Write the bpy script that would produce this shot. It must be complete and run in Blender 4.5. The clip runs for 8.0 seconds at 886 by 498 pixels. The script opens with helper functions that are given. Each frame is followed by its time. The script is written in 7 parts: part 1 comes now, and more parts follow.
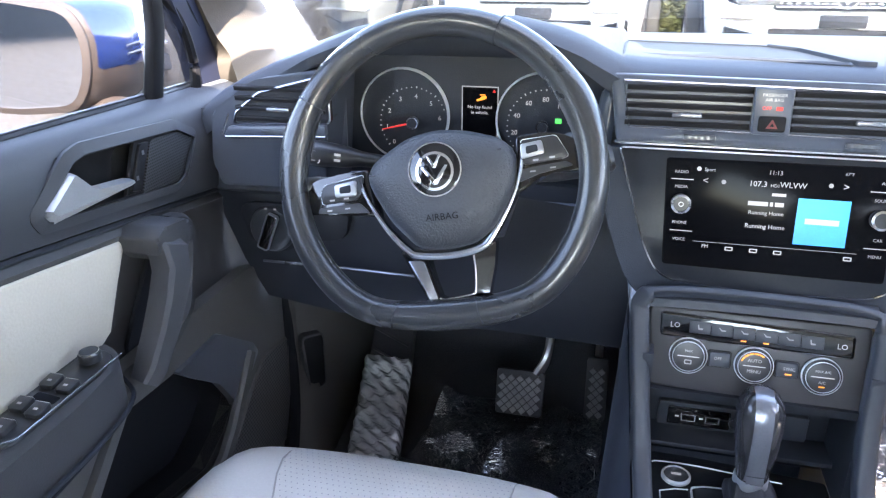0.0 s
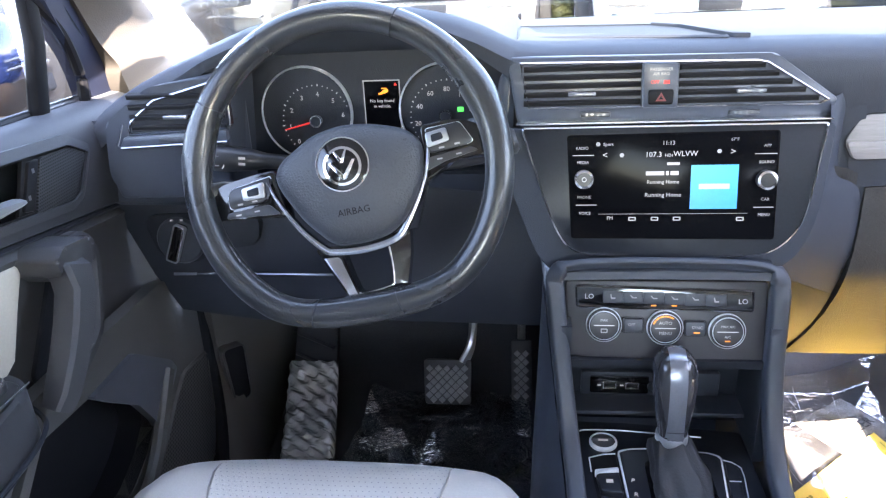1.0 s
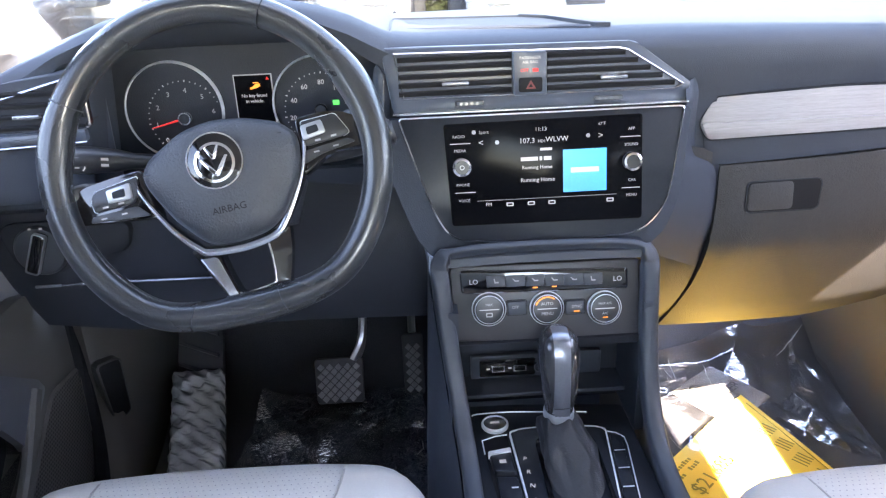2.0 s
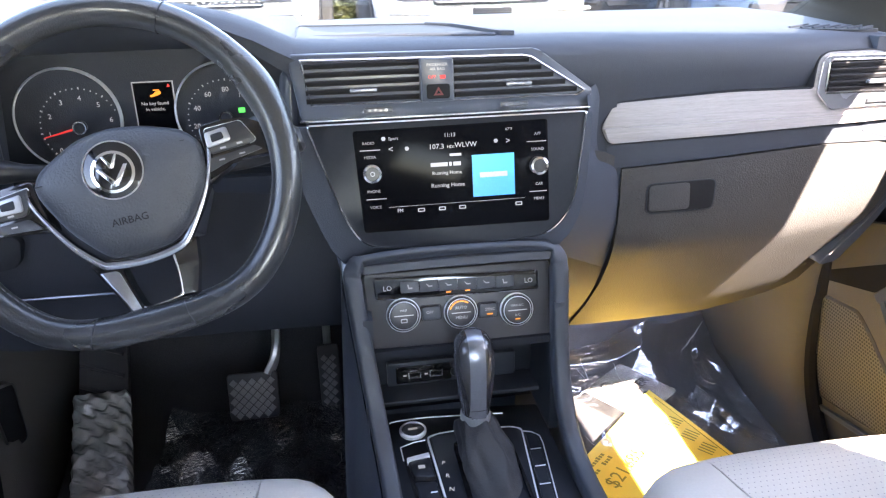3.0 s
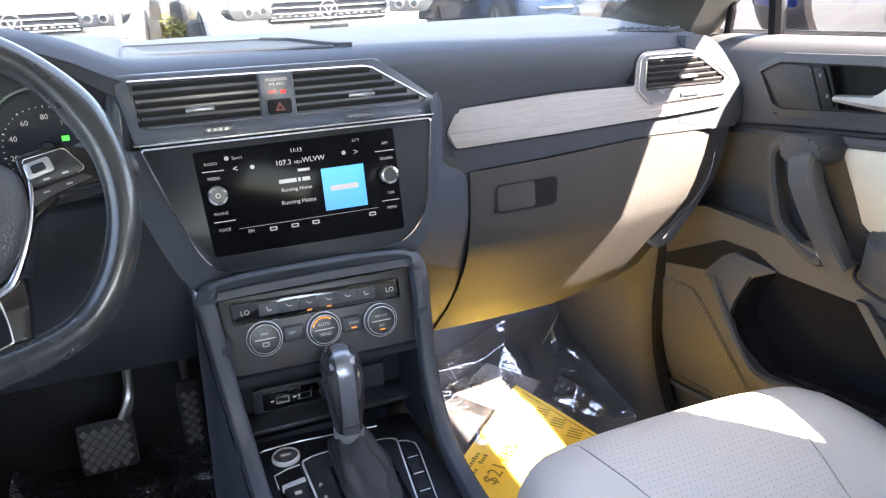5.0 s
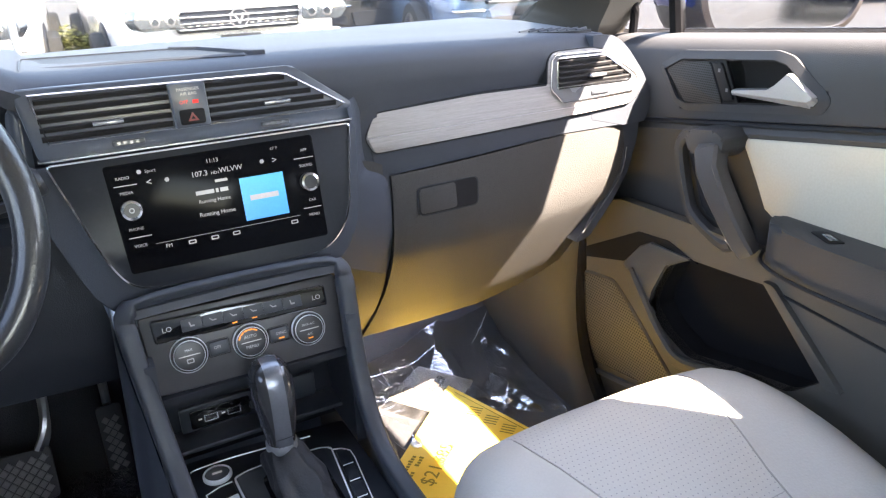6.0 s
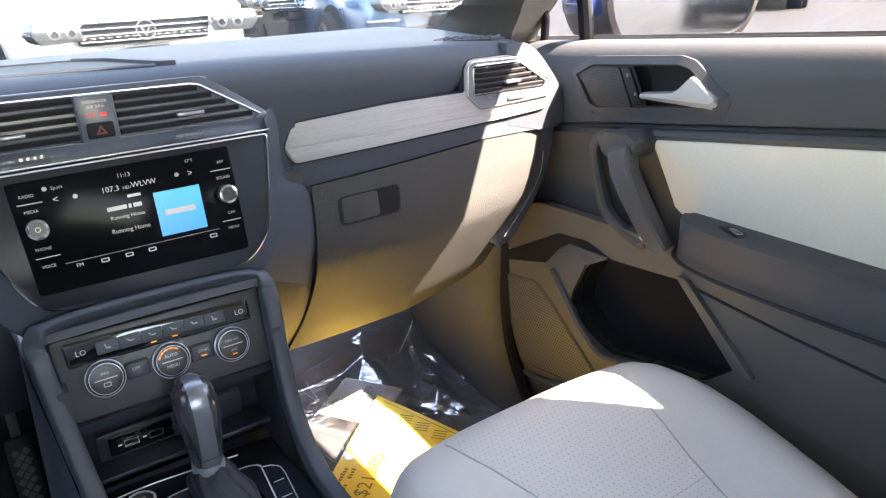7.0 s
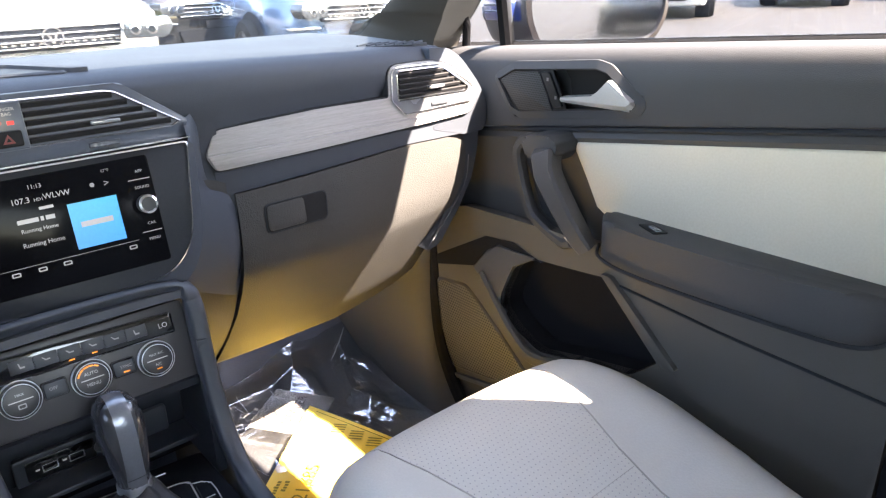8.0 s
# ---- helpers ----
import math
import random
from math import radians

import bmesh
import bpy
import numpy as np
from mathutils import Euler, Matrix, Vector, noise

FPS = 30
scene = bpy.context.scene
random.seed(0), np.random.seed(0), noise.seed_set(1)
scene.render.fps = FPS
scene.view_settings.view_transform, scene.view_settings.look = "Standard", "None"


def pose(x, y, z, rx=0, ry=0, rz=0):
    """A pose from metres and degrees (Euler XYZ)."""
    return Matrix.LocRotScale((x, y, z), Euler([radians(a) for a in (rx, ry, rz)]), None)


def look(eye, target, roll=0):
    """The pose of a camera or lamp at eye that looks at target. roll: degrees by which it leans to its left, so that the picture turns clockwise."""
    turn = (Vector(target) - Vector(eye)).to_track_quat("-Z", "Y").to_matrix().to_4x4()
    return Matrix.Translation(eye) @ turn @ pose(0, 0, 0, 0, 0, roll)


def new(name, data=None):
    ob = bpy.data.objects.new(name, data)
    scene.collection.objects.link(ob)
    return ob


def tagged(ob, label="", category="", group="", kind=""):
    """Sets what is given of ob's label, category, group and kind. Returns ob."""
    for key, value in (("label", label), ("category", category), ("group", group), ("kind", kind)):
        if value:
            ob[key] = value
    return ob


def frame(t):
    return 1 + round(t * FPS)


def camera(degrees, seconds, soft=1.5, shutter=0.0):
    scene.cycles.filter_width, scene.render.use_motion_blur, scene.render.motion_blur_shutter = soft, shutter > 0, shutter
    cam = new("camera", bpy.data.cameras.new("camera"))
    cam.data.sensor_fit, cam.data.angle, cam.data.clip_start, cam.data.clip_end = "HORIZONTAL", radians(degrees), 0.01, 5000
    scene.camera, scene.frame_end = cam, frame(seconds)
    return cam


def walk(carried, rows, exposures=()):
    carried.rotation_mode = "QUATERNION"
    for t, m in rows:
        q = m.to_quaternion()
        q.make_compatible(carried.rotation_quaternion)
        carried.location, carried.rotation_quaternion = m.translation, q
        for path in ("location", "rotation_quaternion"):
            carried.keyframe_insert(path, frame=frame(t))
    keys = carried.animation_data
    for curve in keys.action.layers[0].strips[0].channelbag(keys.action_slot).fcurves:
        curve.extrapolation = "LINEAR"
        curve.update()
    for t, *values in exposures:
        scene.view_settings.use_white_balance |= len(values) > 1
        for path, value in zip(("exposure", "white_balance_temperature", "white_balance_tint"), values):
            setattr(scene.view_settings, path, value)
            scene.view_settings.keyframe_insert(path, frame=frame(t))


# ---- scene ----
cam = camera(62.8, 8.0, soft=1.25)
PATH = [
    (0, (-0.163, -0.796, 1.308), (-0.624, 0.975, 0.501), -0.8),
    (0.5, (-0.16, -0.802, 1.305), (-0.518, 0.993, 0.499), -2.1),
    (1, (-0.159, -0.805, 1.3), (-0.397, 1.007, 0.487), -3.1),
    (1.5, (-0.157, -0.808, 1.295), (-0.245, 1.011, 0.468), -3.3),
    (2, (-0.153, -0.808, 1.29), (-0.086, 1.012, 0.464), -2.3),
    (3.5, (-0.15, -0.813, 1.285), (0.246, 0.979, 0.489), -0.7),
    (4, (-0.15, -0.811, 1.285), (0.342, 0.959, 0.495), -0.7),
    (4.5, (-0.148, -0.811, 1.282), (0.435, 0.935, 0.501), -1.1),
    (6, (-0.149, -0.817, 1.278), (0.713, 0.817, 0.51), -2.1),
    (6.5, (-0.148, -0.82, 1.279), (0.805, 0.766, 0.517), -2.1),
    (7, (-0.152, -0.819, 1.276), (0.895, 0.711, 0.525), -1.9),
    (7.5, (-0.157, -0.82, 1.273), (0.976, 0.652, 0.532), -1.7),
    (8, (-0.155, -0.822, 1.273), (1.051, 0.592, 0.536), -1.4),
]
EXPOSURE = [(0.0, 6.76, 7250, 18), (2.2, 6.7, 7400, 20), (4.0, 6.52, 7650, 19), (6.0, 6.22, 7900, 17), (8.0, 6.07, 7900, 17)]
walk(cam, [(t, look(eye, target, roll)) for t, eye, target, roll in PATH], EXPOSURE)

# ---- daylight ----
SUN = Vector((0.42, -0.68, 1.0)).normalized()
world = bpy.data.worlds.new("sky")
scene.world = world
world.use_nodes = True
wn = world.node_tree.nodes
sky = wn.new("ShaderNodeTexSky")
sky.sky_type, sky.sun_disc = "NISHITA", False
sky.sun_elevation = math.asin(SUN.z)
sky.sun_rotation = math.atan2(SUN.x, SUN.y)
wn["Background"].inputs["Strength"].default_value = 0.15
world.node_tree.links.new(sky.outputs[0], wn["Background"].inputs["Color"])
sun = new("sun", bpy.data.lights.new("sun", "SUN"))
sun.data.energy, sun.data.angle, sun.data.color = 1.65, radians(0.5), (1.0, 0.95, 0.87)
sun.matrix_world = look(SUN * 20, (0, 0, 0))


# ---- materials ----
def material(name, base, rough=0.5, metal=0.0, grain=0.0, scale=400.0, var=0.08, stretch=(1, 1, 1), emit=None, power=0.0, coat=0.0, stain=6.0, spec=0.5):
    """A surface with its colour varied at two scales and a fine relief."""
    m = bpy.data.materials.new(name)
    m.use_nodes = True
    n, li = m.node_tree.nodes, m.node_tree.links
    b = n["Principled BSDF"]
    b.inputs["Roughness"].default_value, b.inputs["Metallic"].default_value = rough, metal
    b.inputs["Coat Weight"].default_value = coat
    b.inputs["Specular IOR Level"].default_value = spec
    co = n.new("ShaderNodeTexCoord")
    mp = n.new("ShaderNodeMapping")
    mp.inputs["Scale"].default_value = stretch
    li.new(co.outputs["Object"], mp.inputs["Vector"])
    fine, broad = n.new("ShaderNodeTexNoise"), n.new("ShaderNodeTexNoise")
    fine.inputs["Scale"].default_value, broad.inputs["Scale"].default_value = scale, stain
    broad.inputs["Detail"].default_value = 6
    for t in (fine, broad):
        li.new(mp.outputs[0], t.inputs["Vector"])
    mix = n.new("ShaderNodeMath")
    mix.operation = "ADD"
    li.new(fine.outputs[0], mix.inputs[0]), li.new(broad.outputs[0], mix.inputs[1])
    ramp = n.new("ShaderNodeMapRange")
    ramp.inputs["From Min"].default_value, ramp.inputs["From Max"].default_value = 0.6, 1.4
    ramp.inputs["To Min"].default_value, ramp.inputs["To Max"].default_value = 1 - var, 1 + var
    li.new(mix.outputs[0], ramp.inputs["Value"])
    tint = n.new("ShaderNodeMix")
    tint.data_type, tint.blend_type = "RGBA", "MULTIPLY"
    tint.inputs[0].default_value = 1.0
    tint.inputs[6].default_value = (*base, 1)
    li.new(ramp.outputs[0], tint.inputs[7])
    li.new(tint.outputs[2], b.inputs["Base Color"])
    wear = n.new("ShaderNodeMapRange")
    wear.inputs["To Min"].default_value, wear.inputs["To Max"].default_value = max(0.02, rough - 0.07), min(1, rough + 0.07)
    li.new(broad.outputs[0], wear.inputs["Value"])
    li.new(wear.outputs[0], b.inputs["Roughness"])
    if grain:
        bump = n.new("ShaderNodeBump")
        bump.inputs["Strength"].default_value, bump.inputs["Distance"].default_value = grain, 0.001
        li.new(fine.outputs[0], bump.inputs["Height"])
        li.new(bump.outputs[0], b.inputs["Normal"])
    if emit:
        b.inputs["Emission Color"].default_value, b.inputs["Emission Strength"].default_value = (*emit, 1), power
    return m


def dotted(m, pitch, size, dark, plane="XY"):
    """Punches small dark holes in even rows into a material."""
    n, li = m.node_tree.nodes, m.node_tree.links
    b = n["Principled BSDF"]
    src = b.inputs["Base Color"].links[0].from_socket
    co = n.new("ShaderNodeTexCoord")
    sc = n.new("ShaderNodeVectorMath")
    sc.operation = "SCALE"
    sc.inputs[3].default_value = 1 / pitch
    li.new(co.outputs["Object"], sc.inputs[0])
    sp = n.new("ShaderNodeSeparateXYZ")
    li.new(sc.outputs[0], sp.inputs[0])
    a, c = [sp.outputs["XYZ".index(k)] for k in plane]

    def op(kind, x, y=None):
        q = n.new("ShaderNodeMath")
        q.operation = kind
        for k, v in enumerate((x, y)):
            if v is None:
                continue
            if isinstance(v, (int, float)):
                q.inputs[k].default_value = v
            else:
                li.new(v, q.inputs[k])
        return q.outputs[0]
    row = op("FLOOR", c)
    a = op("ADD", a, op("MULTIPLY", op("MODULO", row, 2.0), 0.5))
    dx, dy = op("SUBTRACT", op("FRACT", a), 0.5), op("SUBTRACT", op("FRACT", c), 0.5)
    d = op("SQRT", op("ADD", op("MULTIPLY", dx, dx), op("MULTIPLY", dy, dy)))
    hole = op("LESS_THAN", d, size)
    mix = n.new("ShaderNodeMix")
    mix.data_type = "RGBA"
    li.new(hole, mix.inputs[0]), li.new(src, mix.inputs[6])
    mix.inputs[7].default_value = (*dark, 1)
    li.new(mix.outputs[2], b.inputs["Base Color"])
    return m


def glass(name, tint=(0.95, 0.97, 0.96), rough=0.0, gloss=1.0):
    m = bpy.data.materials.new(name)
    m.use_nodes = True
    n, li = m.node_tree.nodes, m.node_tree.links
    n.remove(n["Principled BSDF"])
    tr, gl, mx, fr = n.new("ShaderNodeBsdfTransparent"), n.new("ShaderNodeBsdfGlossy"), n.new("ShaderNodeMixShader"), n.new("ShaderNodeLayerWeight")
    tr.inputs[0].default_value = (*tint, 1)
    gl.inputs["Roughness"].default_value = rough
    pw, ml = n.new("ShaderNodeMath"), n.new("ShaderNodeMath")
    pw.operation, ml.operation = "POWER", "MULTIPLY_ADD"
    pw.inputs[1].default_value, ml.inputs[1].default_value, ml.inputs[2].default_value = 4.0, 0.6 * gloss, 0.03 * gloss
    li.new(fr.outputs["Facing"], pw.inputs[0]), li.new(pw.outputs[0], ml.inputs[0])
    li.new(ml.outputs[0], mx.inputs[0]), li.new(tr.outputs[0], mx.inputs[1]), li.new(gl.outputs[0], mx.inputs[2])
    li.new(mx.outputs[0], n["Material Output"].inputs[0])
    return m


def film_material(name="clear_film", milk=0.018, crumple=0.16, gloss=0.26):
    """Thin clear protective film: mostly see-through, slightly milky, with sharp crinkled glints."""
    m = bpy.data.materials.new(name)
    m.use_nodes = True
    n, li = m.node_tree.nodes, m.node_tree.links
    n.remove(n["Principled BSDF"])
    tr, gl, df = n.new("ShaderNodeBsdfTransparent"), n.new("ShaderNodeBsdfGlossy"), n.new("ShaderNodeBsdfDiffuse")
    tr.inputs[0].default_value, df.inputs[0].default_value = (0.88, 0.88, 0.88, 1), (0.66, 0.61, 0.54, 1)
    gl.inputs["Roughness"].default_value, gl.inputs["Color"].default_value = 0.05, (0.95, 0.95, 0.95, 1)
    nz, bp = n.new("ShaderNodeTexNoise"), n.new("ShaderNodeBump")
    nz.inputs["Scale"].default_value, nz.inputs["Detail"].default_value, nz.inputs["Distortion"].default_value = 14, 2.0, 2.0
    bp.inputs["Strength"].default_value, bp.inputs["Distance"].default_value = crumple, 0.02
    li.new(nz.outputs[0], bp.inputs["Height"]), li.new(bp.outputs[0], gl.inputs["Normal"])
    fr, pw, ml = n.new("ShaderNodeLayerWeight"), n.new("ShaderNodeMath"), n.new("ShaderNodeMath")
    li.new(bp.outputs[0], fr.inputs["Normal"])
    pw.operation, ml.operation = "POWER", "MULTIPLY_ADD"
    pw.inputs[1].default_value, ml.inputs[1].default_value, ml.inputs[2].default_value = 3.0, 0.6, gloss
    m1, m2 = n.new("ShaderNodeMixShader"), n.new("ShaderNodeMixShader")
    m1.inputs[0].default_value = milk
    li.new(tr.outputs[0], m1.inputs[1]), li.new(df.outputs[0], m1.inputs[2])
    li.new(fr.outputs["Facing"], pw.inputs[0]), li.new(pw.outputs[0], ml.inputs[0])
    li.new(ml.outputs[0], m2.inputs[0]), li.new(m1.outputs[0], m2.inputs[1]), li.new(gl.outputs[0], m2.inputs[2])
    li.new(m2.outputs[0], n["Material Output"].inputs[0])
    return m


PAD = material("soft_dash_plastic", (0.041, 0.047, 0.060), 0.62, grain=0.35, scale=900, var=0.12, spec=0.16)
GLOVE = material("grained_glovebox_plastic", (0.036, 0.035, 0.035), 0.60, grain=0.9, scale=520, var=0.16, spec=0.25)
TRIM = material("moulded_dark_plastic", (0.031, 0.035, 0.044), 0.42, grain=0.3, scale=1100, var=0.12)
KNEE = material("black_hard_plastic", (0.021, 0.024, 0.032), 0.52, grain=0.35, scale=700, var=0.14, spec=0.35)
DOORP = material("door_dark_plastic", (0.044, 0.043, 0.045), 0.52, grain=0.35, scale=800, var=0.12, spec=0.3)
DOORU = material("grained_upper_door_plastic", (0.038, 0.040, 0.046), 0.58, grain=0.35, scale=900, var=0.10, spec=0.2)
DOORL = material("grained_lower_door_plastic", (0.074, 0.070, 0.065), 0.55, grain=0.5, scale=700, var=0.12, spec=0.3)
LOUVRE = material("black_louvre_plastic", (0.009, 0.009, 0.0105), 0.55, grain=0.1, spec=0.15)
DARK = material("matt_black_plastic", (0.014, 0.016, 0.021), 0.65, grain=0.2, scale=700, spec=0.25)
PIANO = material("gloss_black_plastic", (0.006, 0.006, 0.007), 0.08, var=0.05, coat=0.5)
BEZEL = material("satin_anthracite_panel", (0.016, 0.018, 0.023), 0.34, var=0.1, scale=300, spec=0.2)
CLIMATE = material("brushed_brown_black_panel", (0.044, 0.041, 0.043), 0.36, var=0.12, scale=200, stretch=(1, 8, 8))
LEATHER = material("black_smooth_leather", (0.022, 0.023, 0.025), 0.28, coat=0.35, grain=0.35, scale=500, var=0.15)
AIRBAG = material("grained_black_leatherette", (0.038, 0.041, 0.048), 0.48, grain=0.9, scale=420, var=0.1)
CHROME = material("satin_chrome", (0.72, 0.73, 0.75), 0.18, 1.0, var=0.05)
VENTRIM = material("dark_satin_chrome", (0.33, 0.34, 0.37), 0.24, 1.0, var=0.06)
BRIGHT = material("polished_chrome", (0.85, 0.86, 0.88), 0.08, 1.0, var=0.03)
SATIN = material("silver_grey_paint", (0.20, 0.21, 0.235), 0.26, 0.6, var=0.08)
BLUEGREY = material("blue_grey_plastic", (0.050, 0.060, 0.080), 0.30, var=0.08)
WOOD = material("brushed_grey_oak_trim", (0.26, 0.245, 0.25), 0.42, grain=0.25, scale=60, var=0.22, stretch=(1.5, 30, 40), stain=10)
SEATC = dotted(material("perforated_pale_grey_leather", (0.51, 0.48, 0.445), 0.5, grain=0.3, scale=350, var=0.05), 0.0075, 0.11, (0.26, 0.26, 0.26))
SEATS = material("smooth_pale_grey_leather", (0.51, 0.48, 0.445), 0.5, grain=0.3, scale=350, var=0.05)
INSERT = material("pale_grey_door_leather", (0.47, 0.42, 0.345), 0.55, grain=0.25, scale=300, var=0.06)
SEAM = material("seat_seam_thread", (0.33, 0.31, 0.29), 0.8)
STITCH = material("grey_thread", (0.10, 0.10, 0.105), 0.8)
CARPET = material("charcoal_carpet", (0.068, 0.069, 0.076), 0.95, grain=1.0, scale=600, var=0.4)
RUBBER = material("black_rubber", (0.055, 0.055, 0.060), 0.45, grain=0.2)
MESHF = dotted(material("fine_black_mesh", (0.030, 0.031, 0.034), 0.6, var=0.1, spec=0.2), 0.0034, 0.30, (0.004, 0.004, 0.004), "YZ")
GRILLE = dotted(material("speaker_mesh_plastic", (0.075, 0.072, 0.070), 0.5, var=0.1), 0.0056, 0.34, (0.004, 0.004, 0.004), "YZ")
LINER = material("pale_grey_headliner_cloth", (0.66, 0.64, 0.61), 0.9, grain=0.5, scale=500, var=0.06)
PILLAR = material("beige_grey_pillar_trim", (0.042, 0.038, 0.034), 0.7, grain=0.3, scale=500, var=0.06, spec=0.1)
SCREEN = material("screen_black_glass", (0.004, 0.004, 0.005), 0.14, spec=0.05, emit=(0.10, 0.11, 0.16), power=0.0)
LIT = material("lit_white_print", (0.3, 0.3, 0.3), 0.5, emit=(0.85, 0.88, 0.95), power=0.0050)
DIMLIT = material("faint_white_print", (0.25, 0.25, 0.26), 0.5, emit=(0.8, 0.85, 0.9), power=0.0032)
AMBER = material("amber_light", (0.6, 0.2, 0.02), 0.5, emit=(1.0, 0.32, 0.03), power=0.015)
RED = material("red_light", (0.6, 0.02, 0.02), 0.5, emit=(1.0, 0.06, 0.05), power=0.008)
DIMRED = material("unlit_red_print", (0.14, 0.02, 0.02), 0.5)
GREEN = material("green_light", (0.02, 0.5, 0.05), 0.5, emit=(0.05, 1.0, 0.15), power=0.016)
TILE = material("station_tile_blue", (0.02, 0.3, 0.6), 0.3, emit=(0.02, 0.30, 0.62), power=0.0105)
tn, tl = TILE.node_tree.nodes, TILE.node_tree.links
tc, tx, tr_ = tn.new("ShaderNodeTexCoord"), tn.new("ShaderNodeSeparateXYZ"), tn.new("ShaderNodeValToRGB")
tl.new(tc.outputs["Generated"], tx.inputs[0]), tl.new(tx.outputs["Z"], tr_.inputs[0]), tl.new(tr_.outputs[0], tn["Principled BSDF"].inputs["Emission Color"])
tr_.color_ramp.elements[0].color, tr_.color_ramp.elements[1].color = (0.01, 0.17, 0.72, 1), (0.03, 0.42, 0.58, 1)
PRINT = material("dark_print", (0.02, 0.02, 0.025), 0.7)
PAPER = material("yellow_card", (0.94, 0.66, 0.10), 0.5, var=0.03, grain=0.1)
INK = material("olive_ink", (0.30, 0.22, 0.03), 0.7)
FILM = film_material()
CRUMPLED = film_material("crumpled_film", 0.018, 0.5, 0.55)
PAPERW = film_material("clouded_film_print", 0.16)
# pale colour for thin bars that imitate light glinting on film folds
FOLDGLINT = material("painted_film_glint", (0.6, 0.61, 0.63), 0.2, 0.3, var=0.3, scale=200, coat=0.5)
FOIL = material("crinkled_silver_wrap", (0.90, 0.94, 1.0), 0.20, 0.50, grain=0.7, var=0.1, scale=15, stretch=(1, 2.2, 1))
next(k for k in FOIL.node_tree.nodes if k.type == "BUMP").inputs["Distance"].default_value = 0.06
LEVER = material("bright_satin_silver", (0.42, 0.42, 0.43), 0.32, 0.6, var=0.05)
# stud colour lifted far above the pad's to make up for dim footwell light
PEDAL = material("brightened_stud_rubber", (0.24, 0.24, 0.25), 0.42, grain=0.3, var=0.2)
# near-black for seals and joints, and for shade painted into hollows
VOID = material("black_seal_and_shade", (0.012, 0.012, 0.014), 0.9, var=0.1, spec=0.1)
WINDOW = glass("window_glass", (0.41, 0.41, 0.41))
SCREENGLASS = glass("tinted_windscreen_glass", (0.435, 0.445, 0.435))
PRIVACY = glass("clear_rear_glass", (0.80, 0.81, 0.80))
TAILGLASS = glass("privacy_tailgate_glass", (0.55, 0.56, 0.55))
KNOB = material("satin_black_knob", (0.020, 0.020, 0.022), 0.38, var=0.08)
KNOBS = material("knob_silver", (0.38, 0.39, 0.41), 0.32, 0.7, var=0.05)
BARB = material("black_glass_run_bar", (0.004, 0.004, 0.005), 0.6, var=0.05, spec=0.08)
FRAMEB = material("navy_frame_paint", (0.007, 0.009, 0.018), 0.50, var=0.05, spec=0.12)
GAITER = material("matt_gaiter_leather", (0.028, 0.028, 0.031), 0.55, grain=0.6, scale=450, var=0.15, spec=0.3)
KNOBG = material("gloss_graphite_plastic", (0.026, 0.026, 0.029), 0.20, var=0.05, coat=0.6)
DIALRING = material("satin_ring", (0.78, 0.79, 0.81), 0.40, 0.35, var=0.03)
MIRROR = material("mirror_glass", (0.52, 0.54, 0.56), 0.01, 1.0, var=0.0)
CARBLUE = material("blue_car_paint", (0.014, 0.030, 0.115), 0.22, 0.2, coat=1.0, var=0.05)
MIRLOW = material("bronze_grey_plastic", (0.055, 0.043, 0.036), 0.5, grain=0.2, var=0.1)


# ---- mesh helpers ----
def origin_of(ob):
    while ob.parent:
        ob = ob.parent
    return ob.location


def finish(name, bm, mat, origin, sharp=38):
    bmesh.ops.remove_doubles(bm, verts=bm.verts, dist=1e-6)
    bmesh.ops.recalc_face_normals(bm, faces=bm.faces)
    bmesh.ops.translate(bm, verts=bm.verts, vec=-Vector(origin))
    me = bpy.data.meshes.new(name)
    bm.to_mesh(me)
    bm.free()
    for p in me.polygons:
        p.use_smooth = True
    me.set_sharp_from_angle(angle=radians(sharp))
    me.materials.append(mat)
    return new(name, me)


def part(name, bm, mat, parent, label="", sharp=38):
    ob = finish(name, bm, mat, origin_of(parent), sharp)
    ob.parent = parent
    if label:
        ob["label"] = label
    return ob


def root(name, at, label, category, group="", kind=""):
    ob = new(name)
    ob.location, ob.empty_display_size = at, 0.05
    return tagged(ob, label, category, group, kind)


def solid(name, bm, mat, at, label, category, group="", kind="", sharp=38):
    ob = finish(name, bm, mat, at, sharp)
    ob.location = at
    return tagged(ob, label, category, group, kind)


def plane(o, v=(0, 0, 1), u=(1, 0, 0), turn=0.0):
    """A frame: its x along u, its y along v, its z out of the plane."""
    u, v = Vector(u).normalized(), Vector(v).normalized()
    n = u.cross(v).normalized()
    v = n.cross(u)
    return Matrix.Translation(o) @ Matrix((u, v, n)).transposed().to_4x4() @ Matrix.Rotation(radians(turn), 4, "Z")


def fillet(poly, r, n=3):
    out, k = [], len(poly)
    for i, p in enumerate(poly):
        rr = r[i] if isinstance(r, (list, tuple)) else r
        p = Vector(p)
        a, b = Vector(poly[i - 1]) - p, Vector(poly[(i + 1) % k]) - p
        da, db = min(rr, a.length * 0.45), min(rr, b.length * 0.45)
        s, e = p + a.normalized() * da, p + b.normalized() * db
        for j in range(n + 1):
            t = j / n
            out.append(s * (1 - t) ** 2 + p * 2 * t * (1 - t) + e * t * t)
    return out


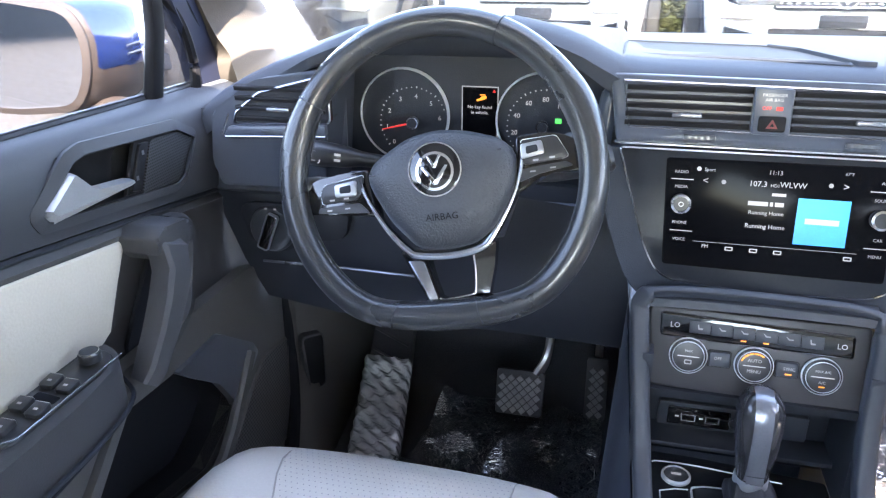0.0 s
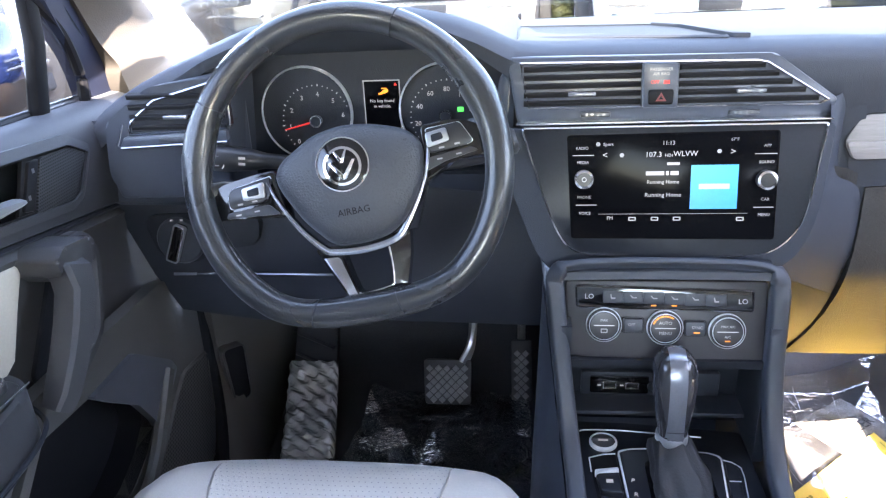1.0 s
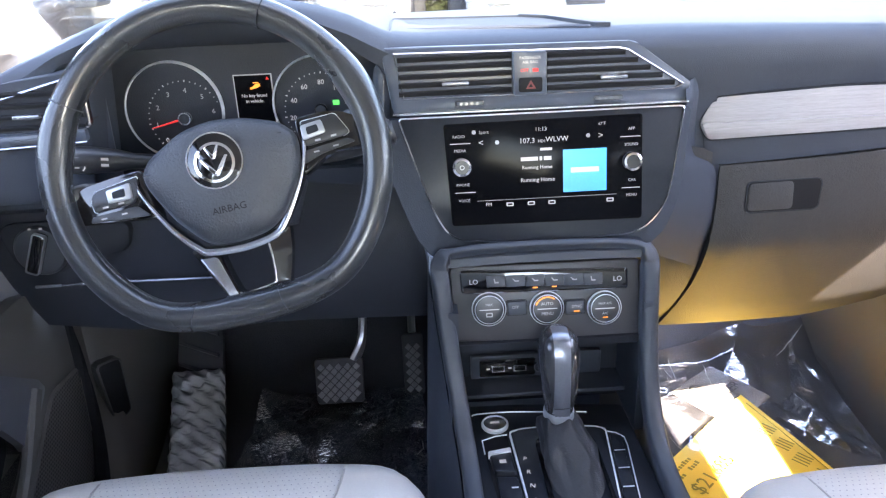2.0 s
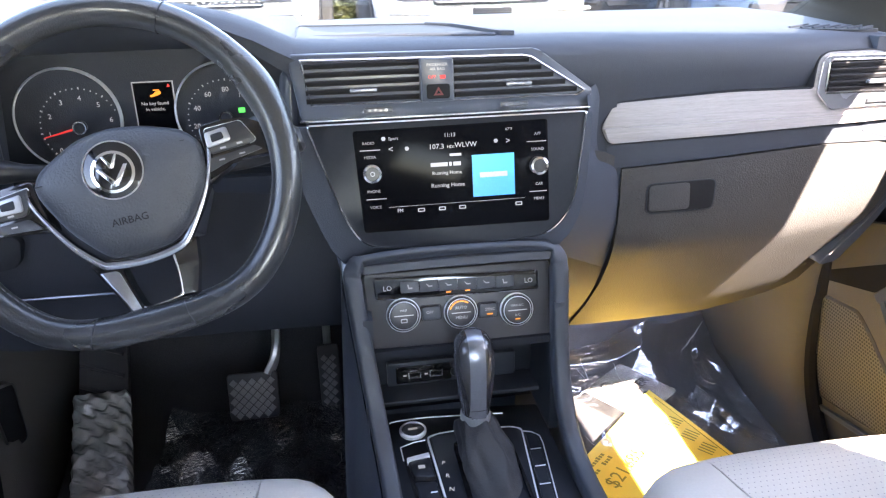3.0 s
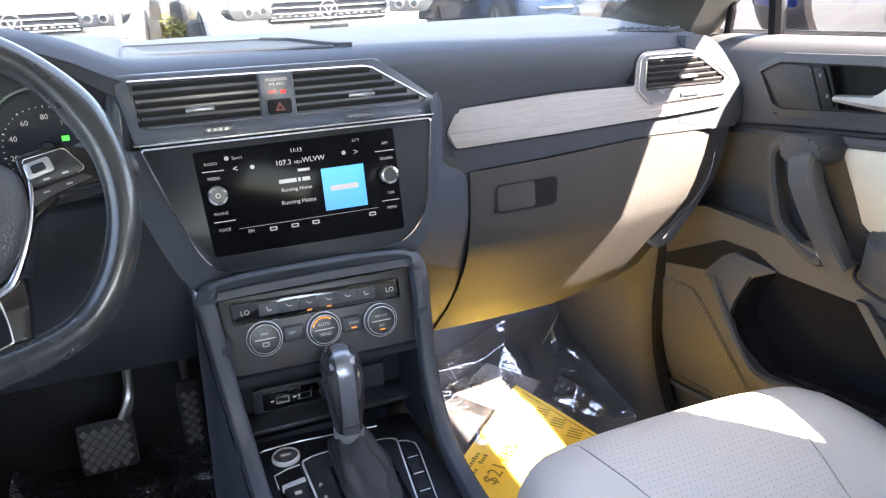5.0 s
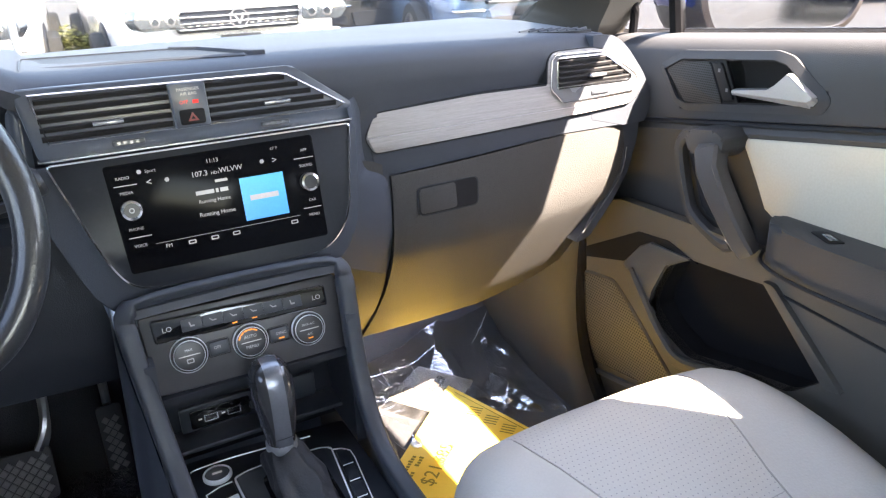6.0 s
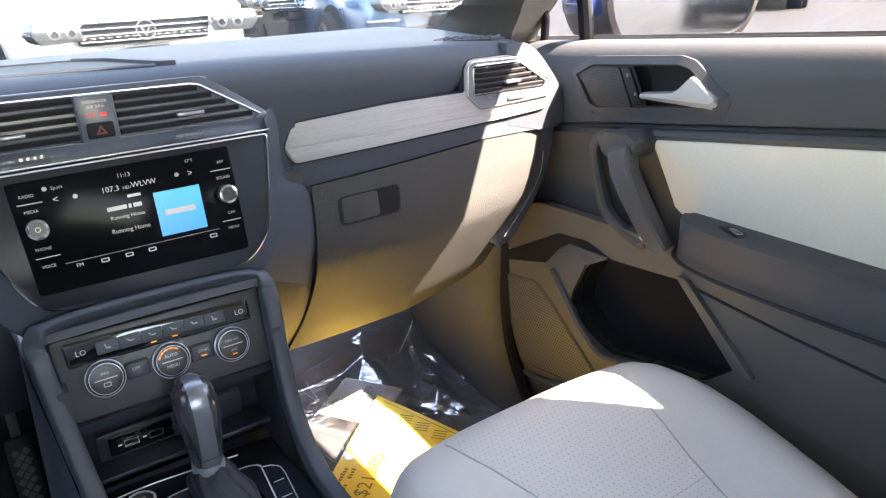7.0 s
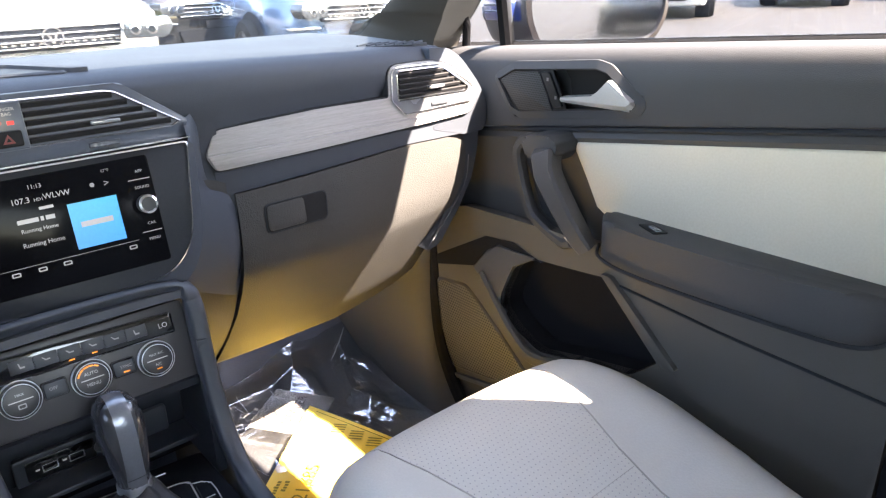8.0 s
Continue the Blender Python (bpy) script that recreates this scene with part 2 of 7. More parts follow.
def grow(poly, d):
    """The outline moved outwards by d."""
    k = len(poly)
    pts = [Vector(p) for p in poly]
    area = sum(pts[i - 1].x * pts[i].y - pts[i].x * pts[i - 1].y for i in range(k))
    sgn = 1 if area > 0 else -1
    out = []
    for i in range(k):
        e1, e2 = (pts[i] - pts[i - 1]).normalized(), (pts[(i + 1) % k] - pts[i]).normalized()
        n1, n2 = Vector((e1.y, -e1.x)) * sgn, Vector((e2.y, -e2.x)) * sgn
        m = n1 + n2
        m = m / max(0.35, m.length_squared / 2)
        out.append(pts[i] + m * d)
    return out


def slab(m, poly, z0, z1, bevel=0.0, seg=2, bm=None):
    bm = bm or bmesh.new()
    lo = [bm.verts.new(m @ Vector((p[0], p[1], z0))) for p in poly]
    hi = [bm.verts.new(m @ Vector((p[0], p[1], z1))) for p in poly]
    bm.faces.new(lo[::-1])
    bm.faces.new(hi)
    k = len(poly)
    for i in range(k):
        bm.faces.new((lo[i], lo[(i + 1) % k], hi[(i + 1) % k], hi[i]))
    if bevel:
        es = [e for e in bm.edges if e.verts[0] in hi and e.verts[1] in hi]
        bmesh.ops.bevel(bm, geom=es, offset=bevel, segments=seg, affect="EDGES", profile=0.5, clamp_overlap=True)
    return bm


def hollow(m, outer, holes, z0, z1):
    """A plate with holes through it."""
    bm = bmesh.new()
    edges = []
    for loop in (outer, *holes):
        vs = [bm.verts.new(m @ Vector((p[0], p[1], z1))) for p in loop]
        edges += [bm.edges.new((vs[i - 1], vs[i])) for i in range(len(vs))]
    bmesh.ops.triangle_fill(bm, edges=edges, use_beauty=True)
    ext = bmesh.ops.extrude_face_region(bm, geom=list(bm.faces))
    n = (m.to_3x3() @ Vector((0, 0, 1))) * (z0 - z1)
    bmesh.ops.translate(bm, verts=[v for v in ext["geom"] if isinstance(v, bmesh.types.BMVert)], vec=n)
    return bm


def ring(m, outer, inner, z0, z1, lip=0.0):
    """A frame between two outlines of as many corners."""
    bm = bmesh.new()
    k = len(outer)
    loops = [[bm.verts.new(m @ Vector((p[0], p[1], z))) for p in lo] for lo, z in ((outer, z0), (outer, z1 - lip), (inner, z1), (inner, z0))]
    for a in range(4):
        for i in range(k):
            bm.faces.new((loops[a][i], loops[a][(i + 1) % k], loops[(a + 1) % 4][(i + 1) % k], loops[(a + 1) % 4][i]))
    return bm


def rect(x0, x1, y0, y1):
    return [(x0, y0), (x1, y0), (x1, y1), (x0, y1)]


def circle(x, y, r, n=32):
    return [(x + r * math.cos(2 * math.pi * i / n), y + r * math.sin(2 * math.pi * i / n)) for i in range(n)]


def loft(rows, closed=False, caps=False, bm=None):
    bm = bm or bmesh.new()
    g = [[bm.verts.new(p) for p in row] for row in rows]
    k = len(rows[0])
    for a in range(len(rows) - 1):
        for i in range(k if closed else k - 1):
            bm.faces.new((g[a][i], g[a][(i + 1) % k], g[a + 1][(i + 1) % k], g[a + 1][i]))
    if caps:
        bm.faces.new(g[0][::-1])
        bm.faces.new(g[-1])
    return bm


def thick(bm, t):
    bmesh.ops.recalc_face_normals(bm, faces=bm.faces)
    bmesh.ops.solidify(bm, geom=list(bm.faces), thickness=t)
    return bm


def smooth_path(pts, n=6, closed=False):
    """Points along a Catmull-Rom curve through pts."""
    pts = [Vector(p) for p in pts]
    k, out = len(pts), []
    for i in range(k if closed else k - 1):
        if closed:
            a, b, c, d = pts[i - 1], pts[i], pts[(i + 1) % k], pts[(i + 2) % k]
        else:
            a, b, c, d = pts[max(0, i - 1)], pts[i], pts[i + 1], pts[min(k - 1, i + 2)]
        for j in range(n):
            t = j / n
            out.append(0.5 * (2 * b + (c - a) * t + (2 * a - 5 * b + 4 * c - d) * t * t + (3 * b - a - 3 * c + d) * t ** 3))
    if not closed:
        out.append(pts[-1])
    return out


def tube(pts, r, n=8, closed=False, flat=1.0, up=(0, 0, 1), bm=None):
    """A round or flattened bar along pts; r may be a list."""
    pts = [Vector(p) for p in pts]
    k, rows = len(pts), []
    for i, p in enumerate(pts):
        t = (pts[(i + 1) % k] - pts[i - 1]) if closed else (pts[min(k - 1, i + 1)] - pts[max(0, i - 1)])
        t.normalize()
        s = t.cross(Vector(up))
        s = s.normalized() if s.length > 1e-4 else Vector((1, 0, 0))
        w = s.cross(t).normalized()
        rr = r[i] if isinstance(r, (list, tuple)) else r
        rows.append([p + s * rr * math.cos(2 * math.pi * j / n) + w * rr * flat * math.sin(2 * math.pi * j / n) for j in range(n)])
    if closed:
        rows.append(rows[0])
    return loft(rows, True, not closed, bm)


def lathe(m, prof, n=32, bm=None):
    """A turned body: prof holds (radius, height)."""
    rows = [[m @ Vector((max(r, 1e-5) * math.cos(2 * math.pi * j / n), max(r, 1e-5) * math.sin(2 * math.pi * j / n), z)) for j in range(n)] for r, z in prof]
    return loft(rows, True, True, bm)


def box(x0, x1, y0, y1, z0, z1, bevel=0.0, seg=2):
    bm = bmesh.new()
    bmesh.ops.create_cube(bm, size=1, matrix=Matrix.Translation(((x0 + x1) / 2, (y0 + y1) / 2, (z0 + z1) / 2)) @ Matrix.Diagonal((x1 - x0, y1 - y0, z1 - z0, 1)))
    if bevel:
        bmesh.ops.bevel(bm, geom=list(bm.edges), offset=bevel, segments=seg, affect="EDGES", profile=0.5)
    return bm


def words(text, m, size, mat, parent, name="lettering", align="CENTER", label=""):
    cu = bpy.data.curves.new("type", "FONT")
    cu.body, cu.size, cu.align_x, cu.align_y, cu.extrude, cu.resolution_u = text, size, align, "CENTER", 0.00012, 2
    tmp = bpy.data.objects.new("type", cu)
    me = bpy.data.meshes.new_from_object(tmp)
    bpy.data.objects.remove(tmp)
    bpy.data.curves.remove(cu)
    me.transform(Matrix.Translation(-Vector(origin_of(parent))) @ m)
    me.name = name
    me.materials.clear()
    me.materials.append(mat)
    ob = new(name, me)
    ob.parent = parent
    if label:
        ob["label"] = label
    return ob


def beam(pts, w, d, up=(0, 0, 1), bm=None, soft=0.3):
    """A bar of chamfered rectangular section along pts; w and d are half sizes and may be lists."""
    pts = [Vector(p) for p in pts]
    k, rows = len(pts), []
    for i, p in enumerate(pts):
        t = (pts[min(k - 1, i + 1)] - pts[max(0, i - 1)]).normalized()
        s = t.cross(Vector(up)).normalized()
        v = s.cross(t).normalized()
        a = w[i] if isinstance(w, (list, tuple)) else w
        b = d[i] if isinstance(d, (list, tuple)) else d
        c = soft * min(a, b)
        rows.append([p + s * x + v * y for x, y in ((a, b - c), (a - 0.3 * c, b - 0.3 * c), (a - c, b), (c - a, b), (0.3 * c - a, b - 0.3 * c), (-a, b - c), (-a, c - b), (c - a, -b), (a - c, -b), (a, c - b))])
    return loft(rows, True, True, bm)


def nearer(m, f):
    """The frame m drawn towards the driver's eyes by the factor f."""
    e = Vector((-0.163, -0.816, 1.30))
    return Matrix.Translation(e) @ Matrix.Scale(f, 4) @ Matrix.Translation(-e) @ m


def bar(m, x0, x1, y0, y1, mat, parent, name="mark", z=0.0, h=0.0004):
    return part(name, slab(m, rect(x0, x1, y0, y1), z, z + h), mat, parent)


def lerp(xs, ys):
    return lambda x: float(np.interp(x, xs, ys))

# ---- the car's shell ----
floor_bm = bmesh.new()
foot = [(-1.9, 0.42), (0.30, 0.42), (0.42, 0.44), (0.62, 0.62), (0.70, 0.78)]
loft([[Vector((x, y, z)) for y, z in foot] for x in (-0.74, -0.4, 0, 0.4, 0.74)], bm=floor_bm)
solid("floor", thick(floor_bm, 0.03), CARPET, (0, 0, 0.42), "charcoal carpet floor of the car with rising footwells", "floor", kind="structure")
solid("wall_bulkhead", box(-0.78, 0.78, 0.60, 0.64, 0.42, 1.09), DARK, (0, 0.6, 0.42), "black bulkhead behind the dashboard", "wall", kind="structure")
solid("wall_rear", box(-0.74, 0.74, -1.96, -1.90, 0.40, 1.12), DARK, (0, -1.9, 0.4), "plain dark lower rear wall of the cabin", "wall", kind="structure")
roof = [(-1.95, 1.49), (-1.4, 1.585), (-0.8, 1.60), (-0.45, 1.575), (-0.19, 1.515)]
roof_bm = loft([[Vector((x, y, z - 0.04 * (abs(x) / 0.74) ** 3)) for y, z in roof] for x in (-0.70, -0.6, -0.4, -0.2, 0, 0.2, 0.4, 0.6, 0.70)])
solid("ceiling", thick(roof_bm, 0.04), LINER, (0, -0.8, 1.55), "pale grey cloth headliner under the roof", "ceiling", kind="structure")

for side, nm in ((-1, "left"), (1, "right")):
    # windscreen pillar: flared foot on the dashboard, leaning back to the roof
    if side < 0:
        inner = smooth_path([(-0.690, 0.50, 1.118), (-0.7425, 0.43, 1.1316), (-0.7467, 0.40, 1.1432), (-0.7515, 0.37, 1.1599), (-0.744, 0.33, 1.185), (-0.727, 0.28, 1.211), (-0.67, 0.05, 1.345), (-0.60, -0.19, 1.495)], 4)
        outer = smooth_path([(-0.730, 0.185, 1.098), (-0.7295, 0.180, 1.1127), (-0.7320, 0.177, 1.130), (-0.7338, 0.175, 1.146), (-0.7434, 0.16, 1.1756), (-0.744, 0.13, 1.224), (-0.715, 0.02, 1.345), (-0.675, -0.11, 1.48)], 4)
    else:
        inner = smooth_path([(0.71, 0.52, 1.118), (0.715, 0.46, 1.140), (0.712, 0.43, 1.155), (0.7066, 0.40, 1.168), (0.6796, 0.33, 1.185), (0.6693, 0.28, 1.2064), (0.63, 0.05, 1.345), (0.59, -0.19, 1.495)], 4)
        outer = smooth_path([(0.700, 0.20, 1.118), (0.698, 0.192, 1.135), (0.696, 0.186, 1.145), (0.6937, 0.18, 1.1514), (0.688, 0.155, 1.181), (0.679, 0.13, 1.209), (0.668, 0.02, 1.345), (0.655, -0.11, 1.48)], 4)
    rows = []
    for a, b in zip(inner, outer):
        mid = (a + b) / 2 + Vector((-side * 0.014, 0, 0.004))
        q = Vector((side * max(0.016, 0.762 - abs(b.x)), 0.004, 0))
        rows.append([a, a.lerp(mid, 0.5) + Vector((-side * 0.004, 0, 0)), mid, b.lerp(mid, 0.5) + Vector((-side * 0.004, 0, 0)), b, b + q, a + q])
    solid("pillar_trim_" + nm, loft(rows, True, True), PILLAR, (side * 0.74, 0.3, 1.12), "beige-grey moulded windscreen pillar trim", "pillar", kind="structure")
    solid("wall_side_" + nm, box(side * 0.76 - 0.02, side * 0.76 + 0.02, -1.95, -0.70, 0.40, 1.15), DARK, (side * 0.76, -1.3, 0.4), "plain dark rear side wall of the cabin", "wall", kind="structure")
    pm = plane((side * 0.72, 0, 0), (0, 0, 1), (0, side, 0))
    solid("pillar_middle_" + nm, slab(pm, [(side * y, z) for y, z in ((-0.66, 0.4), (-0.65, 1.15), (-0.69, 1.19), (-0.77, 1.57), (-1.16, 1.57), (-1.06, 1.15), (-1.04, 0.4))], -0.02, 0.05, 0.01), PILLAR, (side * 0.72, -0.7, 0.4), "beige-grey pillar trim behind the front door", "pillar", kind="structure")
    solid("window_rear_" + nm, thick(loft([[Vector((side * 0.765, -0.84, 1.15)), Vector((side * 0.76, -1.93, 1.13))], [Vector((side * 0.735, -0.94, 1.49)), Vector((side * 0.73, -1.93, 1.42))]]), 0.004), PRIVACY, (side * 0.75, -1.3, 1.15), "clear glass beside the rear seats", "window", kind="structure")
    # roof rail over the door glass, unseen, its rear deepened to block sun
    rail_p = smooth_path([(side * 0.66, -0.13, 1.482), (side * 0.71, -0.30, 1.545), (side * 0.715, -0.45, 1.545), (side * 0.718, -0.60, 1.525), (side * 0.718, -1.0, 1.525), (side * 0.73, -1.9, 1.46)], 5)
    solid("roof_rail_" + nm, beam(rail_p, [0.028 if p.y > -0.40 else 0.062 for p in rail_p], 0.022, (side, 0, 0), soft=0.6), LINER, (side * 0.62, -0.8, 1.5), "pale grey trimmed roof rail above the door glass, deepened to block sun", "roof rail", kind="structure")

solid("window_rear", thick(loft([[Vector((-0.70, -1.93, 1.10)), Vector((0.70, -1.93, 1.10))], [Vector((-0.66, -1.93, 1.47)), Vector((0.66, -1.93, 1.47))]]), 0.004), TAILGLASS, (0, -1.93, 1.1), "dark privacy glass of the tailgate", "window", kind="structure")
ws = []
for k in range(9):
    x = -0.72 + 0.18 * k
    b = 1 - (abs(x) / 0.72) ** 2
    xt = x * 0.82
    ws.append([Vector((x, 0.47 + 0.12 * b, 1.125)), Vector(((x + xt) / 2, 0.125 + 0.10 * b, 1.31)), Vector((xt, -0.22 + 0.07 * b, 1.495))])
# unseen band added to keep sun off the dash, reaching lower at the sides
header = []
for x in [-0.79 + 0.158 * k for k in range(11)]:
    b, xt = 1 - (abs(x) / 0.72) ** 2, x * 0.82
    mid, top = Vector(((x + xt) / 2, 0.125 + 0.10 * b, 1.31)), Vector((xt, -0.22 + 0.07 * b, 1.495))
    low = 0.74 - 0.22 * (1 - b)
    header.append([mid.lerp(top, low + (1.06 - low) * f) + Vector((0, -0.010, -0.012)) for f in (0, 0.2, 0.5, 0.8, 1)])
solid("header_sun_blocker", thick(loft(header), 0.008), LINER, (0, -0.1, 1.46), "unseen pale grey band along the windscreen top, added to shade the dashboard", "trim", kind="structure")
solid("window_windscreen", thick(loft(ws), 0.005), SCREENGLASS, (0, 0.5, 1.12), "clear raked windscreen above the dashboard", "window", kind="structure")

# ---- dashboard ----
dash = root("dashboard", (0, 0.3, 0.75), "dark grey soft-touch dashboard with chrome-edged air vents and oak-look strip", "dashboard")
CX = [-0.735, -0.70, -0.66, -0.61, -0.56, -0.50, -0.44, -0.37, -0.30, -0.27, -0.248, -0.218, -0.192, -0.17, -0.15, -0.12, 0.0, 0.12, 0.20, 0.40, 0.55, 0.60, 0.625]
CZ = [1.085, 1.112, 1.133, 1.155, 1.176, 1.198, 1.212, 1.217, 1.215, 1.209, 1.2035, 1.192, 1.1785, 1.168, 1.1645, 1.163, 1.162, 1.162, 1.161, 1.154, 1.150, 1.148, 1.1465]
crest_z, base_z = lerp(CX, CZ), lerp([-0.735, -0.6, -0.3, 0, 0.6, 0.725], [1.09, 1.128, 1.150, 1.152, 1.150, 1.135])
hood_w = lerp([-0.575, -0.545, -0.195, -0.172], [0, 1, 1, 0])
brim_w = lerp([-0.60, -0.54, -0.27, -0.155], [0, 1, 1, 0])
left_w = lerp([-0.60, -0.56], [1, 0])
right_y = lerp([0.20, 0.28, 0.45, 0.52, 0.63], [0, 0.010, 0.014, 0.020, 0.026])
rows = []
xs = sorted(set(CX + [-0.575, -0.565, -0.552, -0.545, -0.52, -0.41, -0.33, -0.27, -0.195, -0.186, -0.178, -0.06, 0.06, 0.3, 0.5]))
for x in xs:
    c, b, w, v, q, d = crest_z(x), base_z(x), hood_w(x), brim_w(x), left_w(x), right_y(x)
    normal = [(0.52, b - 0.02), (0.46, b), (0.32, max(b, c - 0.012) + 0.004 if c < 1.17 else b + 0.02), (0.17, c + 0.002 if c < 1.17 else c - 0.012), (0.095, c), (0.066, c - 0.006), (0.054, c - 0.02), (0.056, c - 0.045), (0.063, 1.092), (0.074, 1.058), (0.072, 1.012), (0.069, 0.998 - 0.02 * q), (0.078, 0.990 - 0.02 * q), (0.20, 0.985)]
    hood = [(0.52, b - 0.02), (0.46, b), (0.32, b + 0.03), (0.17, c - 0.012), (0.08, c), (0.044, c - 0.005), (0.034, c - 0.014), (0.042, c - 0.023), (0.137, 1.156), (0.137, 1.07), (0.135, 1.005), (0.125, 0.998), (0.13, 0.992), (0.20, 0.99)]
    mix = [v if i < 8 else w for i in range(14)]
    rows.append([Vector((x, (1 - k) * n[0] + k * h_[0] + (d if i > 4 else 0), (1 - k) * n[1] + k * h_[1])) for i, (n, h_, k) in enumerate(zip(normal, hood, mix))])
part("dash_pad", loft(rows, True, True), PAD, dash, "grained dark grey soft-touch pad", 50)

# open tray on the top, with its rim
T = plane((0, 0, 1.157), (0, 1, 0))
tray = fillet([(-0.172, 0.150), (-0.02, 0.132), (0.075, 0.110), (0.03, 0.205), (0.0, 0.232), (-0.172, 0.258)], 0.008)
part("tray_recess", slab(T, tray, -0.002, 0.0075), DARK, dash, "shallow black tray in the top")
part("tray_rim", ring(T, [tuple(p) for p in grow(tray, 0.003)], tray, 0.0, 0.0092, 0.002), PAD, dash)
tray_lid = fillet([(0.0, 0.232), (0.035, 0.205), (0.08, 0.112), (0.10, 0.108), (0.05, 0.215), (0.015, 0.243)], 0.004)
part("tray_edge", slab(T, tray_lid, 0.0, 0.011, 0.003), PAD, dash)
# windscreen-side loudspeaker slots at the far end
DT = plane((0.555, 0.130, 1.1512), (0.62, 0.78, 0), (0.78, -0.62, 0))
grille = part("demister_grille", slab(DT, fillet([(-0.062, -0.026), (-0.040, 0.030), (0.030, 0.036), (0.062, 0.018), (0.040, -0.006)], 0.004), -0.004, 0.0012), DARK, dash, "black demister outlet in the top")
for k in range(7):
    part("demister_slat", slab(DT @ Matrix.Translation((-0.038 + 0.0135 * k, 0.006 + 0.0015 * k, 0)) @ Matrix.Rotation(radians(-24), 4, "Z"), rect(-0.0016, 0.0016, -0.026 + 0.002 * k, 0.024), 0.0, 0.0035, 0.0008, 1), PAD, grille)



def vent(m, outer, slots, thumb, chrome=0.006, fascia=None, pull=True):
    """An air vent: dark throat, chrome frame, louvres, a slider tab on the middle louvre and a thumbwheel."""
    v = part("vent_throat", slab(m, grow(outer, -0.002), -0.03, 0.001), DARK, dash, "black vent throat")
    part("vent_frame", ring(m, [tuple(p) for p in grow(outer, chrome)], [tuple(p) for p in outer], -0.004, 0.0045, 0.001), VENTRIM, v, "satin chrome vent frame")
    for x0, x1, y0, y1, n, xe, xr in slots:
        for k in range(n):
            y = y0 + (y1 - y0) * (k + 0.5) / n
            end = min(x1, xe - xr * (k + 0.5) / n)
            lm = m @ Matrix.Translation((0, y, 0.0)) @ Matrix.Rotation(radians(14), 4, "X")
            part("louvre", slab(lm, rect(x0, end, -0.0030, 0.0030), -0.006, 0.0045, 0.0010, 1), LOUVRE, v)
        if pull:
            xm, ym = (x0 + x1) / 2, y0 + (y1 - y0) * ((n // 2) - 0.5) / n
            part("slider_tab", slab(m, fillet(rect(xm - 0.016, xm + 0.016, ym - 0.0025, ym + 0.0025), 0.002), 0.0, 0.010, 0.0012), SATIN, v, "silver slider tab")
    for x, y in thumb:
        t = part("thumbwheel", slab(m, fillet(rect(x - 0.017, x + 0.017, y - 0.0030, y + 0.0030), 0.0015), 0.001, 0.0050, 0.001), TRIM, v, "ridged black thumbwheel")
        for k in range(4):
            part("ridge", slab(m, rect(x - 0.012 + 0.0065 * k, x - 0.009 + 0.0065 * k, y - 0.0018, y + 0.0018), 0.0048, 0.0053), SATIN, t)
    return v


VM = plane((0, 0.045, 1.08), (0, 0.10, 1))
centre_outer = [(-0.160, 0.020), (0.162, 0.018), (0.171, 0.0225), (0.104, 0.064), (0.092, 0.0665), (-0.169, 0.0705)]
part("vent_fascia", slab(VM, fillet([(-0.174, 0.002), (0.175, 0.000), (0.184, 0.022), (0.112, 0.074), (-0.185, 0.078)], 0.006), -0.03, 0.0015, 0.002), BLUEGREY, dash, "silver-grey fascia around the centre vents")
vent(VM, centre_outer, [(-0.166, -0.033, 0.020, 0.069, 5, -0.033, 0.0), (0.009, 0.166, 0.020, 0.067, 5, 0.170, 0.076)], [(-0.083, 0.0105), (0.083, 0.0095)], 0.0015)
part("chrome_strip", slab(plane((0, 0.033, 1.0835)), fillet(rect(-0.175, 0.176, -0.0009, 0.0009), 0.0004), -0.01, 0.002, 0.0004), CHROME, dash, "bright chrome strip under the vents")
HZ = part("hazard_panel", slab(VM, fillet([(-0.031, 0.018), (0.007, 0.018), (0.0065, 0.067), (-0.0325, 0.068)], 0.002), -0.01, 0.012, 0.001), BLUEGREY, dash, "grey panel with warning lights")
part("hazard_button", slab(VM, fillet(rect(-0.026, 0.002, 0.0215, 0.0385), 0.003), 0.0118, 0.0145, 0.0015), LOUVRE, HZ, "black hazard light button")
tri = [(-0.018, 0.0255), (-0.006, 0.0255), (-0.012, 0.0355)]
part("hazard_sign", ring(VM, [tuple(p) for p in tri], [tuple(p) for p in grow(tri, -0.002)], 0.0146, 0.015), DIMRED, HZ)
words("PASSENGER", VM @ Matrix.Translation((-0.0125, 0.0605, 0.0122)), 0.0048, LIT, HZ)
words("AIR BAG", VM @ Matrix.Translation((-0.0125, 0.0555, 0.0122)), 0.0048, LIT, HZ)
words("OFF", VM @ Matrix.Translation((-0.019, 0.0465, 0.0122)), 0.0055, RED, HZ)
bar(VM, -0.0095, -0.003, 0.0445, 0.0485, RED, HZ, "warning_lamp", 0.0122)

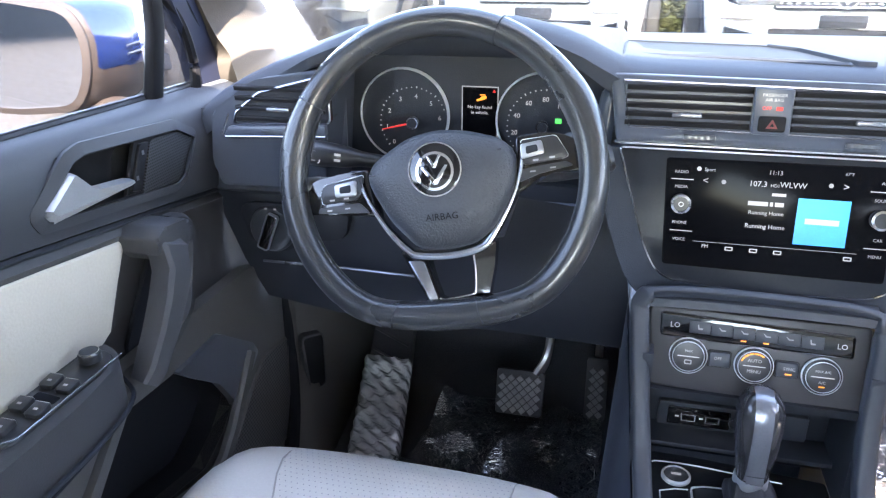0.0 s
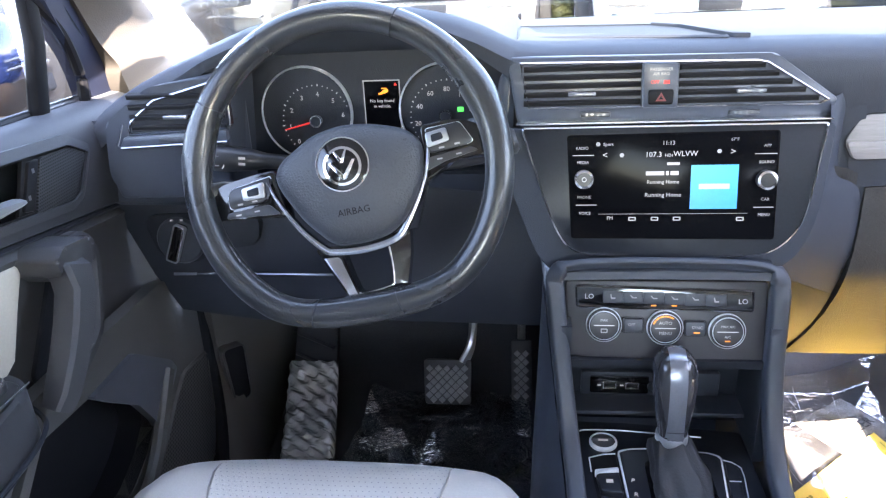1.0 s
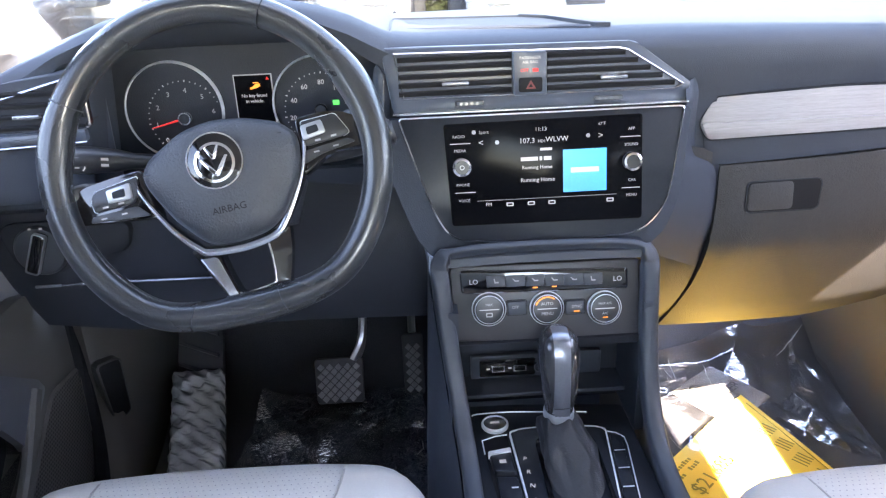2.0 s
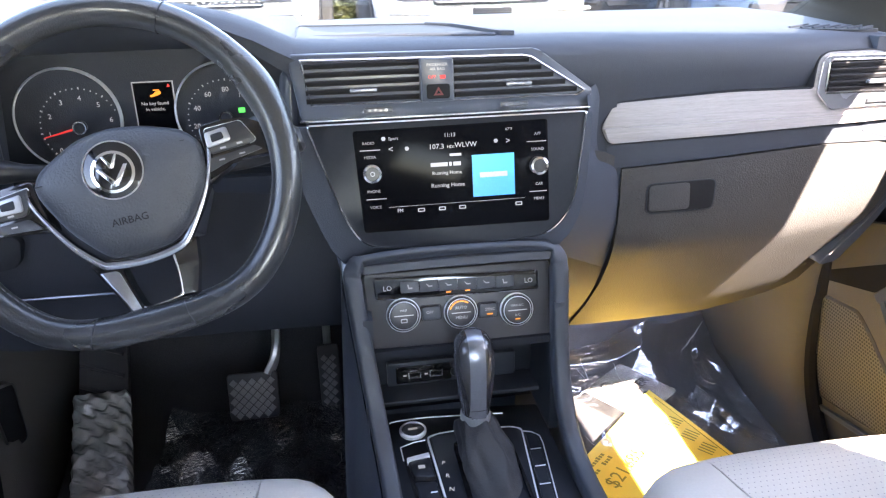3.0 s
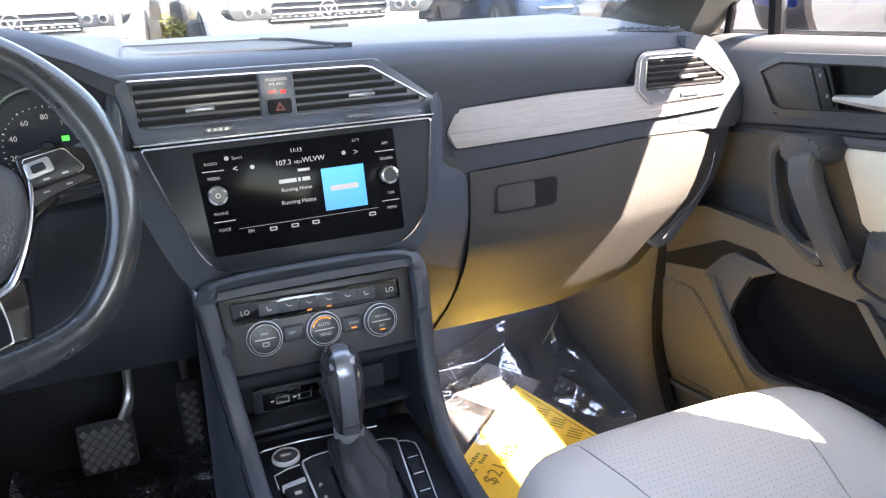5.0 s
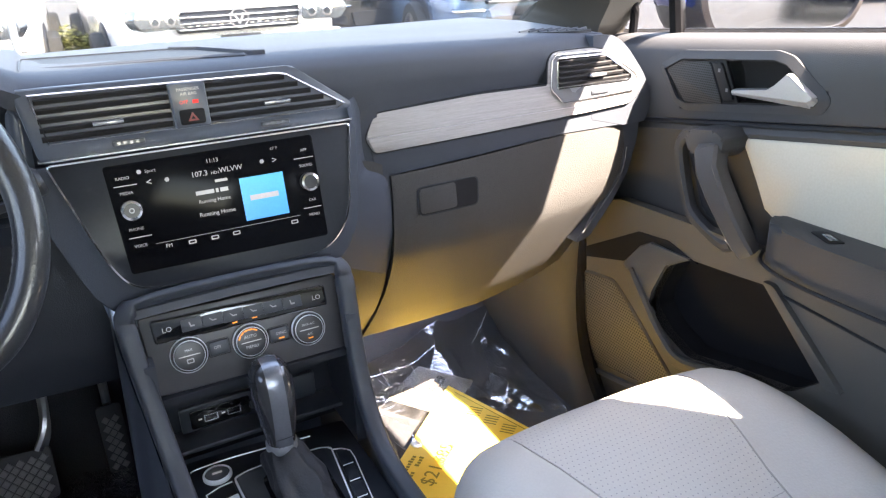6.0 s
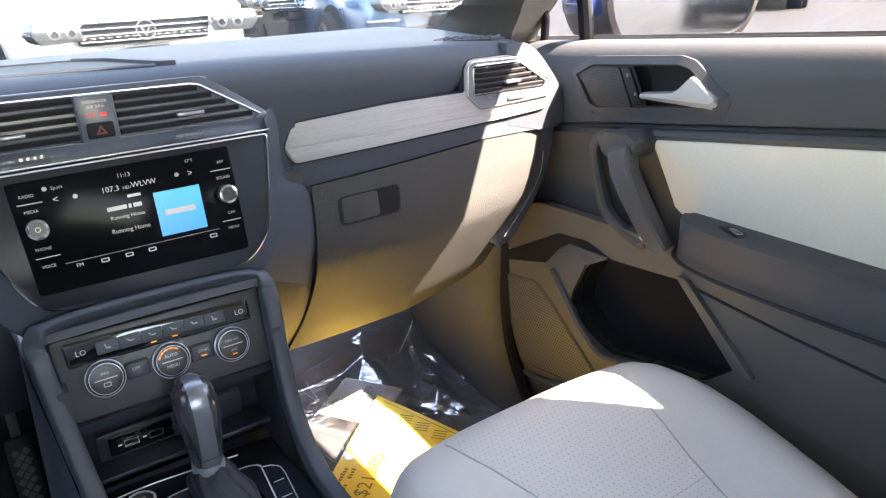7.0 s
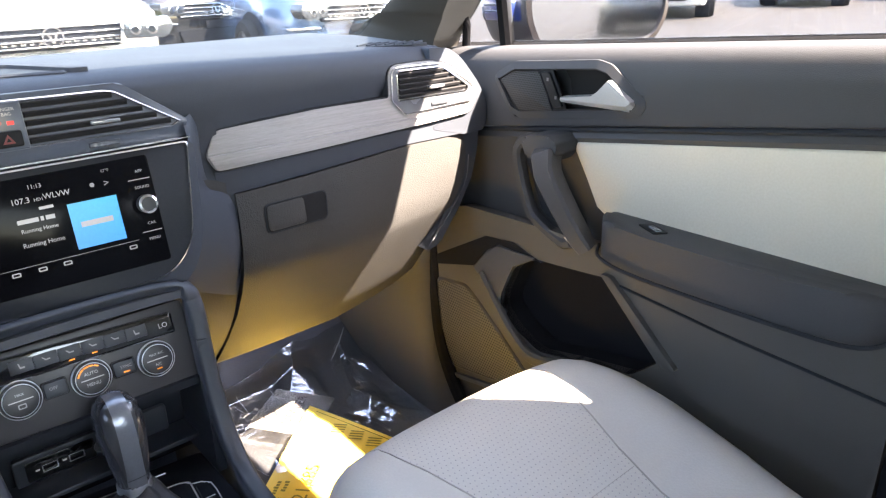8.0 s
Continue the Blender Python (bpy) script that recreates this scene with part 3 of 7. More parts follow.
# passenger end: rounded end panel, oak-look strip running under and round the vent
PM = plane((0, 0.070, 1.0), (0, 0.04, 1))
end_o = fillet([(0.590, 0.020), (0.590, 0.1475), (0.627, 0.146), (0.648, 0.134), (0.663, 0.120), (0.694, 0.082), (0.7075, 0.056), (0.711, 0.036), (0.709, 0.018), (0.700, 0.003), (0.655, 0.003)], [0.002, 0.002, 0.012, 0.012, 0.012, 0.014, 0.01, 0.01, 0.008, 0.004, 0.002], 4)
part("end_panel", slab(PM, end_o, -0.36, 0.003, 0.010, 4), PAD, dash, "rounded soft end of the dashboard")
strip = fillet([(0.207, 0.0458), (0.2185, 0.024), (0.3775, 0.0272), (0.590, 0.0336), (0.662, 0.0372), (0.681, 0.0457), (0.685, 0.068), (0.680, 0.081), (0.6626, 0.098), (0.627, 0.1195), (0.592, 0.1297), (0.516, 0.1297), (0.5062, 0.119), (0.5046, 0.0820), (0.3826, 0.0835), (0.224, 0.0768)], [0.008, 0.008, 0.02, 0.02, 0.012, 0.01, 0.008, 0.008, 0.01, 0.014, 0.014, 0.01, 0.008, 0.003, 0.02, 0.008], 4)
wood = part("trim_strip", slab(PM, strip, -0.02, 0.0045, 0.0015), WOOD, dash, "brushed grey oak-look trim strip running round the end vent")
fold = fillet([(0.2085, 0.0455), (0.2190, 0.0250), (0.3775, 0.0282), (0.590, 0.0346), (0.660, 0.0380), (0.672, 0.0450), (0.53, 0.0450), (0.3791, 0.0452)], 0.005)
part("strip_fold", slab(PM, fold, 0.002, 0.0080, 0.0040, 2), WOOD, wood, "lower folded edge of the strip")
part("strip_gap", ring(PM, [tuple(p) for p in grow(strip, 0.0018)], strip, -0.02, 0.0034), DARK, wood)
part("lower_lip", slab(PM, fillet([(0.212, 0.040), (0.2165, 0.0215), (0.3775, 0.0247), (0.590, 0.0311), (0.664, 0.0347), (0.700, 0.036), (0.700, 0.004), (0.658, 0.0045), (0.531, 0.006), (0.375, -0.0035), (0.240, -0.010), (0.222, -0.010)], 0.003), -0.02, 0.0025, 0.003), PAD, dash, "dark lip between the strip and the glovebox")
VP = PM @ Matrix.Translation((0, 0, 0.0045))
vent_o = fillet([(0.5086, 0.0770), (0.5109, 0.1200), (0.5197, 0.1256), (0.606, 0.1240), (0.6209, 0.1173), (0.6723, 0.0834), (0.6773, 0.0738), (0.6722, 0.0580), (0.5313, 0.0542)], 0.005, 3)
vent_i = fillet([(0.5204, 0.0765), (0.5204, 0.1198), (0.6093, 0.1183), (0.6645, 0.0808), (0.6587, 0.0752)], [0.003, 0.006, 0.01, 0.004, 0.003], 3)
part("vent_plate", hollow(VP, [tuple(p) for p in vent_o], [[tuple(p) for p in vent_i]], -0.003, 0.003), SATIN, dash, "silver plate around the end vent")
part("plate_edge", ring(VP, [tuple(p) for p in grow(vent_o, 0.0010)], vent_o, -0.002, 0.0038, 0.0005), CHROME, dash)
vent(VP @ Matrix.Translation((0, 0, 0.0002)), vent_i, [(0.5225, 0.663, 0.0775, 0.1185, 5, 0.665, 0.0604)], [(0.601, 0.0632)], 0.0016)
# thin side strip between the glovebox and the door
side_o = fillet([(0.661, 0.004), (0.700, 0.004), (0.696, -0.030), (0.682, -0.080), (0.650, -0.130), (0.604, -0.185), (0.575, -0.190), (0.656, -0.078), (0.664, -0.030)], 0.006)
part("end_side", slab(plane((0, 0.078, 1.0)), side_o, -0.10, 0.0, 0.004), PAD, dash, "dark side strip beside the glovebox")
part("side_line", tube(smooth_path([(0.663, 0.064, 0.966), (0.656, 0.064, 0.924), (0.628, 0.066, 0.882), (0.582, 0.068, 0.831)], 4), 0.0009, 5), SATIN, dash, "thin bright edge line")

# driver's end vent
DM = nearer(plane((0, 0.060, 1.0), (0, 0.06, 1)), 0.960)
dv = [(-0.672, 0.074), (-0.535, 0.081), (-0.535, 0.141), (-0.632, 0.116), (-0.668, 0.089)]
part("vent_pod", slab(DM, fillet([(-0.712, 0.020), (-0.702, -0.014), (-0.545, -0.012), (-0.532, 0.150), (-0.640, 0.132), (-0.706, 0.088)], 0.008), -0.09, 0.0, 0.006, 3), PAD, dash, "smooth dark end of the dashboard around the vent")
vent(DM, fillet(dv, 0.005, 3), [(-0.668, -0.54, 0.076, 0.128, 4, -0.54, 0.0)], [], 0.0020)
part("vent_sill", slab(DM, fillet([(-0.686, 0.058), (-0.54, 0.064), (-0.54, 0.078), (-0.678, 0.071)], 0.003), -0.01, 0.008, 0.002), BLUEGREY, dash, "grey sill under the end vent")
part("sill_line", tube([DM @ Vector((x, y, 0.008)) for x, y in ((-0.676, 0.088), (-0.688, 0.060), (-0.684, 0.057), (-0.54, 0.0635))], 0.0013, 6), VENTRIM, dash, "bright chrome line")
part("vent_slider", slab(DM, fillet(rect(-0.63, -0.575, 0.0635, 0.0695), 0.002), 0.0075, 0.0105, 0.001), TRIM, dash)

# glovebox and the panel behind it
part("lower_backing", box(0.13, 0.73, 0.175, 0.22, 0.78, 1.0), PAD, dash)
cheek_rows = [smooth_path([Vector(p) for p in row], 4) for row in (((0.12, 0.03, 0.93), (0.175, 0.045, 1.02), (0.243, 0.074, 1.0)), ((0.12, 0.05, 0.86), (0.175, 0.062, 0.89), (0.236, 0.066, 0.90)), ((0.13, 0.09, 0.77), (0.17, 0.09, 0.79), (0.227, 0.098, 0.80)), ((0.13, 0.15, 0.69), (0.165, 0.145, 0.70), (0.215, 0.151, 0.716)))]
part("side_cheek", loft([list(c) for c in zip(*[smooth_path(list(col), 4) for col in zip(*cheek_rows)])]), GLOVE, dash, "grained dark cheek beside the glovebox")
glove_end = lerp([0, 0.1, 0.27, 0.45, 0.72, 1], [0.661, 0.664, 0.657, 0.632, 0.588, 0.552])
glove_top = lerp([0, 0.32, 0.69, 1], [0.001, 0.0045, 0.0115, 0.005])
glove_rows = []
for k in range(9):
    t = (0, 0.16, 0.32, 0.44, 0.50, 0.56, 0.70, 0.85, 1.0)[k]
    z, y = 0.986 - 0.229 * t, 0.072 + 0.012 * t ** 1.5 - 0.006 * math.sin(math.pi * t)
    x0, x1 = 0.241 - 0.008 * t - 0.048 * t ** 3, glove_end(t)
    glove_rows.append([Vector((x0 + (x1 - x0) * s, y + 0.006 * (2 * s - 1) ** 4 + 0.012 * max(0, s - 0.8) / 0.2, z + 0.009 * s + glove_top(s) * max(0, 1 - 4 * t) + (0.024 * t * max(0, s - 0.55) / 0.45))) for s in (0, 0.02, 0.1, 0.25, 0.4, 0.55, 0.7, 0.85, 0.95, 1)])
EYES = Vector((-0.163, -0.816, 1.30))
for k, row in enumerate(glove_rows):
    u = (0, 0.16, 0.32, 0.44, 0.50, 0.56, 0.70, 0.85, 1.0)[k]
    t = max(0.0, (u - 0.46) / 0.54)
    glove_rows[k] = [EYES + (p - EYES) * (1 + 0.075 * t ** 0.9) + Vector((0, -0.010 * math.sin(math.pi * u), 0)) for p in row]
glove_rows.append([p + Vector((0, 0.012, -0.008)) for p in glove_rows[-1]])
glove_rows.append([p + Vector((0, 0.15, 0.02)) for p in glove_rows[-1]])
glove = part("glovebox", thick(loft(glove_rows), -0.012), GLOVE, dash, "grained dark grey glovebox lid, shut", 28)
GM = plane((0.272, 0.0512, 0.926), (0, 0.157, 1), (1, -0.03, 0))
latch = fillet([(0.0025, 0.002), (0.096, 0.004), (0.0995, 0.0435), (0.0035, 0.0415)], 0.008)
part("latch_bezel", ring(GM, [tuple(p) for p in grow(latch, 0.0016)], latch, -0.006, 0.0008, 0.0002), DARK, glove)
# flat plate whose black stands in for shade in the latch recess
part("latch_shade", slab(GM, latch, -0.01, 0.0003), LOUVRE, glove, "flat black plate painting the shade of the recess beside the latch")
part("latch", slab(GM, fillet([(0.0045, 0.004), (0.063, 0.005), (0.063, 0.0415), (0.0055, 0.0395)], 0.006), 0.0, 0.0012, 0.0006), GLOVE, glove, "glovebox latch handle")
part("glove_seam", tube([p + Vector((-0.004, -0.001, 0)) for p in [r[0] for r in glove_rows[:9]]], 0.0022, 6), DARK, dash)
part("glove_seam_top", tube([p + Vector((0, -0.001, 0.005)) for p in glove_rows[0]], 0.0012, 6), DARK, dash)

# driver's lower panels
part("knee_panel", loft([[Vector((-0.728, 0.075, 0.975)), Vector((-0.55, 0.085, 0.985)), Vector((-0.3, 0.10, 0.985)), Vector((-0.15, 0.06, 0.985))], [Vector((-0.725, 0.085, 0.94)), Vector((-0.55, 0.085, 0.94)), Vector((-0.3, 0.085, 0.93)), Vector((-0.15, 0.06, 0.93))], [Vector((-0.70, 0.09, 0.86)), Vector((-0.55, 0.07, 0.86)), Vector((-0.3, 0.06, 0.86)), Vector((-0.14, 0.06, 0.86))], [Vector((-0.68, 0.11, 0.79)), Vector((-0.55, 0.09, 0.785)), Vector((-0.3, 0.09, 0.785)), Vector((-0.13, 0.09, 0.78))], [Vector((-0.66, 0.20, 0.77)), Vector((-0.55, 0.2, 0.765)), Vector((-0.3, 0.2, 0.765)), Vector((-0.13, 0.2, 0.76))], [Vector((-0.70, 0.62, 0.80)), Vector((-0.55, 0.62, 0.80)), Vector((-0.3, 0.62, 0.80)), Vector((-0.13, 0.62, 0.80))]]), KNEE, dash, "black hard plastic knee panel")
LM = plane((0, 0.074, 0.92), (0, 0.05, 1))
pod = fillet([(-0.688, 0.030), (-0.672, -0.024), (-0.628, -0.036), (-0.585, -0.014), (-0.528, -0.006), (-0.520, 0.030), (-0.55, 0.038), (-0.67, 0.038)], 0.012)
part("switch_panel", slab(LM, pod, -0.02, 0.004, 0.002), DARK, dash, "black light switch panel")
lsw = part("light_switch", lathe(LM @ Matrix.Translation((-0.638, 0.001, 0.004)), [(0.034, -0.004), (0.034, 0.002), (0.031, 0.006), (0.026, 0.0065), (0.0, 0.0065)]), TRIM, dash, "round rotary light switch")
part("switch_grip", slab(LM @ Matrix.Translation((-0.638, 0.001, 0.010)) @ Matrix.Rotation(radians(-22), 4, "Z"), fillet(rect(-0.0075, 0.0075, -0.027, 0.027), 0.004), 0, 0.012, 0.003), PIANO, lsw, "gloss black grip with chrome edge")
part("switch_edge", ring(LM @ Matrix.Translation((-0.638, 0.001, 0.010)) @ Matrix.Rotation(radians(-22), 4, "Z"), fillet(rect(-0.0085, 0.0085, -0.028, 0.028), 0.004), fillet(rect(-0.0073, 0.0073, -0.0268, 0.0268), 0.004), 0.006, 0.0125), KNOBS, lsw)
part("shelf_seam", tube([(-0.66, 0.072, 0.868), (-0.55, 0.066, 0.872), (-0.42, 0.058, 0.874)], 0.002, 6), SATIN, dash)
for x in (-0.645, -0.631):
    bar(LM, x, x + 0.004, 0.031, 0.0335, DIMLIT, lsw, "switch_mark", 0.0105)

# ---- instrument cluster ----
clu = root("instrument_cluster", (-0.36, 0.13, 1.0), "instrument cluster with two black dials and small centre display", "instruments")
CM = plane((0, 0.128, 1.08), (0, 0.05, 1))
part("cluster_face", slab(CM, fillet([(-0.56, -0.075), (-0.18, -0.075), (-0.178, 0.055), (-0.25, 0.078), (-0.37, 0.082), (-0.48, 0.078), (-0.565, 0.04)], 0.02), -0.02, 0.0, 0.003), KNEE, clu, "black cluster face")
for cx, names, first in ((-0.4540, ["0", "1", "2", "3", "4", "5", "6", "7"], 0), (-0.2670, ["20", "40", "60", "80", "100", "120", "140", "160"], 1)):
    dial = part("dial", lathe(CM @ Matrix.Translation((cx, 0.0, 0)), [(0.0604, 0.0), (0.0604, 0.0008), (0.0, 0.0009)], 48), KNEE, clu, "black dial with white scale")
    part("dial_ring", ring(CM, circle(cx, 0, 0.0628, 48), circle(cx, 0, 0.0604, 48), -0.002, 0.007, 0.0050), DIALRING, dial, "bright satin dial ring")
    sx, sz = (cx - 0.001, -0.007) if first else (cx + 0.0125, -0.0095)
    for k, s in enumerate(names):
        a = radians((190 if first else 222) - 34.5 * k)
        words(s, CM @ Matrix.Translation((sx + 0.0375 * math.cos(a), sz + 0.0375 * math.sin(a) - 0.003, 0.0012)), 0.0086, LIT, dial, "scale_number")
    for k in range(29):
        a = radians((224.5 if first else 222) - 34.5 * k / 4)
        if abs(sx + 0.047 * math.cos(a) - cx) < 0.056 and sz + 0.047 * math.sin(a) < 0.054:
            part("scale_tick", slab(CM @ Matrix.Translation((sx, sz, 0)) @ Matrix.Rotation(a, 4, "Z"), rect(0.0455, 0.0470 if k % 4 else 0.0480, -0.0007, 0.0007), 0.001, 0.0014), LIT if k % 4 == 0 else DIMLIT, dial)
    part("needle_hub", lathe(CM @ Matrix.Translation((sx, sz, 0.001)), [(0.0075, 0), (0.0075, 0.006), (0.006, 0.008), (0.0, 0.008)]), TRIM, dial)
    part("hub_ring", ring(CM @ Matrix.Translation((sx, sz, 0)), circle(0, 0, 0.0082), circle(0, 0, 0.0068), 0.006, 0.0095), CHROME, dial)
    if not first:
        part("needle", slab(CM @ Matrix.Translation((cx + 0.0125, -0.0095, 0.005)) @ Matrix.Rotation(radians(194), 4, "Z"), [(0.008, -0.0012), (0.045, -0.0005), (0.045, 0.0005), (0.008, 0.0012)], 0, 0.001), RED, dial, "red needle")
    else:
        bar(CM, cx + 0.0145, cx + 0.0225, -0.002, 0.004, GREEN, dial, "green_lamp", 0.001)
for s, sx in ((-1, -0.532), (1, -0.193)):
    part("hood_flank", slab(plane((sx, 0.075, 1.075), (0, 0.10, 1), (0.55, s * -0.80, 0)), fillet([(-0.016, -0.036), (0.014, -0.036), (0.018, 0.052), (0.002, 0.064), (-0.004, 0.050)], 0.006), -0.006, 0.004, 0.003), BLUEGREY, clu, "smooth grey side of the instrument hood")
disp = part("display", slab(CM, rect(-0.374, -0.328, -0.03, 0.040), 0.0, 0.0015), SCREEN, clu, "small lit centre display")
part("display_edge", ring(CM, rect(-0.3752, -0.3268, -0.0312, 0.0412), rect(-0.374, -0.328, -0.03, 0.040), 0, 0.002), DIMLIT, disp)
# key message on the display
key = part("key_symbol", slab(CM @ Matrix.Translation((-0.349, 0.026, 0.0017)) @ Matrix.Rotation(radians(18), 4, "Z") @ Matrix.Scale(0.62, 4), fillet([(-0.011, -0.003), (0.004, -0.004), (0.011, -0.003), (0.011, 0.003), (0.002, 0.004), (-0.004, 0.001), (-0.011, 0.001)], 0.0015), 0, 0.0003), AMBER, disp, "amber key symbol")
bar(CM, -0.351, -0.344, 0.0300, 0.0312, AMBER, disp, "key_symbol", 0.0017)
part("warning_sign", slab(CM, [(-0.3345, 0.034), (-0.3305, 0.034), (-0.3325, 0.0378)], 0.0016, 0.0019), RED, disp)
words("No key found", CM @ Matrix.Translation((-0.351, 0.0145, 0.0017)), 0.0058, LIT, disp)
words("in vehicle.", CM @ Matrix.Translation((-0.351, 0.0075, 0.0017)), 0.0058, LIT, disp)

# ---- infotainment unit ----
SM = plane((0.0025, 0.0, 0.95), (0, 0.2, 0.98))
unit = root("infotainment_unit", (0, 0.05, 0.93), "black glass infotainment touchscreen in a satin anthracite surround", "screen")
bez = [(-0.170, 0.132), (-0.134, 0.020), (-0.112, -0.015), (0.0, -0.021), (0.116, -0.016), (0.148, 0.018), (0.166, 0.132)]
bezf = fillet(bez, [0.004, 0.03, 0.022, 0.05, 0.022, 0.03, 0.004], 5)
shell = fillet([(-0.205, 0.132), (-0.168, 0.015), (-0.140, -0.043), (0.0, -0.050), (0.125, -0.045), (0.164, 0.010), (0.176, 0.132)], [0.004, 0.05, 0.03, 0.06, 0.03, 0.05, 0.004], 5)
part("surround", slab(SM, shell, -0.14, -0.0015, 0.014, 4), PAD, unit, "dark padded rim around the screen")
part("bezel", slab(SM, bezf, -0.02, 0.001, 0.001), BEZEL, unit, "satin anthracite bezel")
part("chrome_edge", ring(SM, [tuple(p) for p in grow(bezf, 0.0018)], bezf, -0.006, 0.0035, 0.001), CHROME, unit)
flank = [(Vector((0.177, 0.050, 1.102)), (0.196, 0.0640, 1.107), (0.215, 0.0655, 1.108))]
for a, m, e in (((0.175, 0.1315), (0.201, 0.0655, 1.088), (0.225, 0.0660, 1.088)), ((0.173, 0.105), (0.2025, 0.0690, 1.060), (0.226, 0.0700, 1.060)), ((0.170, 0.083), (0.2030, 0.0692, 1.030), (0.226, 0.0700, 1.030)), ((0.168, 0.062), (0.2100, 0.0690, 1.008), (0.231, 0.0698, 1.008)), ((0.166, 0.045), (0.232, 0.0690, 0.990), (0.240, 0.0692, 0.990)), ((0.162, 0.010), (0.240, 0.0660, 0.945), (0.2425, 0.0665, 0.945)), ((0.146, -0.018), (0.236, 0.0630, 0.900), (0.238, 0.0632, 0.900)), ((0.126, -0.042), (0.227, 0.0790, 0.840), (0.229, 0.0800, 0.840))):
    flank.append((SM @ Vector((a[0] - 0.004, a[1], -0.004)), m, e))
blend = []
for A, m, e in flank:
    B, E = Vector(m), Vector(e)
    C = (A + B) / 2 + Vector((0.002, -0.003, 0))
    blend.append([A * (1 - t) ** 2 + C * 2 * t * (1 - t) + B * t * t for t in (0, 0.2, 0.4, 0.6, 0.8, 1)] + [B.lerp(E, 0.5), E])
part("surround_flank", loft([list(r_) for r_ in zip(*[smooth_path(list(c_), 4) for c_ in zip(*blend)])]), PAD, unit, "curved dark flank beside the screen")
glassf = fillet([(-0.1130, 0.003), (0.1170, 0.001), (0.1165, 0.126), (-0.1190, 0.124)], 0.004)
gp = part("screen_glass", slab(SM, glassf, 0.0005, 0.0030, 0.0006), SCREEN, unit, "gloss black touchscreen glass")
F_ = SM @ Matrix.Translation((0, 0, 0.0031))


def onscreen(s, x, y, size, mat=LIT, align="CENTER"):
    return words(s, F_ @ Matrix.Translation((x, y, 0)), size, mat, gp, "lettering", align)


for s, x, y in (("RADIO", -0.1015, 0.109), ("MEDIA", -0.1005, 0.0925), ("PHONE", -0.0985, 0.052), ("VOICE", -0.0975, 0.033), ("APP", 0.1035, 0.109), ("SOUND", 0.1035, 0.0905), ("CAR", 0.1045, 0.048), ("MENU", 0.1040, 0.030)):
    onscreen(s, x, y, 0.0047, DIMLIT)
for x0, x1, y in ((-0.112, -0.088, 0.1005), (-0.108, -0.084, 0.0425), (0.090, 0.114, 0.0995), (0.092, 0.114, 0.0385)):
    bar(F_, x0, x1, y, y + 0.0008, LIT, gp, "divider")
for x, y in ((-0.0995, 0.074), (0.103, 0.071)):
    kn = part("rotary_knob", lathe(SM @ Matrix.Translation((x, y, 0.002)), [(0.0105, 0), (0.0105, 0.009), (0.0095, 0.0115), (0.0075, 0.0118), (0.0, 0.0112)], 36), KNOB, unit, "black rotary knob with chrome rim")
    part("knob_rim", ring(SM @ Matrix.Translation((x, y, 0)), circle(0, 0, 0.0108, 36), circle(0, 0, 0.0082, 36), 0.010, 0.0142, 0.001), CHROME, kn)
    if x < 0:
        part("power_mark", ring(SM @ Matrix.Translation((x, y, 0)), circle(0, 0, 0.0028, 16), circle(0, 0, 0.0020, 16), 0.0125, 0.0142), DIMLIT, kn)
onscreen("Sport", -0.072, 0.113, 0.0052, DIMLIT)
onscreen("11:13", -0.0045, 0.1135, 0.0065)
onscreen("67\u00b0F", 0.068, 0.1165, 0.0048, DIMLIT)
onscreen("<", -0.0755, 0.1005, 0.0105), onscreen(">", 0.0665, 0.1025, 0.0105)
onscreen("107.3", -0.0210, 0.1005, 0.0085), onscreen("HD1", -0.0035, 0.0995, 0.0048), onscreen("WLVW", 0.0145, 0.1010, 0.0085)
bar(F_, -0.0055, 0.0085, 0.0885, 0.0915, LIT, gp, "logo_bar")
for x0, x1, y in ((-0.0290, 0.0075, 0.0770),):
    bar(F_, x0, -0.0085, y, y + 0.0045, LIT, gp, "name_bar"), bar(F_, -0.0065, -0.0035, y, y + 0.0045, LIT, gp, "name_bar"), bar(F_, -0.0015, x1, y, y + 0.0045, LIT, gp, "name_bar")
onscreen("Running Home", -0.0095, 0.0690, 0.0060)
onscreen("Running Home", -0.0090, 0.0540, 0.0068)
tile = part("station_tile", slab(F_, rect(0.0215, 0.0735, 0.0375, 0.0880), 0, 0.0004), TILE, gp, "bright blue station tile with pale bar")
bar(F_, 0.0305, 0.0645, 0.0605, 0.0665, LIT, tile, "logo_bar", 0.0005)
bar(F_, -0.082, 0.086, 0.0318, 0.0322, DIMLIT, gp, "divider")
onscreen("FM", -0.0685, 0.0270, 0.0058)
for x, y in ((-0.043, 0.0262), (-0.0175, 0.0262), (0.0075, 0.0262), (0.078, 0.0255)):
    part("icon", ring(F_ @ Matrix.Translation((x, y, 0)), fillet(rect(-0.0042, 0.0042, -0.0022, 0.0022), 0.001), fillet(rect(-0.0030, 0.0030, -0.0012, 0.0012), 0.0007), 0, 0.0004), LIT, gp)
for x, y in ((-0.0565, 0.1005), (0.0515, 0.1035), (-0.0835, 0.1135)):
    part("icon", slab(F_ @ Matrix.Translation((x, y, 0)), circle(0, 0, 0.0026, 6), 0, 0.0004), DIMLIT, gp)

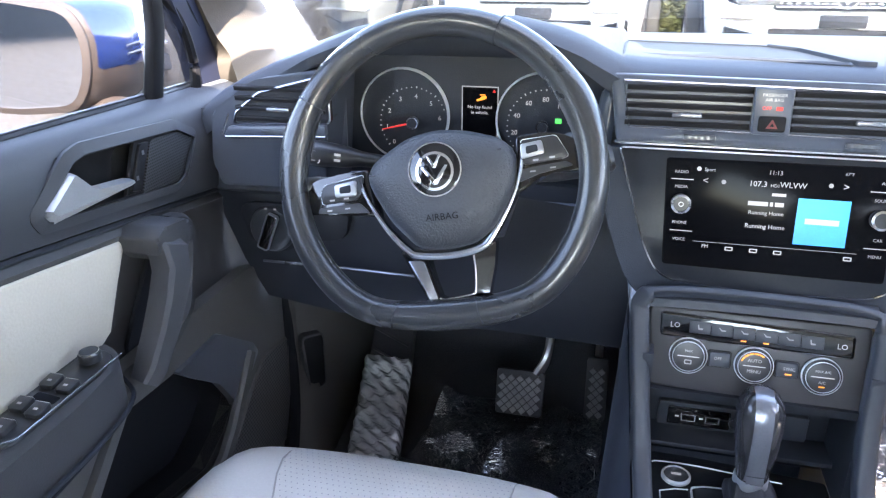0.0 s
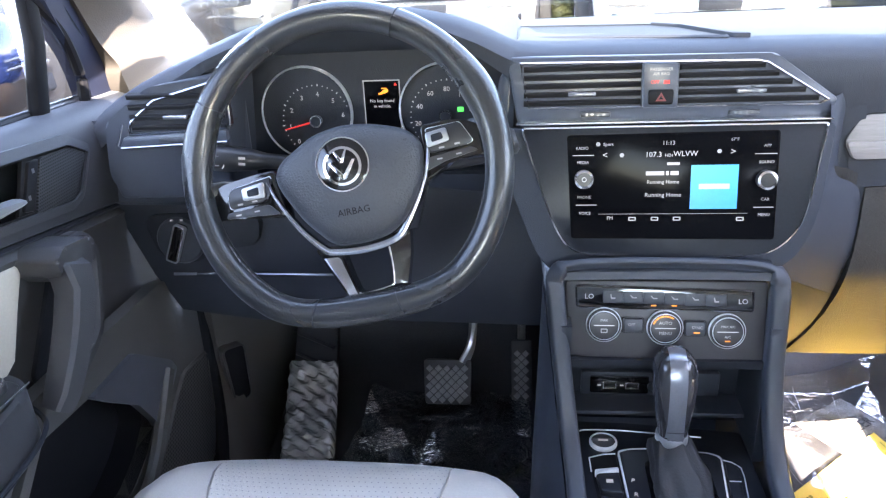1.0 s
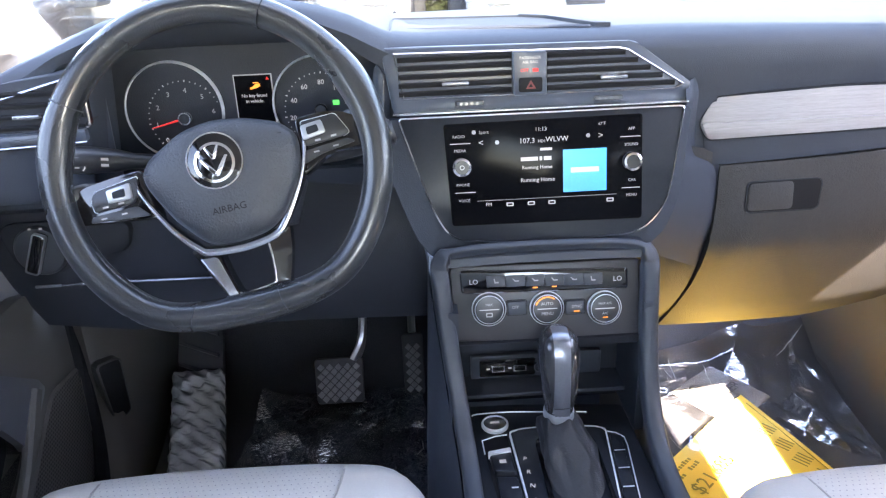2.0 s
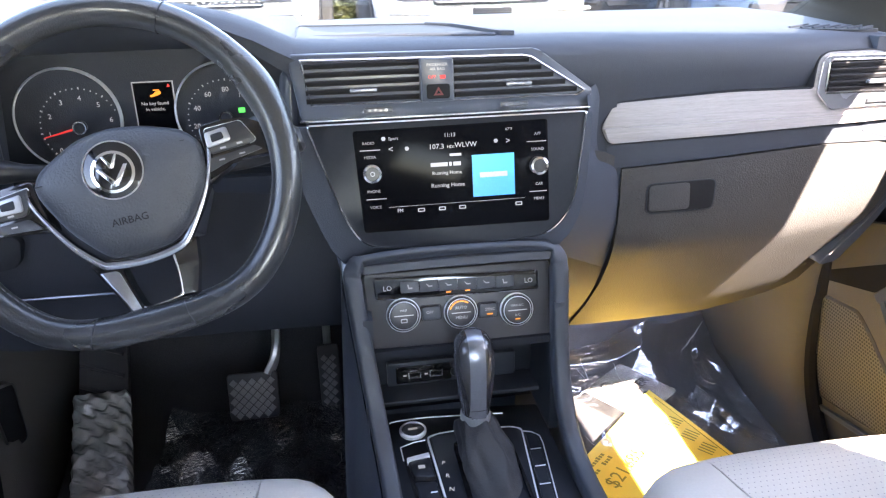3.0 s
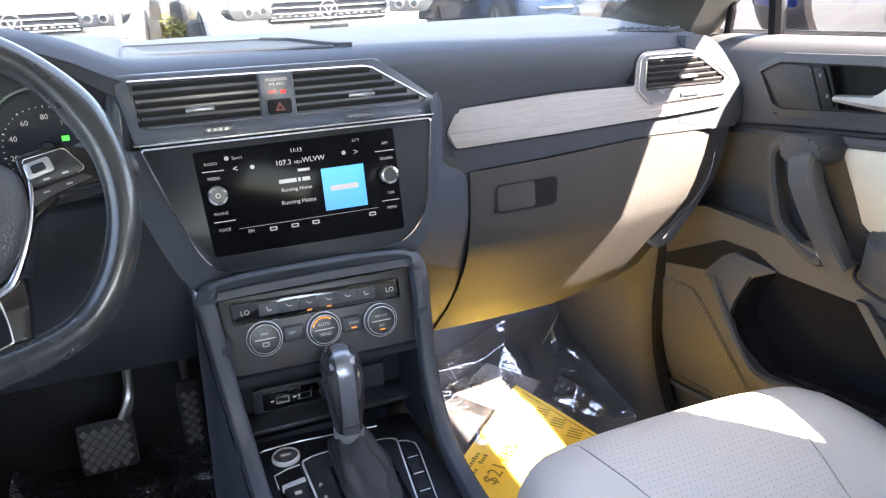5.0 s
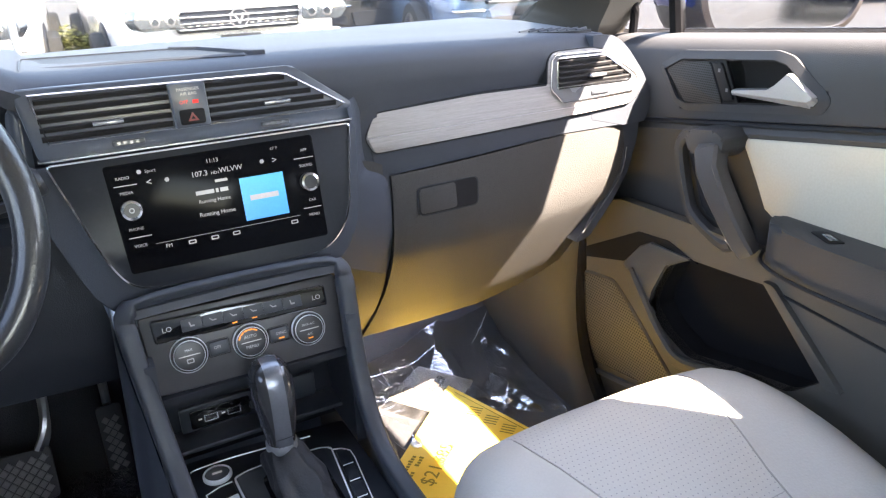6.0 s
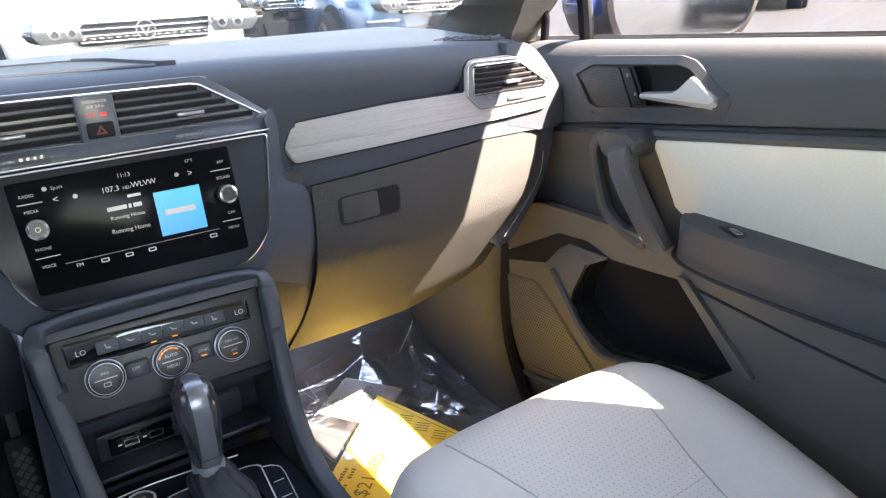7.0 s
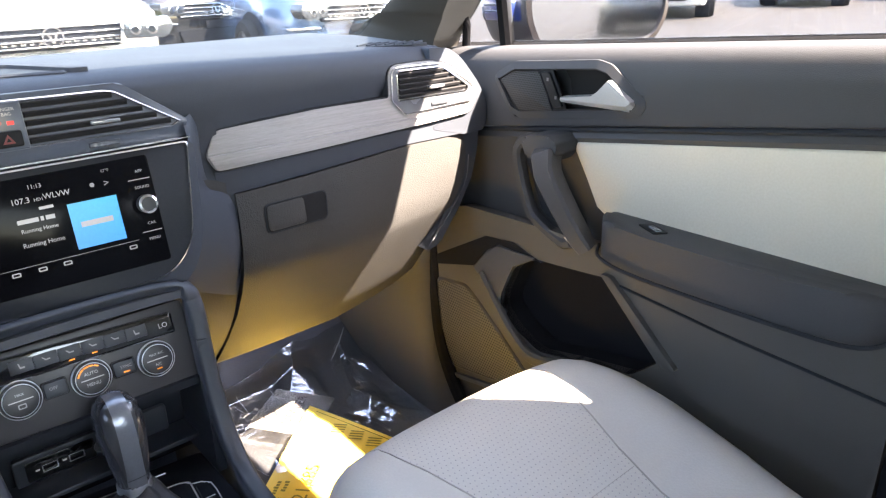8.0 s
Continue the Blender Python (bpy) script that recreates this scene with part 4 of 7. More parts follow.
# ---- steering wheel ----
wheel = root("steering_wheel", (-0.36, -0.035, 1.055), "black leather three-spoke steering wheel, turned slightly", "steering wheel")
WM = plane((-0.362, -0.055, 1.0575), (0, math.sin(radians(22)), math.cos(radians(22))), turn=10.5)
rim = []
for k in range(120):
    a = 2 * math.pi * k / 120
    r = 0.1708
    y = r * math.sin(a)
    if y < -0.115:
        y = -0.115 - 0.046 * math.tanh((-0.115 - y) / 0.046)
    rim.append((r * math.cos(a), y, a))
rows = []
for x, y, a in rim:
    d = Vector((x, y)).normalized()
    deg = math.degrees(a)
    fat = 1.0 + 0.16 * math.exp(-((deg - 20) / 11) ** 2) + 0.16 * math.exp(-((deg - 160) / 11) ** 2)
    flat = 1.0 + 0.12 * math.exp(-((deg - 270) / 26) ** 2)
    rows.append([WM @ Vector((x + d.x * 0.0158 * fat * flat * math.cos(t), y + d.y * 0.0158 * fat * flat * math.cos(t), 0.0175 * math.sin(t))) for t in [2 * math.pi * j / 18 for j in range(18)]])
rows.append(rows[0])
rim_ob = part("rim", loft(rows, True), LEATHER, wheel, "smooth black leather rim")
# stitches of the leather along the inner edge, and joints across it
for k in range(0, 120, 1):
    x, y, a = rim[k]
    if not (200 < math.degrees(a) < 342) or 262 < math.degrees(a) < 280:
        continue
    x2, y2, _ = rim[(k + 1) % 120]
    d = Vector((x, y)).normalized()
    p0, p1 = Vector((x - d.x * 0.0152, y - d.y * 0.0152, 0.0052)), Vector((x2 - d.x * 0.0152, y2 - d.y * 0.0152, 0.0052))
    part("stitch", tube([WM @ p0.lerp(p1, 0.15), WM @ p0.lerp(p1, 0.75)], 0.0009, 5), STITCH, rim_ob)
for deg in (62, 146, 251, 284):
    x, y, _ = rim[int(deg / 3)]
    d = Vector((x, y)).normalized()
    part("rim_joint", tube([WM @ Vector((x + d.x * 0.0164 * math.cos(t), y + d.y * 0.0164 * math.cos(t), 0.0180 * math.sin(t))) for t in [2 * math.pi * j / 18 for j in range(18)]], 0.0007, 4, True, up=(0.3, 0.2, 1)), DARK, rim_ob)
HUB = WM @ Matrix.Translation((0.0, 0.0, -0.016))
bag = [(-0.081, 0.010), (-0.071, 0.025), (-0.029, 0.0475), (0.004, 0.052), (0.036, 0.0475), (0.075, 0.034), (0.091, 0.014), (0.085, -0.024), (0.062, -0.060), (0.038, -0.0775), (0.006, -0.082), (-0.028, -0.079), (-0.057, -0.046), (-0.077, -0.008)]
bagf = fillet(bag, 0.012, 4)
pad_bm = bmesh.new()
loft([[HUB @ Vector(((p[0] - 0.004) * s + 0.004, (p[1] + 0.015) * s - 0.015, z)) for p in bagf] for s, z in ((1.0, -0.02), (1.0, 0.010), (0.988, 0.0155), (0.955, 0.0205), (0.89, 0.0250), (0.7, 0.0300), (0.45, 0.0325), (0.2, 0.0335), (0.01, 0.0338))], True, True, pad_bm)
bagp = part("airbag_cover", pad_bm, AIRBAG, wheel, "grained black airbag cover")
# letters coloured black in place of the shade along their embossing
words("AIRBAG", HUB @ Matrix.Translation((0.006, -0.046, 0.0343)), 0.0105, LOUVRE, bagp, "emboss_shade_word")
for x, y in ((-0.071, 0.008), (0.072, 0.020)):
    bar(HUB, x - 0.004, x + 0.004, y - 0.0006, y + 0.0006, PRINT, bagp, "clip_mark", 0.0252)
low_c = smooth_path([(-0.0905, 0.006, 0), (-0.085, -0.014, 0), (-0.064, -0.053, 0), (-0.042, -0.079, 0), (-0.030, -0.0855, 0), (0.006, -0.0885, 0), (0.040, -0.0835, 0), (0.055, -0.071, 0), (0.079, -0.036, 0), (0.0935, -0.002, 0), (0.0985, 0.026, 0)], 4)
part("silver_trim", beam([HUB @ Vector((p.x, p.y, 0.008)) for p in low_c], [0.0022 + 0.0026 * max(0, -p.y - 0.02) / 0.07 for p in low_c], 0.0055, HUB.to_3x3() @ Vector((0, 0, 1)), soft=0.7), VENTRIM, wheel, "silver trim under the airbag cover")
part("trim_shadow", slab(HUB, fillet([(-0.086, 0.012), (-0.060, -0.046), (-0.030, -0.080), (0.006, -0.084), (0.040, -0.078), (0.066, -0.058), (0.090, -0.020), (0.096, 0.018), (0.04, 0.03)], 0.01), -0.02, 0.0085), DARK, wheel)
# badge: chrome ring with plain chevrons
BM_ = HUB @ Matrix.Translation((0.003, 0.006, 0.0325))
bd = part("badge", lathe(BM_, [(0.0295, -0.006), (0.0295, 0.001), (0.027, 0.0022), (0.0, 0.0022)], 40), PIANO, wheel, "round black badge with chrome ring and plain chevrons")
part("badge_edge", ring(BM_, circle(0, 0, 0.0298, 40), circle(0, 0, 0.0283, 40), 0, 0.0026), CHROME, bd)
part("badge_ring", ring(BM_ @ Matrix.Translation((0, -0.002, 0)), circle(0, 0, 0.0212, 40), circle(0, 0, 0.0183, 40), 0.0018, 0.0042, 0.0006), BRIGHT, bd)
part("chevron", slab(BM_ @ Matrix.Translation((0, 0.0075, 0)), [(-0.0085, 0.0078), (-0.0052, 0.0078), (0, -0.0030), (0.0052, 0.0078), (0.0085, 0.0078), (0.0018, -0.0062), (-0.0018, -0.0062)], 0.0018, 0.0042, 0.0006), BRIGHT, bd)
part("chevron", slab(BM_ @ Matrix.Translation((0, -0.0075, 0)), [(-0.0155, 0.0105), (-0.0115, 0.0115), (0, -0.0050), (0.0115, 0.0115), (0.0155, 0.0105), (0.0022, -0.0095), (-0.0022, -0.0095)], 0.0018, 0.0042, 0.0006), BRIGHT, bd)
# side spokes with their switches
SPOKES = {
    -1: ([(-0.082, 0.019), (-0.112, 0.0165), (-0.145, 0.013), (-0.163, 0.002), (-0.161, -0.026), (-0.120, -0.030), (-0.074, -0.038)], [(-0.086, 0.012), (-0.134, 0.0055), (-0.140, -0.004), (-0.139, -0.0165), (-0.096, -0.0150), (-0.089, -0.004)], [(-0.1215, 0.0040), (-0.0945, 0.0070), (-0.0955, -0.0105), (-0.1215, -0.0100)], [(-0.143, -0.020), (-0.094, -0.019), (-0.082, -0.032), (-0.128, -0.0275), (-0.146, -0.0265)]),
    1: ([(0.090, 0.034), (0.118, 0.0345), (0.138, 0.031), (0.152, 0.024), (0.166, 0.006), (0.165, -0.012), (0.120, -0.010), (0.086, -0.030)], [(0.096, 0.0285), (0.134, 0.0290), (0.1455, 0.006), (0.141, 0.0035), (0.097, 0.0010), (0.094, 0.010)], [(0.0950, 0.0235), (0.1185, 0.0255), (0.1205, 0.0110), (0.0950, 0.0075)], [(0.094, -0.003), (0.142, 0.0005), (0.150, -0.005), (0.112, -0.010), (0.090, -0.017)]),
}
for s, (arm_o, pad_o, rock_o, low_o) in SPOKES.items():
    sp = part("spoke", slab(HUB, fillet(arm_o, 0.006), -0.014, 0.0095, 0.004, 3), PIANO, wheel, "gloss black side spoke")
    part("switch_pad", slab(HUB, fillet(pad_o, 0.003), 0.009, 0.0135, 0.0015), KNOB, sp, "black switch pad")
    part("pad_edge", tube([HUB @ Vector((p[0], p[1], 0.0120)) for p in fillet(pad_o, 0.003)[:-8]], 0.0006, 5), DIALRING, sp)
    part("rocker", slab(HUB, fillet(rock_o, 0.003), 0.0125, 0.0168, 0.0012), KNOBS, sp, "silver rocker switch")
    rc = sum((Vector(p) for p in rock_o), Vector((0, 0))) / 4
    part("rocker_centre", slab(HUB, fillet([rc + (Vector(p) - rc) * 0.52 for p in rock_o], 0.002), 0.0160, 0.0178, 0.0008), DARK, sp)
    part("lower_switch", slab(HUB, fillet(low_o, 0.003), 0.0085, 0.0125, 0.0015), KNOB, sp, "black lower switch")
    for q in (0.25, 0.7):
        p = Vector(low_o[0]).lerp(Vector(low_o[1]), q) + Vector((0, -0.0045))
        bar(HUB, p.x - 0.003, p.x + 0.003, p.y - 0.0008, p.y + 0.0008, DIMLIT, sp, "switch_mark", 0.0127)
    for q in (0.30, 0.70):
        p = Vector(pad_o[3]).lerp(Vector(pad_o[4]), q) + Vector((0, 0.0032))
        bar(HUB, p.x - 0.003, p.x + 0.003, p.y - 0.0010, p.y + 0.0010, DIMLIT, sp, "switch_mark", 0.0137)
    part("spoke_root", tube([HUB @ Vector((s * 0.136, 0.004 + s * 0.006, -0.012)), HUB @ Vector((s * 0.152, 0.006 + s * 0.006, -0.004)), HUB @ Vector((s * 0.168, 0.008 + s * 0.006, 0.004))], [0.020, 0.021, 0.018], 12, flat=0.5, up=(0, -1, 0)), LEATHER, sp, "leather-wrapped root of the spoke")
# double lower spoke
lower_o = fillet([(-0.053, -0.079), (0.058, -0.076), (0.0535, -0.104), (0.0435, -0.138), (0.034, -0.148), (-0.004, -0.152), (-0.020, -0.148), (-0.034, -0.118)], 0.005)
lower_i = fillet([(-0.021, -0.091), (0.031, -0.0885), (0.0315, -0.104), (0.0300, -0.128), (0.0260, -0.133), (-0.004, -0.1365), (-0.0110, -0.134), (-0.0170, -0.112)], 0.003)
lsp = part("lower_spoke", ring(HUB, lower_o, lower_i, -0.014, 0.009, 0.003), PIANO, wheel, "gloss black double lower spoke")
part("spoke_inlay", slab(HUB, fillet([(-0.0445, -0.090), (-0.0250, -0.092), (-0.0130, -0.136), (-0.0040, -0.1455), (-0.0140, -0.1465), (-0.0200, -0.141)], 0.003), 0.006, 0.0112, 0.002), VENTRIM, lsp, "silver spoke inlay")
part("spoke_edge", tube(smooth_path([HUB @ Vector((x, y, 0.0092)) for x, y in ((0.0318, -0.090), (0.0322, -0.108), (0.0305, -0.129), (0.0265, -0.1335), (-0.004, -0.1370), (-0.011, -0.135))], 3), 0.0013, 6), CHROME, lsp, "thin chrome edge")
part("column_shroud", loft([[WM @ Vector((x * s, y * s - 0.012, z)) for x, y in ((-0.055, 0.035), (0.055, 0.035), (0.062, -0.01), (0.04, -0.055), (-0.04, -0.055), (-0.062, -0.01))] for s, z in ((0.85, -0.03), (1.0, -0.05), (1.05, -0.11), (1.1, -0.16))], True, True), TRIM, wheel, "black steering column shroud")
for s, lab in ((-1, "black indicator stalk with white symbols"), (1, "plain black wiper stalk on the column")):
    a, b = (Vector((-0.44, 0.030, 1.042)), Vector((-0.556, 0.018, 1.0545))) if s < 0 else (WM @ Vector((0.055, -0.01, -0.062)), WM @ Vector((0.192, 0.004, -0.062)))
    st = root("control_stalk", a, lab, "stalk", "steering column stalks")
    part("stalk_arm", tube([a, a.lerp(b, 0.35), a.lerp(b, 0.5), a.lerp(b, 0.75), b.lerp(a, 0.03), b], [0.008, 0.010, 0.0140, 0.0168, 0.0165, 0.0120], 16, flat=0.95), KNOB, st)
    if s < 0:
        FM_ = plane(a.lerp(b, 0.80) + Vector((0, -0.0150, 0.002)), (0, 0.10, 1), (b - a) * -1)
        for k in range(3):
            bar(FM_, -0.014, -0.008, -0.0065 + 0.005 * k, -0.0035 + 0.005 * k, LIT, st, "stalk_mark")
            bar(FM_, -0.005, 0.000, -0.0070 + 0.005 * k, -0.0045 + 0.005 * k, DIMLIT, st, "stalk_mark")
        part("stalk_mark", tube([FM_ @ Vector((0.002 + 0.004 * math.cos(q), -0.004 + 0.006 * math.sin(q), 0.0002)) for q in (-1.2, -0.6, 0, 0.6, 1.2)], 0.0008, 5), LIT, st)
        for y in (-0.004, 0.003):
            bar(FM_, 0.024, 0.032, y, y + 0.003, DIMLIT, st, "stalk_mark", 0.0015)

# ---- climate panel ----
KM = plane((0.0, -0.0285, 0.85), (0, 0.28, 1))
cli = root("climate_panel", (0, 0.0, 0.80), "brown-black climate control panel with three round dials", "controls")
part("panel", slab(KM, fillet([(-0.112, -0.038), (0.116, -0.044), (0.118, 0.055), (-0.117, 0.056)], 0.006), -0.03, 0.0, 0.002), CLIMATE, cli, "brushed brown-black panel")
strip_p = fillet([(-0.103, 0.024), (0.100, 0.020), (0.100, 0.044), (-0.1045, 0.050)], 0.003)
sp_ = part("button_strip", slab(KM, strip_p, -0.002, 0.004, 0.001), PIANO, cli, "gloss black strip of buttons")
part("strip_frame", ring(KM, [tuple(p) for p in grow(strip_p, 0.0010)], strip_p, -0.001, 0.0048, 0.0006), VENTRIM, sp_)
for k in range(6):
    x = -0.061 + 0.0238 * k
    yb = 0.036 - 0.0007 * k
    b_ = part("button", slab(KM, fillet(rect(x - 0.0117, x + 0.0117, yb - 0.0065, yb + 0.0078), 0.0008), 0.003, 0.0048, 0.0006), TRIM, sp_)
    if k in (0, 5):
        part("seat_icon", slab(KM @ Matrix.Translation((x, yb + 0.001, 0.0049)), [(-0.003, 0.003), (-0.0018, 0.003), (-0.001, -0.001), (0.003, -0.001), (0.003, -0.0028), (-0.002, -0.0028)], 0, 0.0003), DIMLIT, b_)
    else:
        part("airflow_icon", slab(KM @ Matrix.Translation((x, yb + 0.001, 0.0049)), [(-0.004, 0.0026), (-0.003, 0.0026), (0.0, 0.0), (0.004, 0.0002), (0.004, -0.0012), (-0.001, -0.0012)], 0, 0.0003), DIMLIT, b_)
    if k in (2, 3):
        bar(KM, x - 0.003, x + 0.003, 0.0255, 0.0270, AMBER, sp_, "amber_bar", 0.0041)
for x, y in ((-0.0885, 0.0368), (0.0885, 0.0315)):
    words("LO", KM @ Matrix.Translation((x, y, 0.0042)), 0.0085, DIMLIT, sp_, "lettering")
for k, (x, y) in enumerate(((-0.0712, 0.0028), (0.0, 0.0), (0.0712, -0.0036))):
    DMx = KM @ Matrix.Translation((x, y, 0))
    kn = part("dial_knob", lathe(DMx, [(0.0208, -0.002), (0.0208, 0.005), (0.0195, 0.009), (0.0168, 0.0098), (0.0, 0.0094)], 40), KNOB, cli, "black rotary dial with chrome rings")
    part("outer_ring", ring(DMx, circle(0, 0, 0.0211, 40), circle(0, 0, 0.0204, 40), 0.003, 0.0078, 0.0006), DIALRING, kn)
    part("inner_ring", ring(DMx, circle(0, 0, 0.0177, 40), circle(0, 0, 0.0171, 40), 0.0085, 0.0112, 0.0006), DIALRING, kn)
    bar(DMx, -0.0120, 0.0120, -0.0005, 0.0005, LIT, kn, "divider", 0.0099)
    top, bot = (("MAX", None), ("AUTO", "MENU"), ("MAX A/C", "A/C"))[k]
    words(top, DMx @ Matrix.Translation((0, 0.0062, 0.0099)), 0.0054 if k == 1 else 0.0040, DIMLIT, kn)
    if bot:
        words(bot, DMx @ Matrix.Translation((0, -0.0062, 0.0099)), 0.0054 if k == 1 else 0.0044, DIMLIT, kn)
    else:
        part("demist_icon", ring(DMx @ Matrix.Translation((0, -0.0065, 0.0098)), fillet(rect(-0.004, 0.004, -0.0026, 0.0026), 0.001), fillet(rect(-0.003, 0.003, -0.0016, 0.0016), 0.001), 0, 0.0004), DIMLIT, kn)
    if k == 1:
        for j in range(5):
            a = radians(150 - 22 * j)
            part("amber_arc", slab(DMx @ Matrix.Rotation(a, 4, "Z"), rect(0.0138, 0.0155, -0.0024, 0.0024), 0.0096, 0.0106), AMBER, kn)
    if k == 2:
        bar(DMx, -0.003, 0.003, -0.0118, -0.0104, AMBER, kn, "amber_bar", 0.0098)
for x, y, s in ((-0.0365, 0.0015, "OFF"), (0.0355, -0.0015, "SYNC")):
    b_ = part("button", slab(KM, fillet(rect(x - 0.0115, x + 0.0115, y - 0.0085, y + 0.0085), 0.002), 0, 0.0045, 0.0012), TRIM, cli)
    gap_p = fillet(rect(x - 0.0122, x + 0.0122, y - 0.0092, y + 0.0092), 0.0022)
    part("button_gap", ring(KM, [tuple(p) for p in grow(gap_p, 0.0007)], gap_p, -0.001, 0.0006), VOID, cli)
    words(s, KM @ Matrix.Translation((x + (0.002 if s == "SYNC" else -0.002), y + 0.0012, 0.0047)), 0.0050, DIMLIT, b_)
    if s == "SYNC":
        bar(KM, x - 0.002, x + 0.005, y - 0.0055, y - 0.0040, AMBER, b_, "amber_bar", 0.0046)

# ---- centre console ----
con = root("centre_console", (0, -0.2, 0.42), "dark centre console with raised side rails and gear plate", "console")
rail = [(-0.106, -0.50, 0.700), (-0.106, -0.28, 0.690), (-0.106, -0.15, 0.695), (-0.112, -0.085, 0.735), (-0.120, -0.052, 0.80), (-0.129, -0.030, 0.890), (-0.128, -0.024, 0.915), (-0.110, -0.021, 0.926), (-0.05, -0.019, 0.929), (0.05, -0.019, 0.928), (0.106, -0.021, 0.924), (0.124, -0.024, 0.912), (0.126, -0.030, 0.888), (0.124, -0.052, 0.80), (0.123, -0.085, 0.735), (0.122, -0.15, 0.695), (0.122, -0.28, 0.690), (0.122, -0.50, 0.700)]
rail = smooth_path(rail, 5)
part("frame_rail", beam(rail, [0.0042 if p.z > 0.9 and abs(p.x) < 0.118 else 0.0105 for p in rail], [0.007 if p.z > 0.9 else 0.012 for p in rail], (0, -0.5, 1), soft=0.45), TRIM, con, "smooth dark frame rising round the climate panel", 50)
for s, xt, xb in ((-1, -0.131, -0.106), (1, 0.126, 0.122)):
    pts = smooth_path([(xt * 0.98, 0.01, 0.925), (xt, -0.030, 0.905), (xt + (xb - xt) * 0.45, -0.052, 0.80), (xt + (xb - xt) * 0.75, -0.085, 0.735), (xb, -0.15, 0.695), (xb, -0.28, 0.690), (xb, -0.50, 0.70)], 6)
    cheek = [Vector((s * abs(p.x) + s * 0.012, p.y + 0.012, p.z - 0.012)) for p in pts]
    part("side_wall", loft([cheek, [Vector((p.x + s * 0.012, p.y + 0.02, 0.42 + (p.z - 0.42) * 0.45)) for p in cheek], [Vector((p.x + s * 0.02, p.y + 0.05, 0.415)) for p in cheek]]), TRIM, con, "dark console side wall")
    part("side_fill", box(min(s * 0.10, s * 0.138), max(s * 0.10, s * 0.138), 0.06, 0.60, 0.42, 0.86), TRIM, con)
part("top_cowl", loft([[Vector((x, y, z + 0.004 * (1 - (x / 0.15) ** 2))) for x in (-0.122, -0.11, -0.08, 0, 0.08, 0.11, 0.120)] for y, z in ((0.05, 0.93), (0.0, 0.925), (-0.026, 0.918), (-0.030, 0.910), (-0.020, 0.905))]), TRIM, con, "dark cowl above the climate panel")
# storage niche with two sockets
part("niche_back", box(-0.125, 0.135, 0.045, 0.06, 0.66, 0.84), DARK, con, "black back of the open niche")
part("niche_roof", box(-0.118, 0.118, -0.045, 0.05, 0.802, 0.812), DARK, con)
part("niche_shelf", box(-0.112, 0.118, 0.0, 0.05, 0.697, 0.704, 0.002), TRIM, con)
for s, x in ((-1, -0.116), (1, 0.122)):
    part("niche_side", box(x - 0.006, x + 0.006, -0.05, 0.05, 0.67, 0.86), TRIM, con)
UM = plane((0, 0.042, 0.72))
up = part("socket_panel", slab(UM, fillet(rect(-0.090, 0.092, -0.018, 0.020), 0.004), -0.004, 0.004, 0.002), TRIM, con, "socket panel in the niche")
part("socket_strip", slab(UM, fillet(rect(-0.078, 0.000, -0.013, 0.014), 0.003), 0.003, 0.0055, 0.001), PIANO, up)
for x in (-0.052, -0.022):
    part("usb_socket", ring(UM @ Matrix.Translation((x, 0.0, 0)), rect(-0.009, 0.009, -0.005, 0.005), rect(-0.0075, 0.0075, -0.0038, 0.0038), 0.004, 0.0075), CHROME, up, "metal-edged socket")
    part("socket_mark", slab(UM, rect(x - 0.016, x - 0.0115, -0.001, 0.001), 0.0056, 0.006), DIMLIT, up)
part("round_socket", ring(UM @ Matrix.Translation((0.006, 0.0, 0)), circle(0, 0, 0.0085, 24), circle(0, 0, 0.0072, 24), 0.003, 0.0075), CHROME, up)
bar(UM, 0.050, 0.062, -0.002, 0.002, DIMLIT, up, "socket_mark", 0.0045)
# gear plate
GP = plane((0, 0, 0.68), (0, 1, 0))
part("gear_plate", slab(GP, fillet([(-0.100, 0.010), (-0.030, 0.006), (0.112, -0.006), (0.112, -0.22), (0.10, -0.50), (-0.10, -0.50), (-0.106, -0.14)], 0.006), -0.04, 0.0, 0.002), BEZEL, con, "satin dark gear plate")
part("plate_edge", tube(smooth_path([(-0.094, -0.014, 0.6808), (-0.086, -0.011, 0.6808), (-0.048, -0.010, 0.6808), (-0.010, -0.013, 0.6808), (0.06, -0.020, 0.6808)], 4), 0.0009, 6), DIALRING, con, "fine bright line along the plate")
sb = root("start_button", (-0.0655, -0.036, 0.68), "round silver engine start button with dark centre", "button")
SBM = GP @ Matrix.Translation((-0.0655, -0.036, 0))
part("button_ring", ring(SBM, circle(0, 0, 0.0178, 36), circle(0, 0, 0.0152, 36), -0.001, 0.0055, 0.002), DIALRING, sb)
part("button_cap", lathe(SBM, [(0.0154, -0.001), (0.0154, 0.003), (0.012, 0.0045), (0.0, 0.0038)], 36), SATIN, sb, "grey button cap")
bar(SBM, -0.006, 0.006, -0.001, 0.0025, DIMLIT, sb, "button_mark", 0.0045)
inner = fillet([(-0.048, -0.056), (-0.033, -0.0515), (-0.012, -0.050), (0.043, -0.053), (0.062, -0.055), (0.074, -0.061), (0.059, -0.188), (0.050, -0.33), (-0.038, -0.33), (-0.044, -0.163)], 0.004)
part("selector_panel", slab(GP, inner, -0.002, 0.0035, 0.0015), BEZEL, con, "selector panel with gear letters")
part("selector_edge", ring(GP, [tuple(p) for p in grow(inner, 0.0019)], inner, -0.001, 0.0046, 0.0004), DIALRING, con, "fine chrome edge of the selector panel")
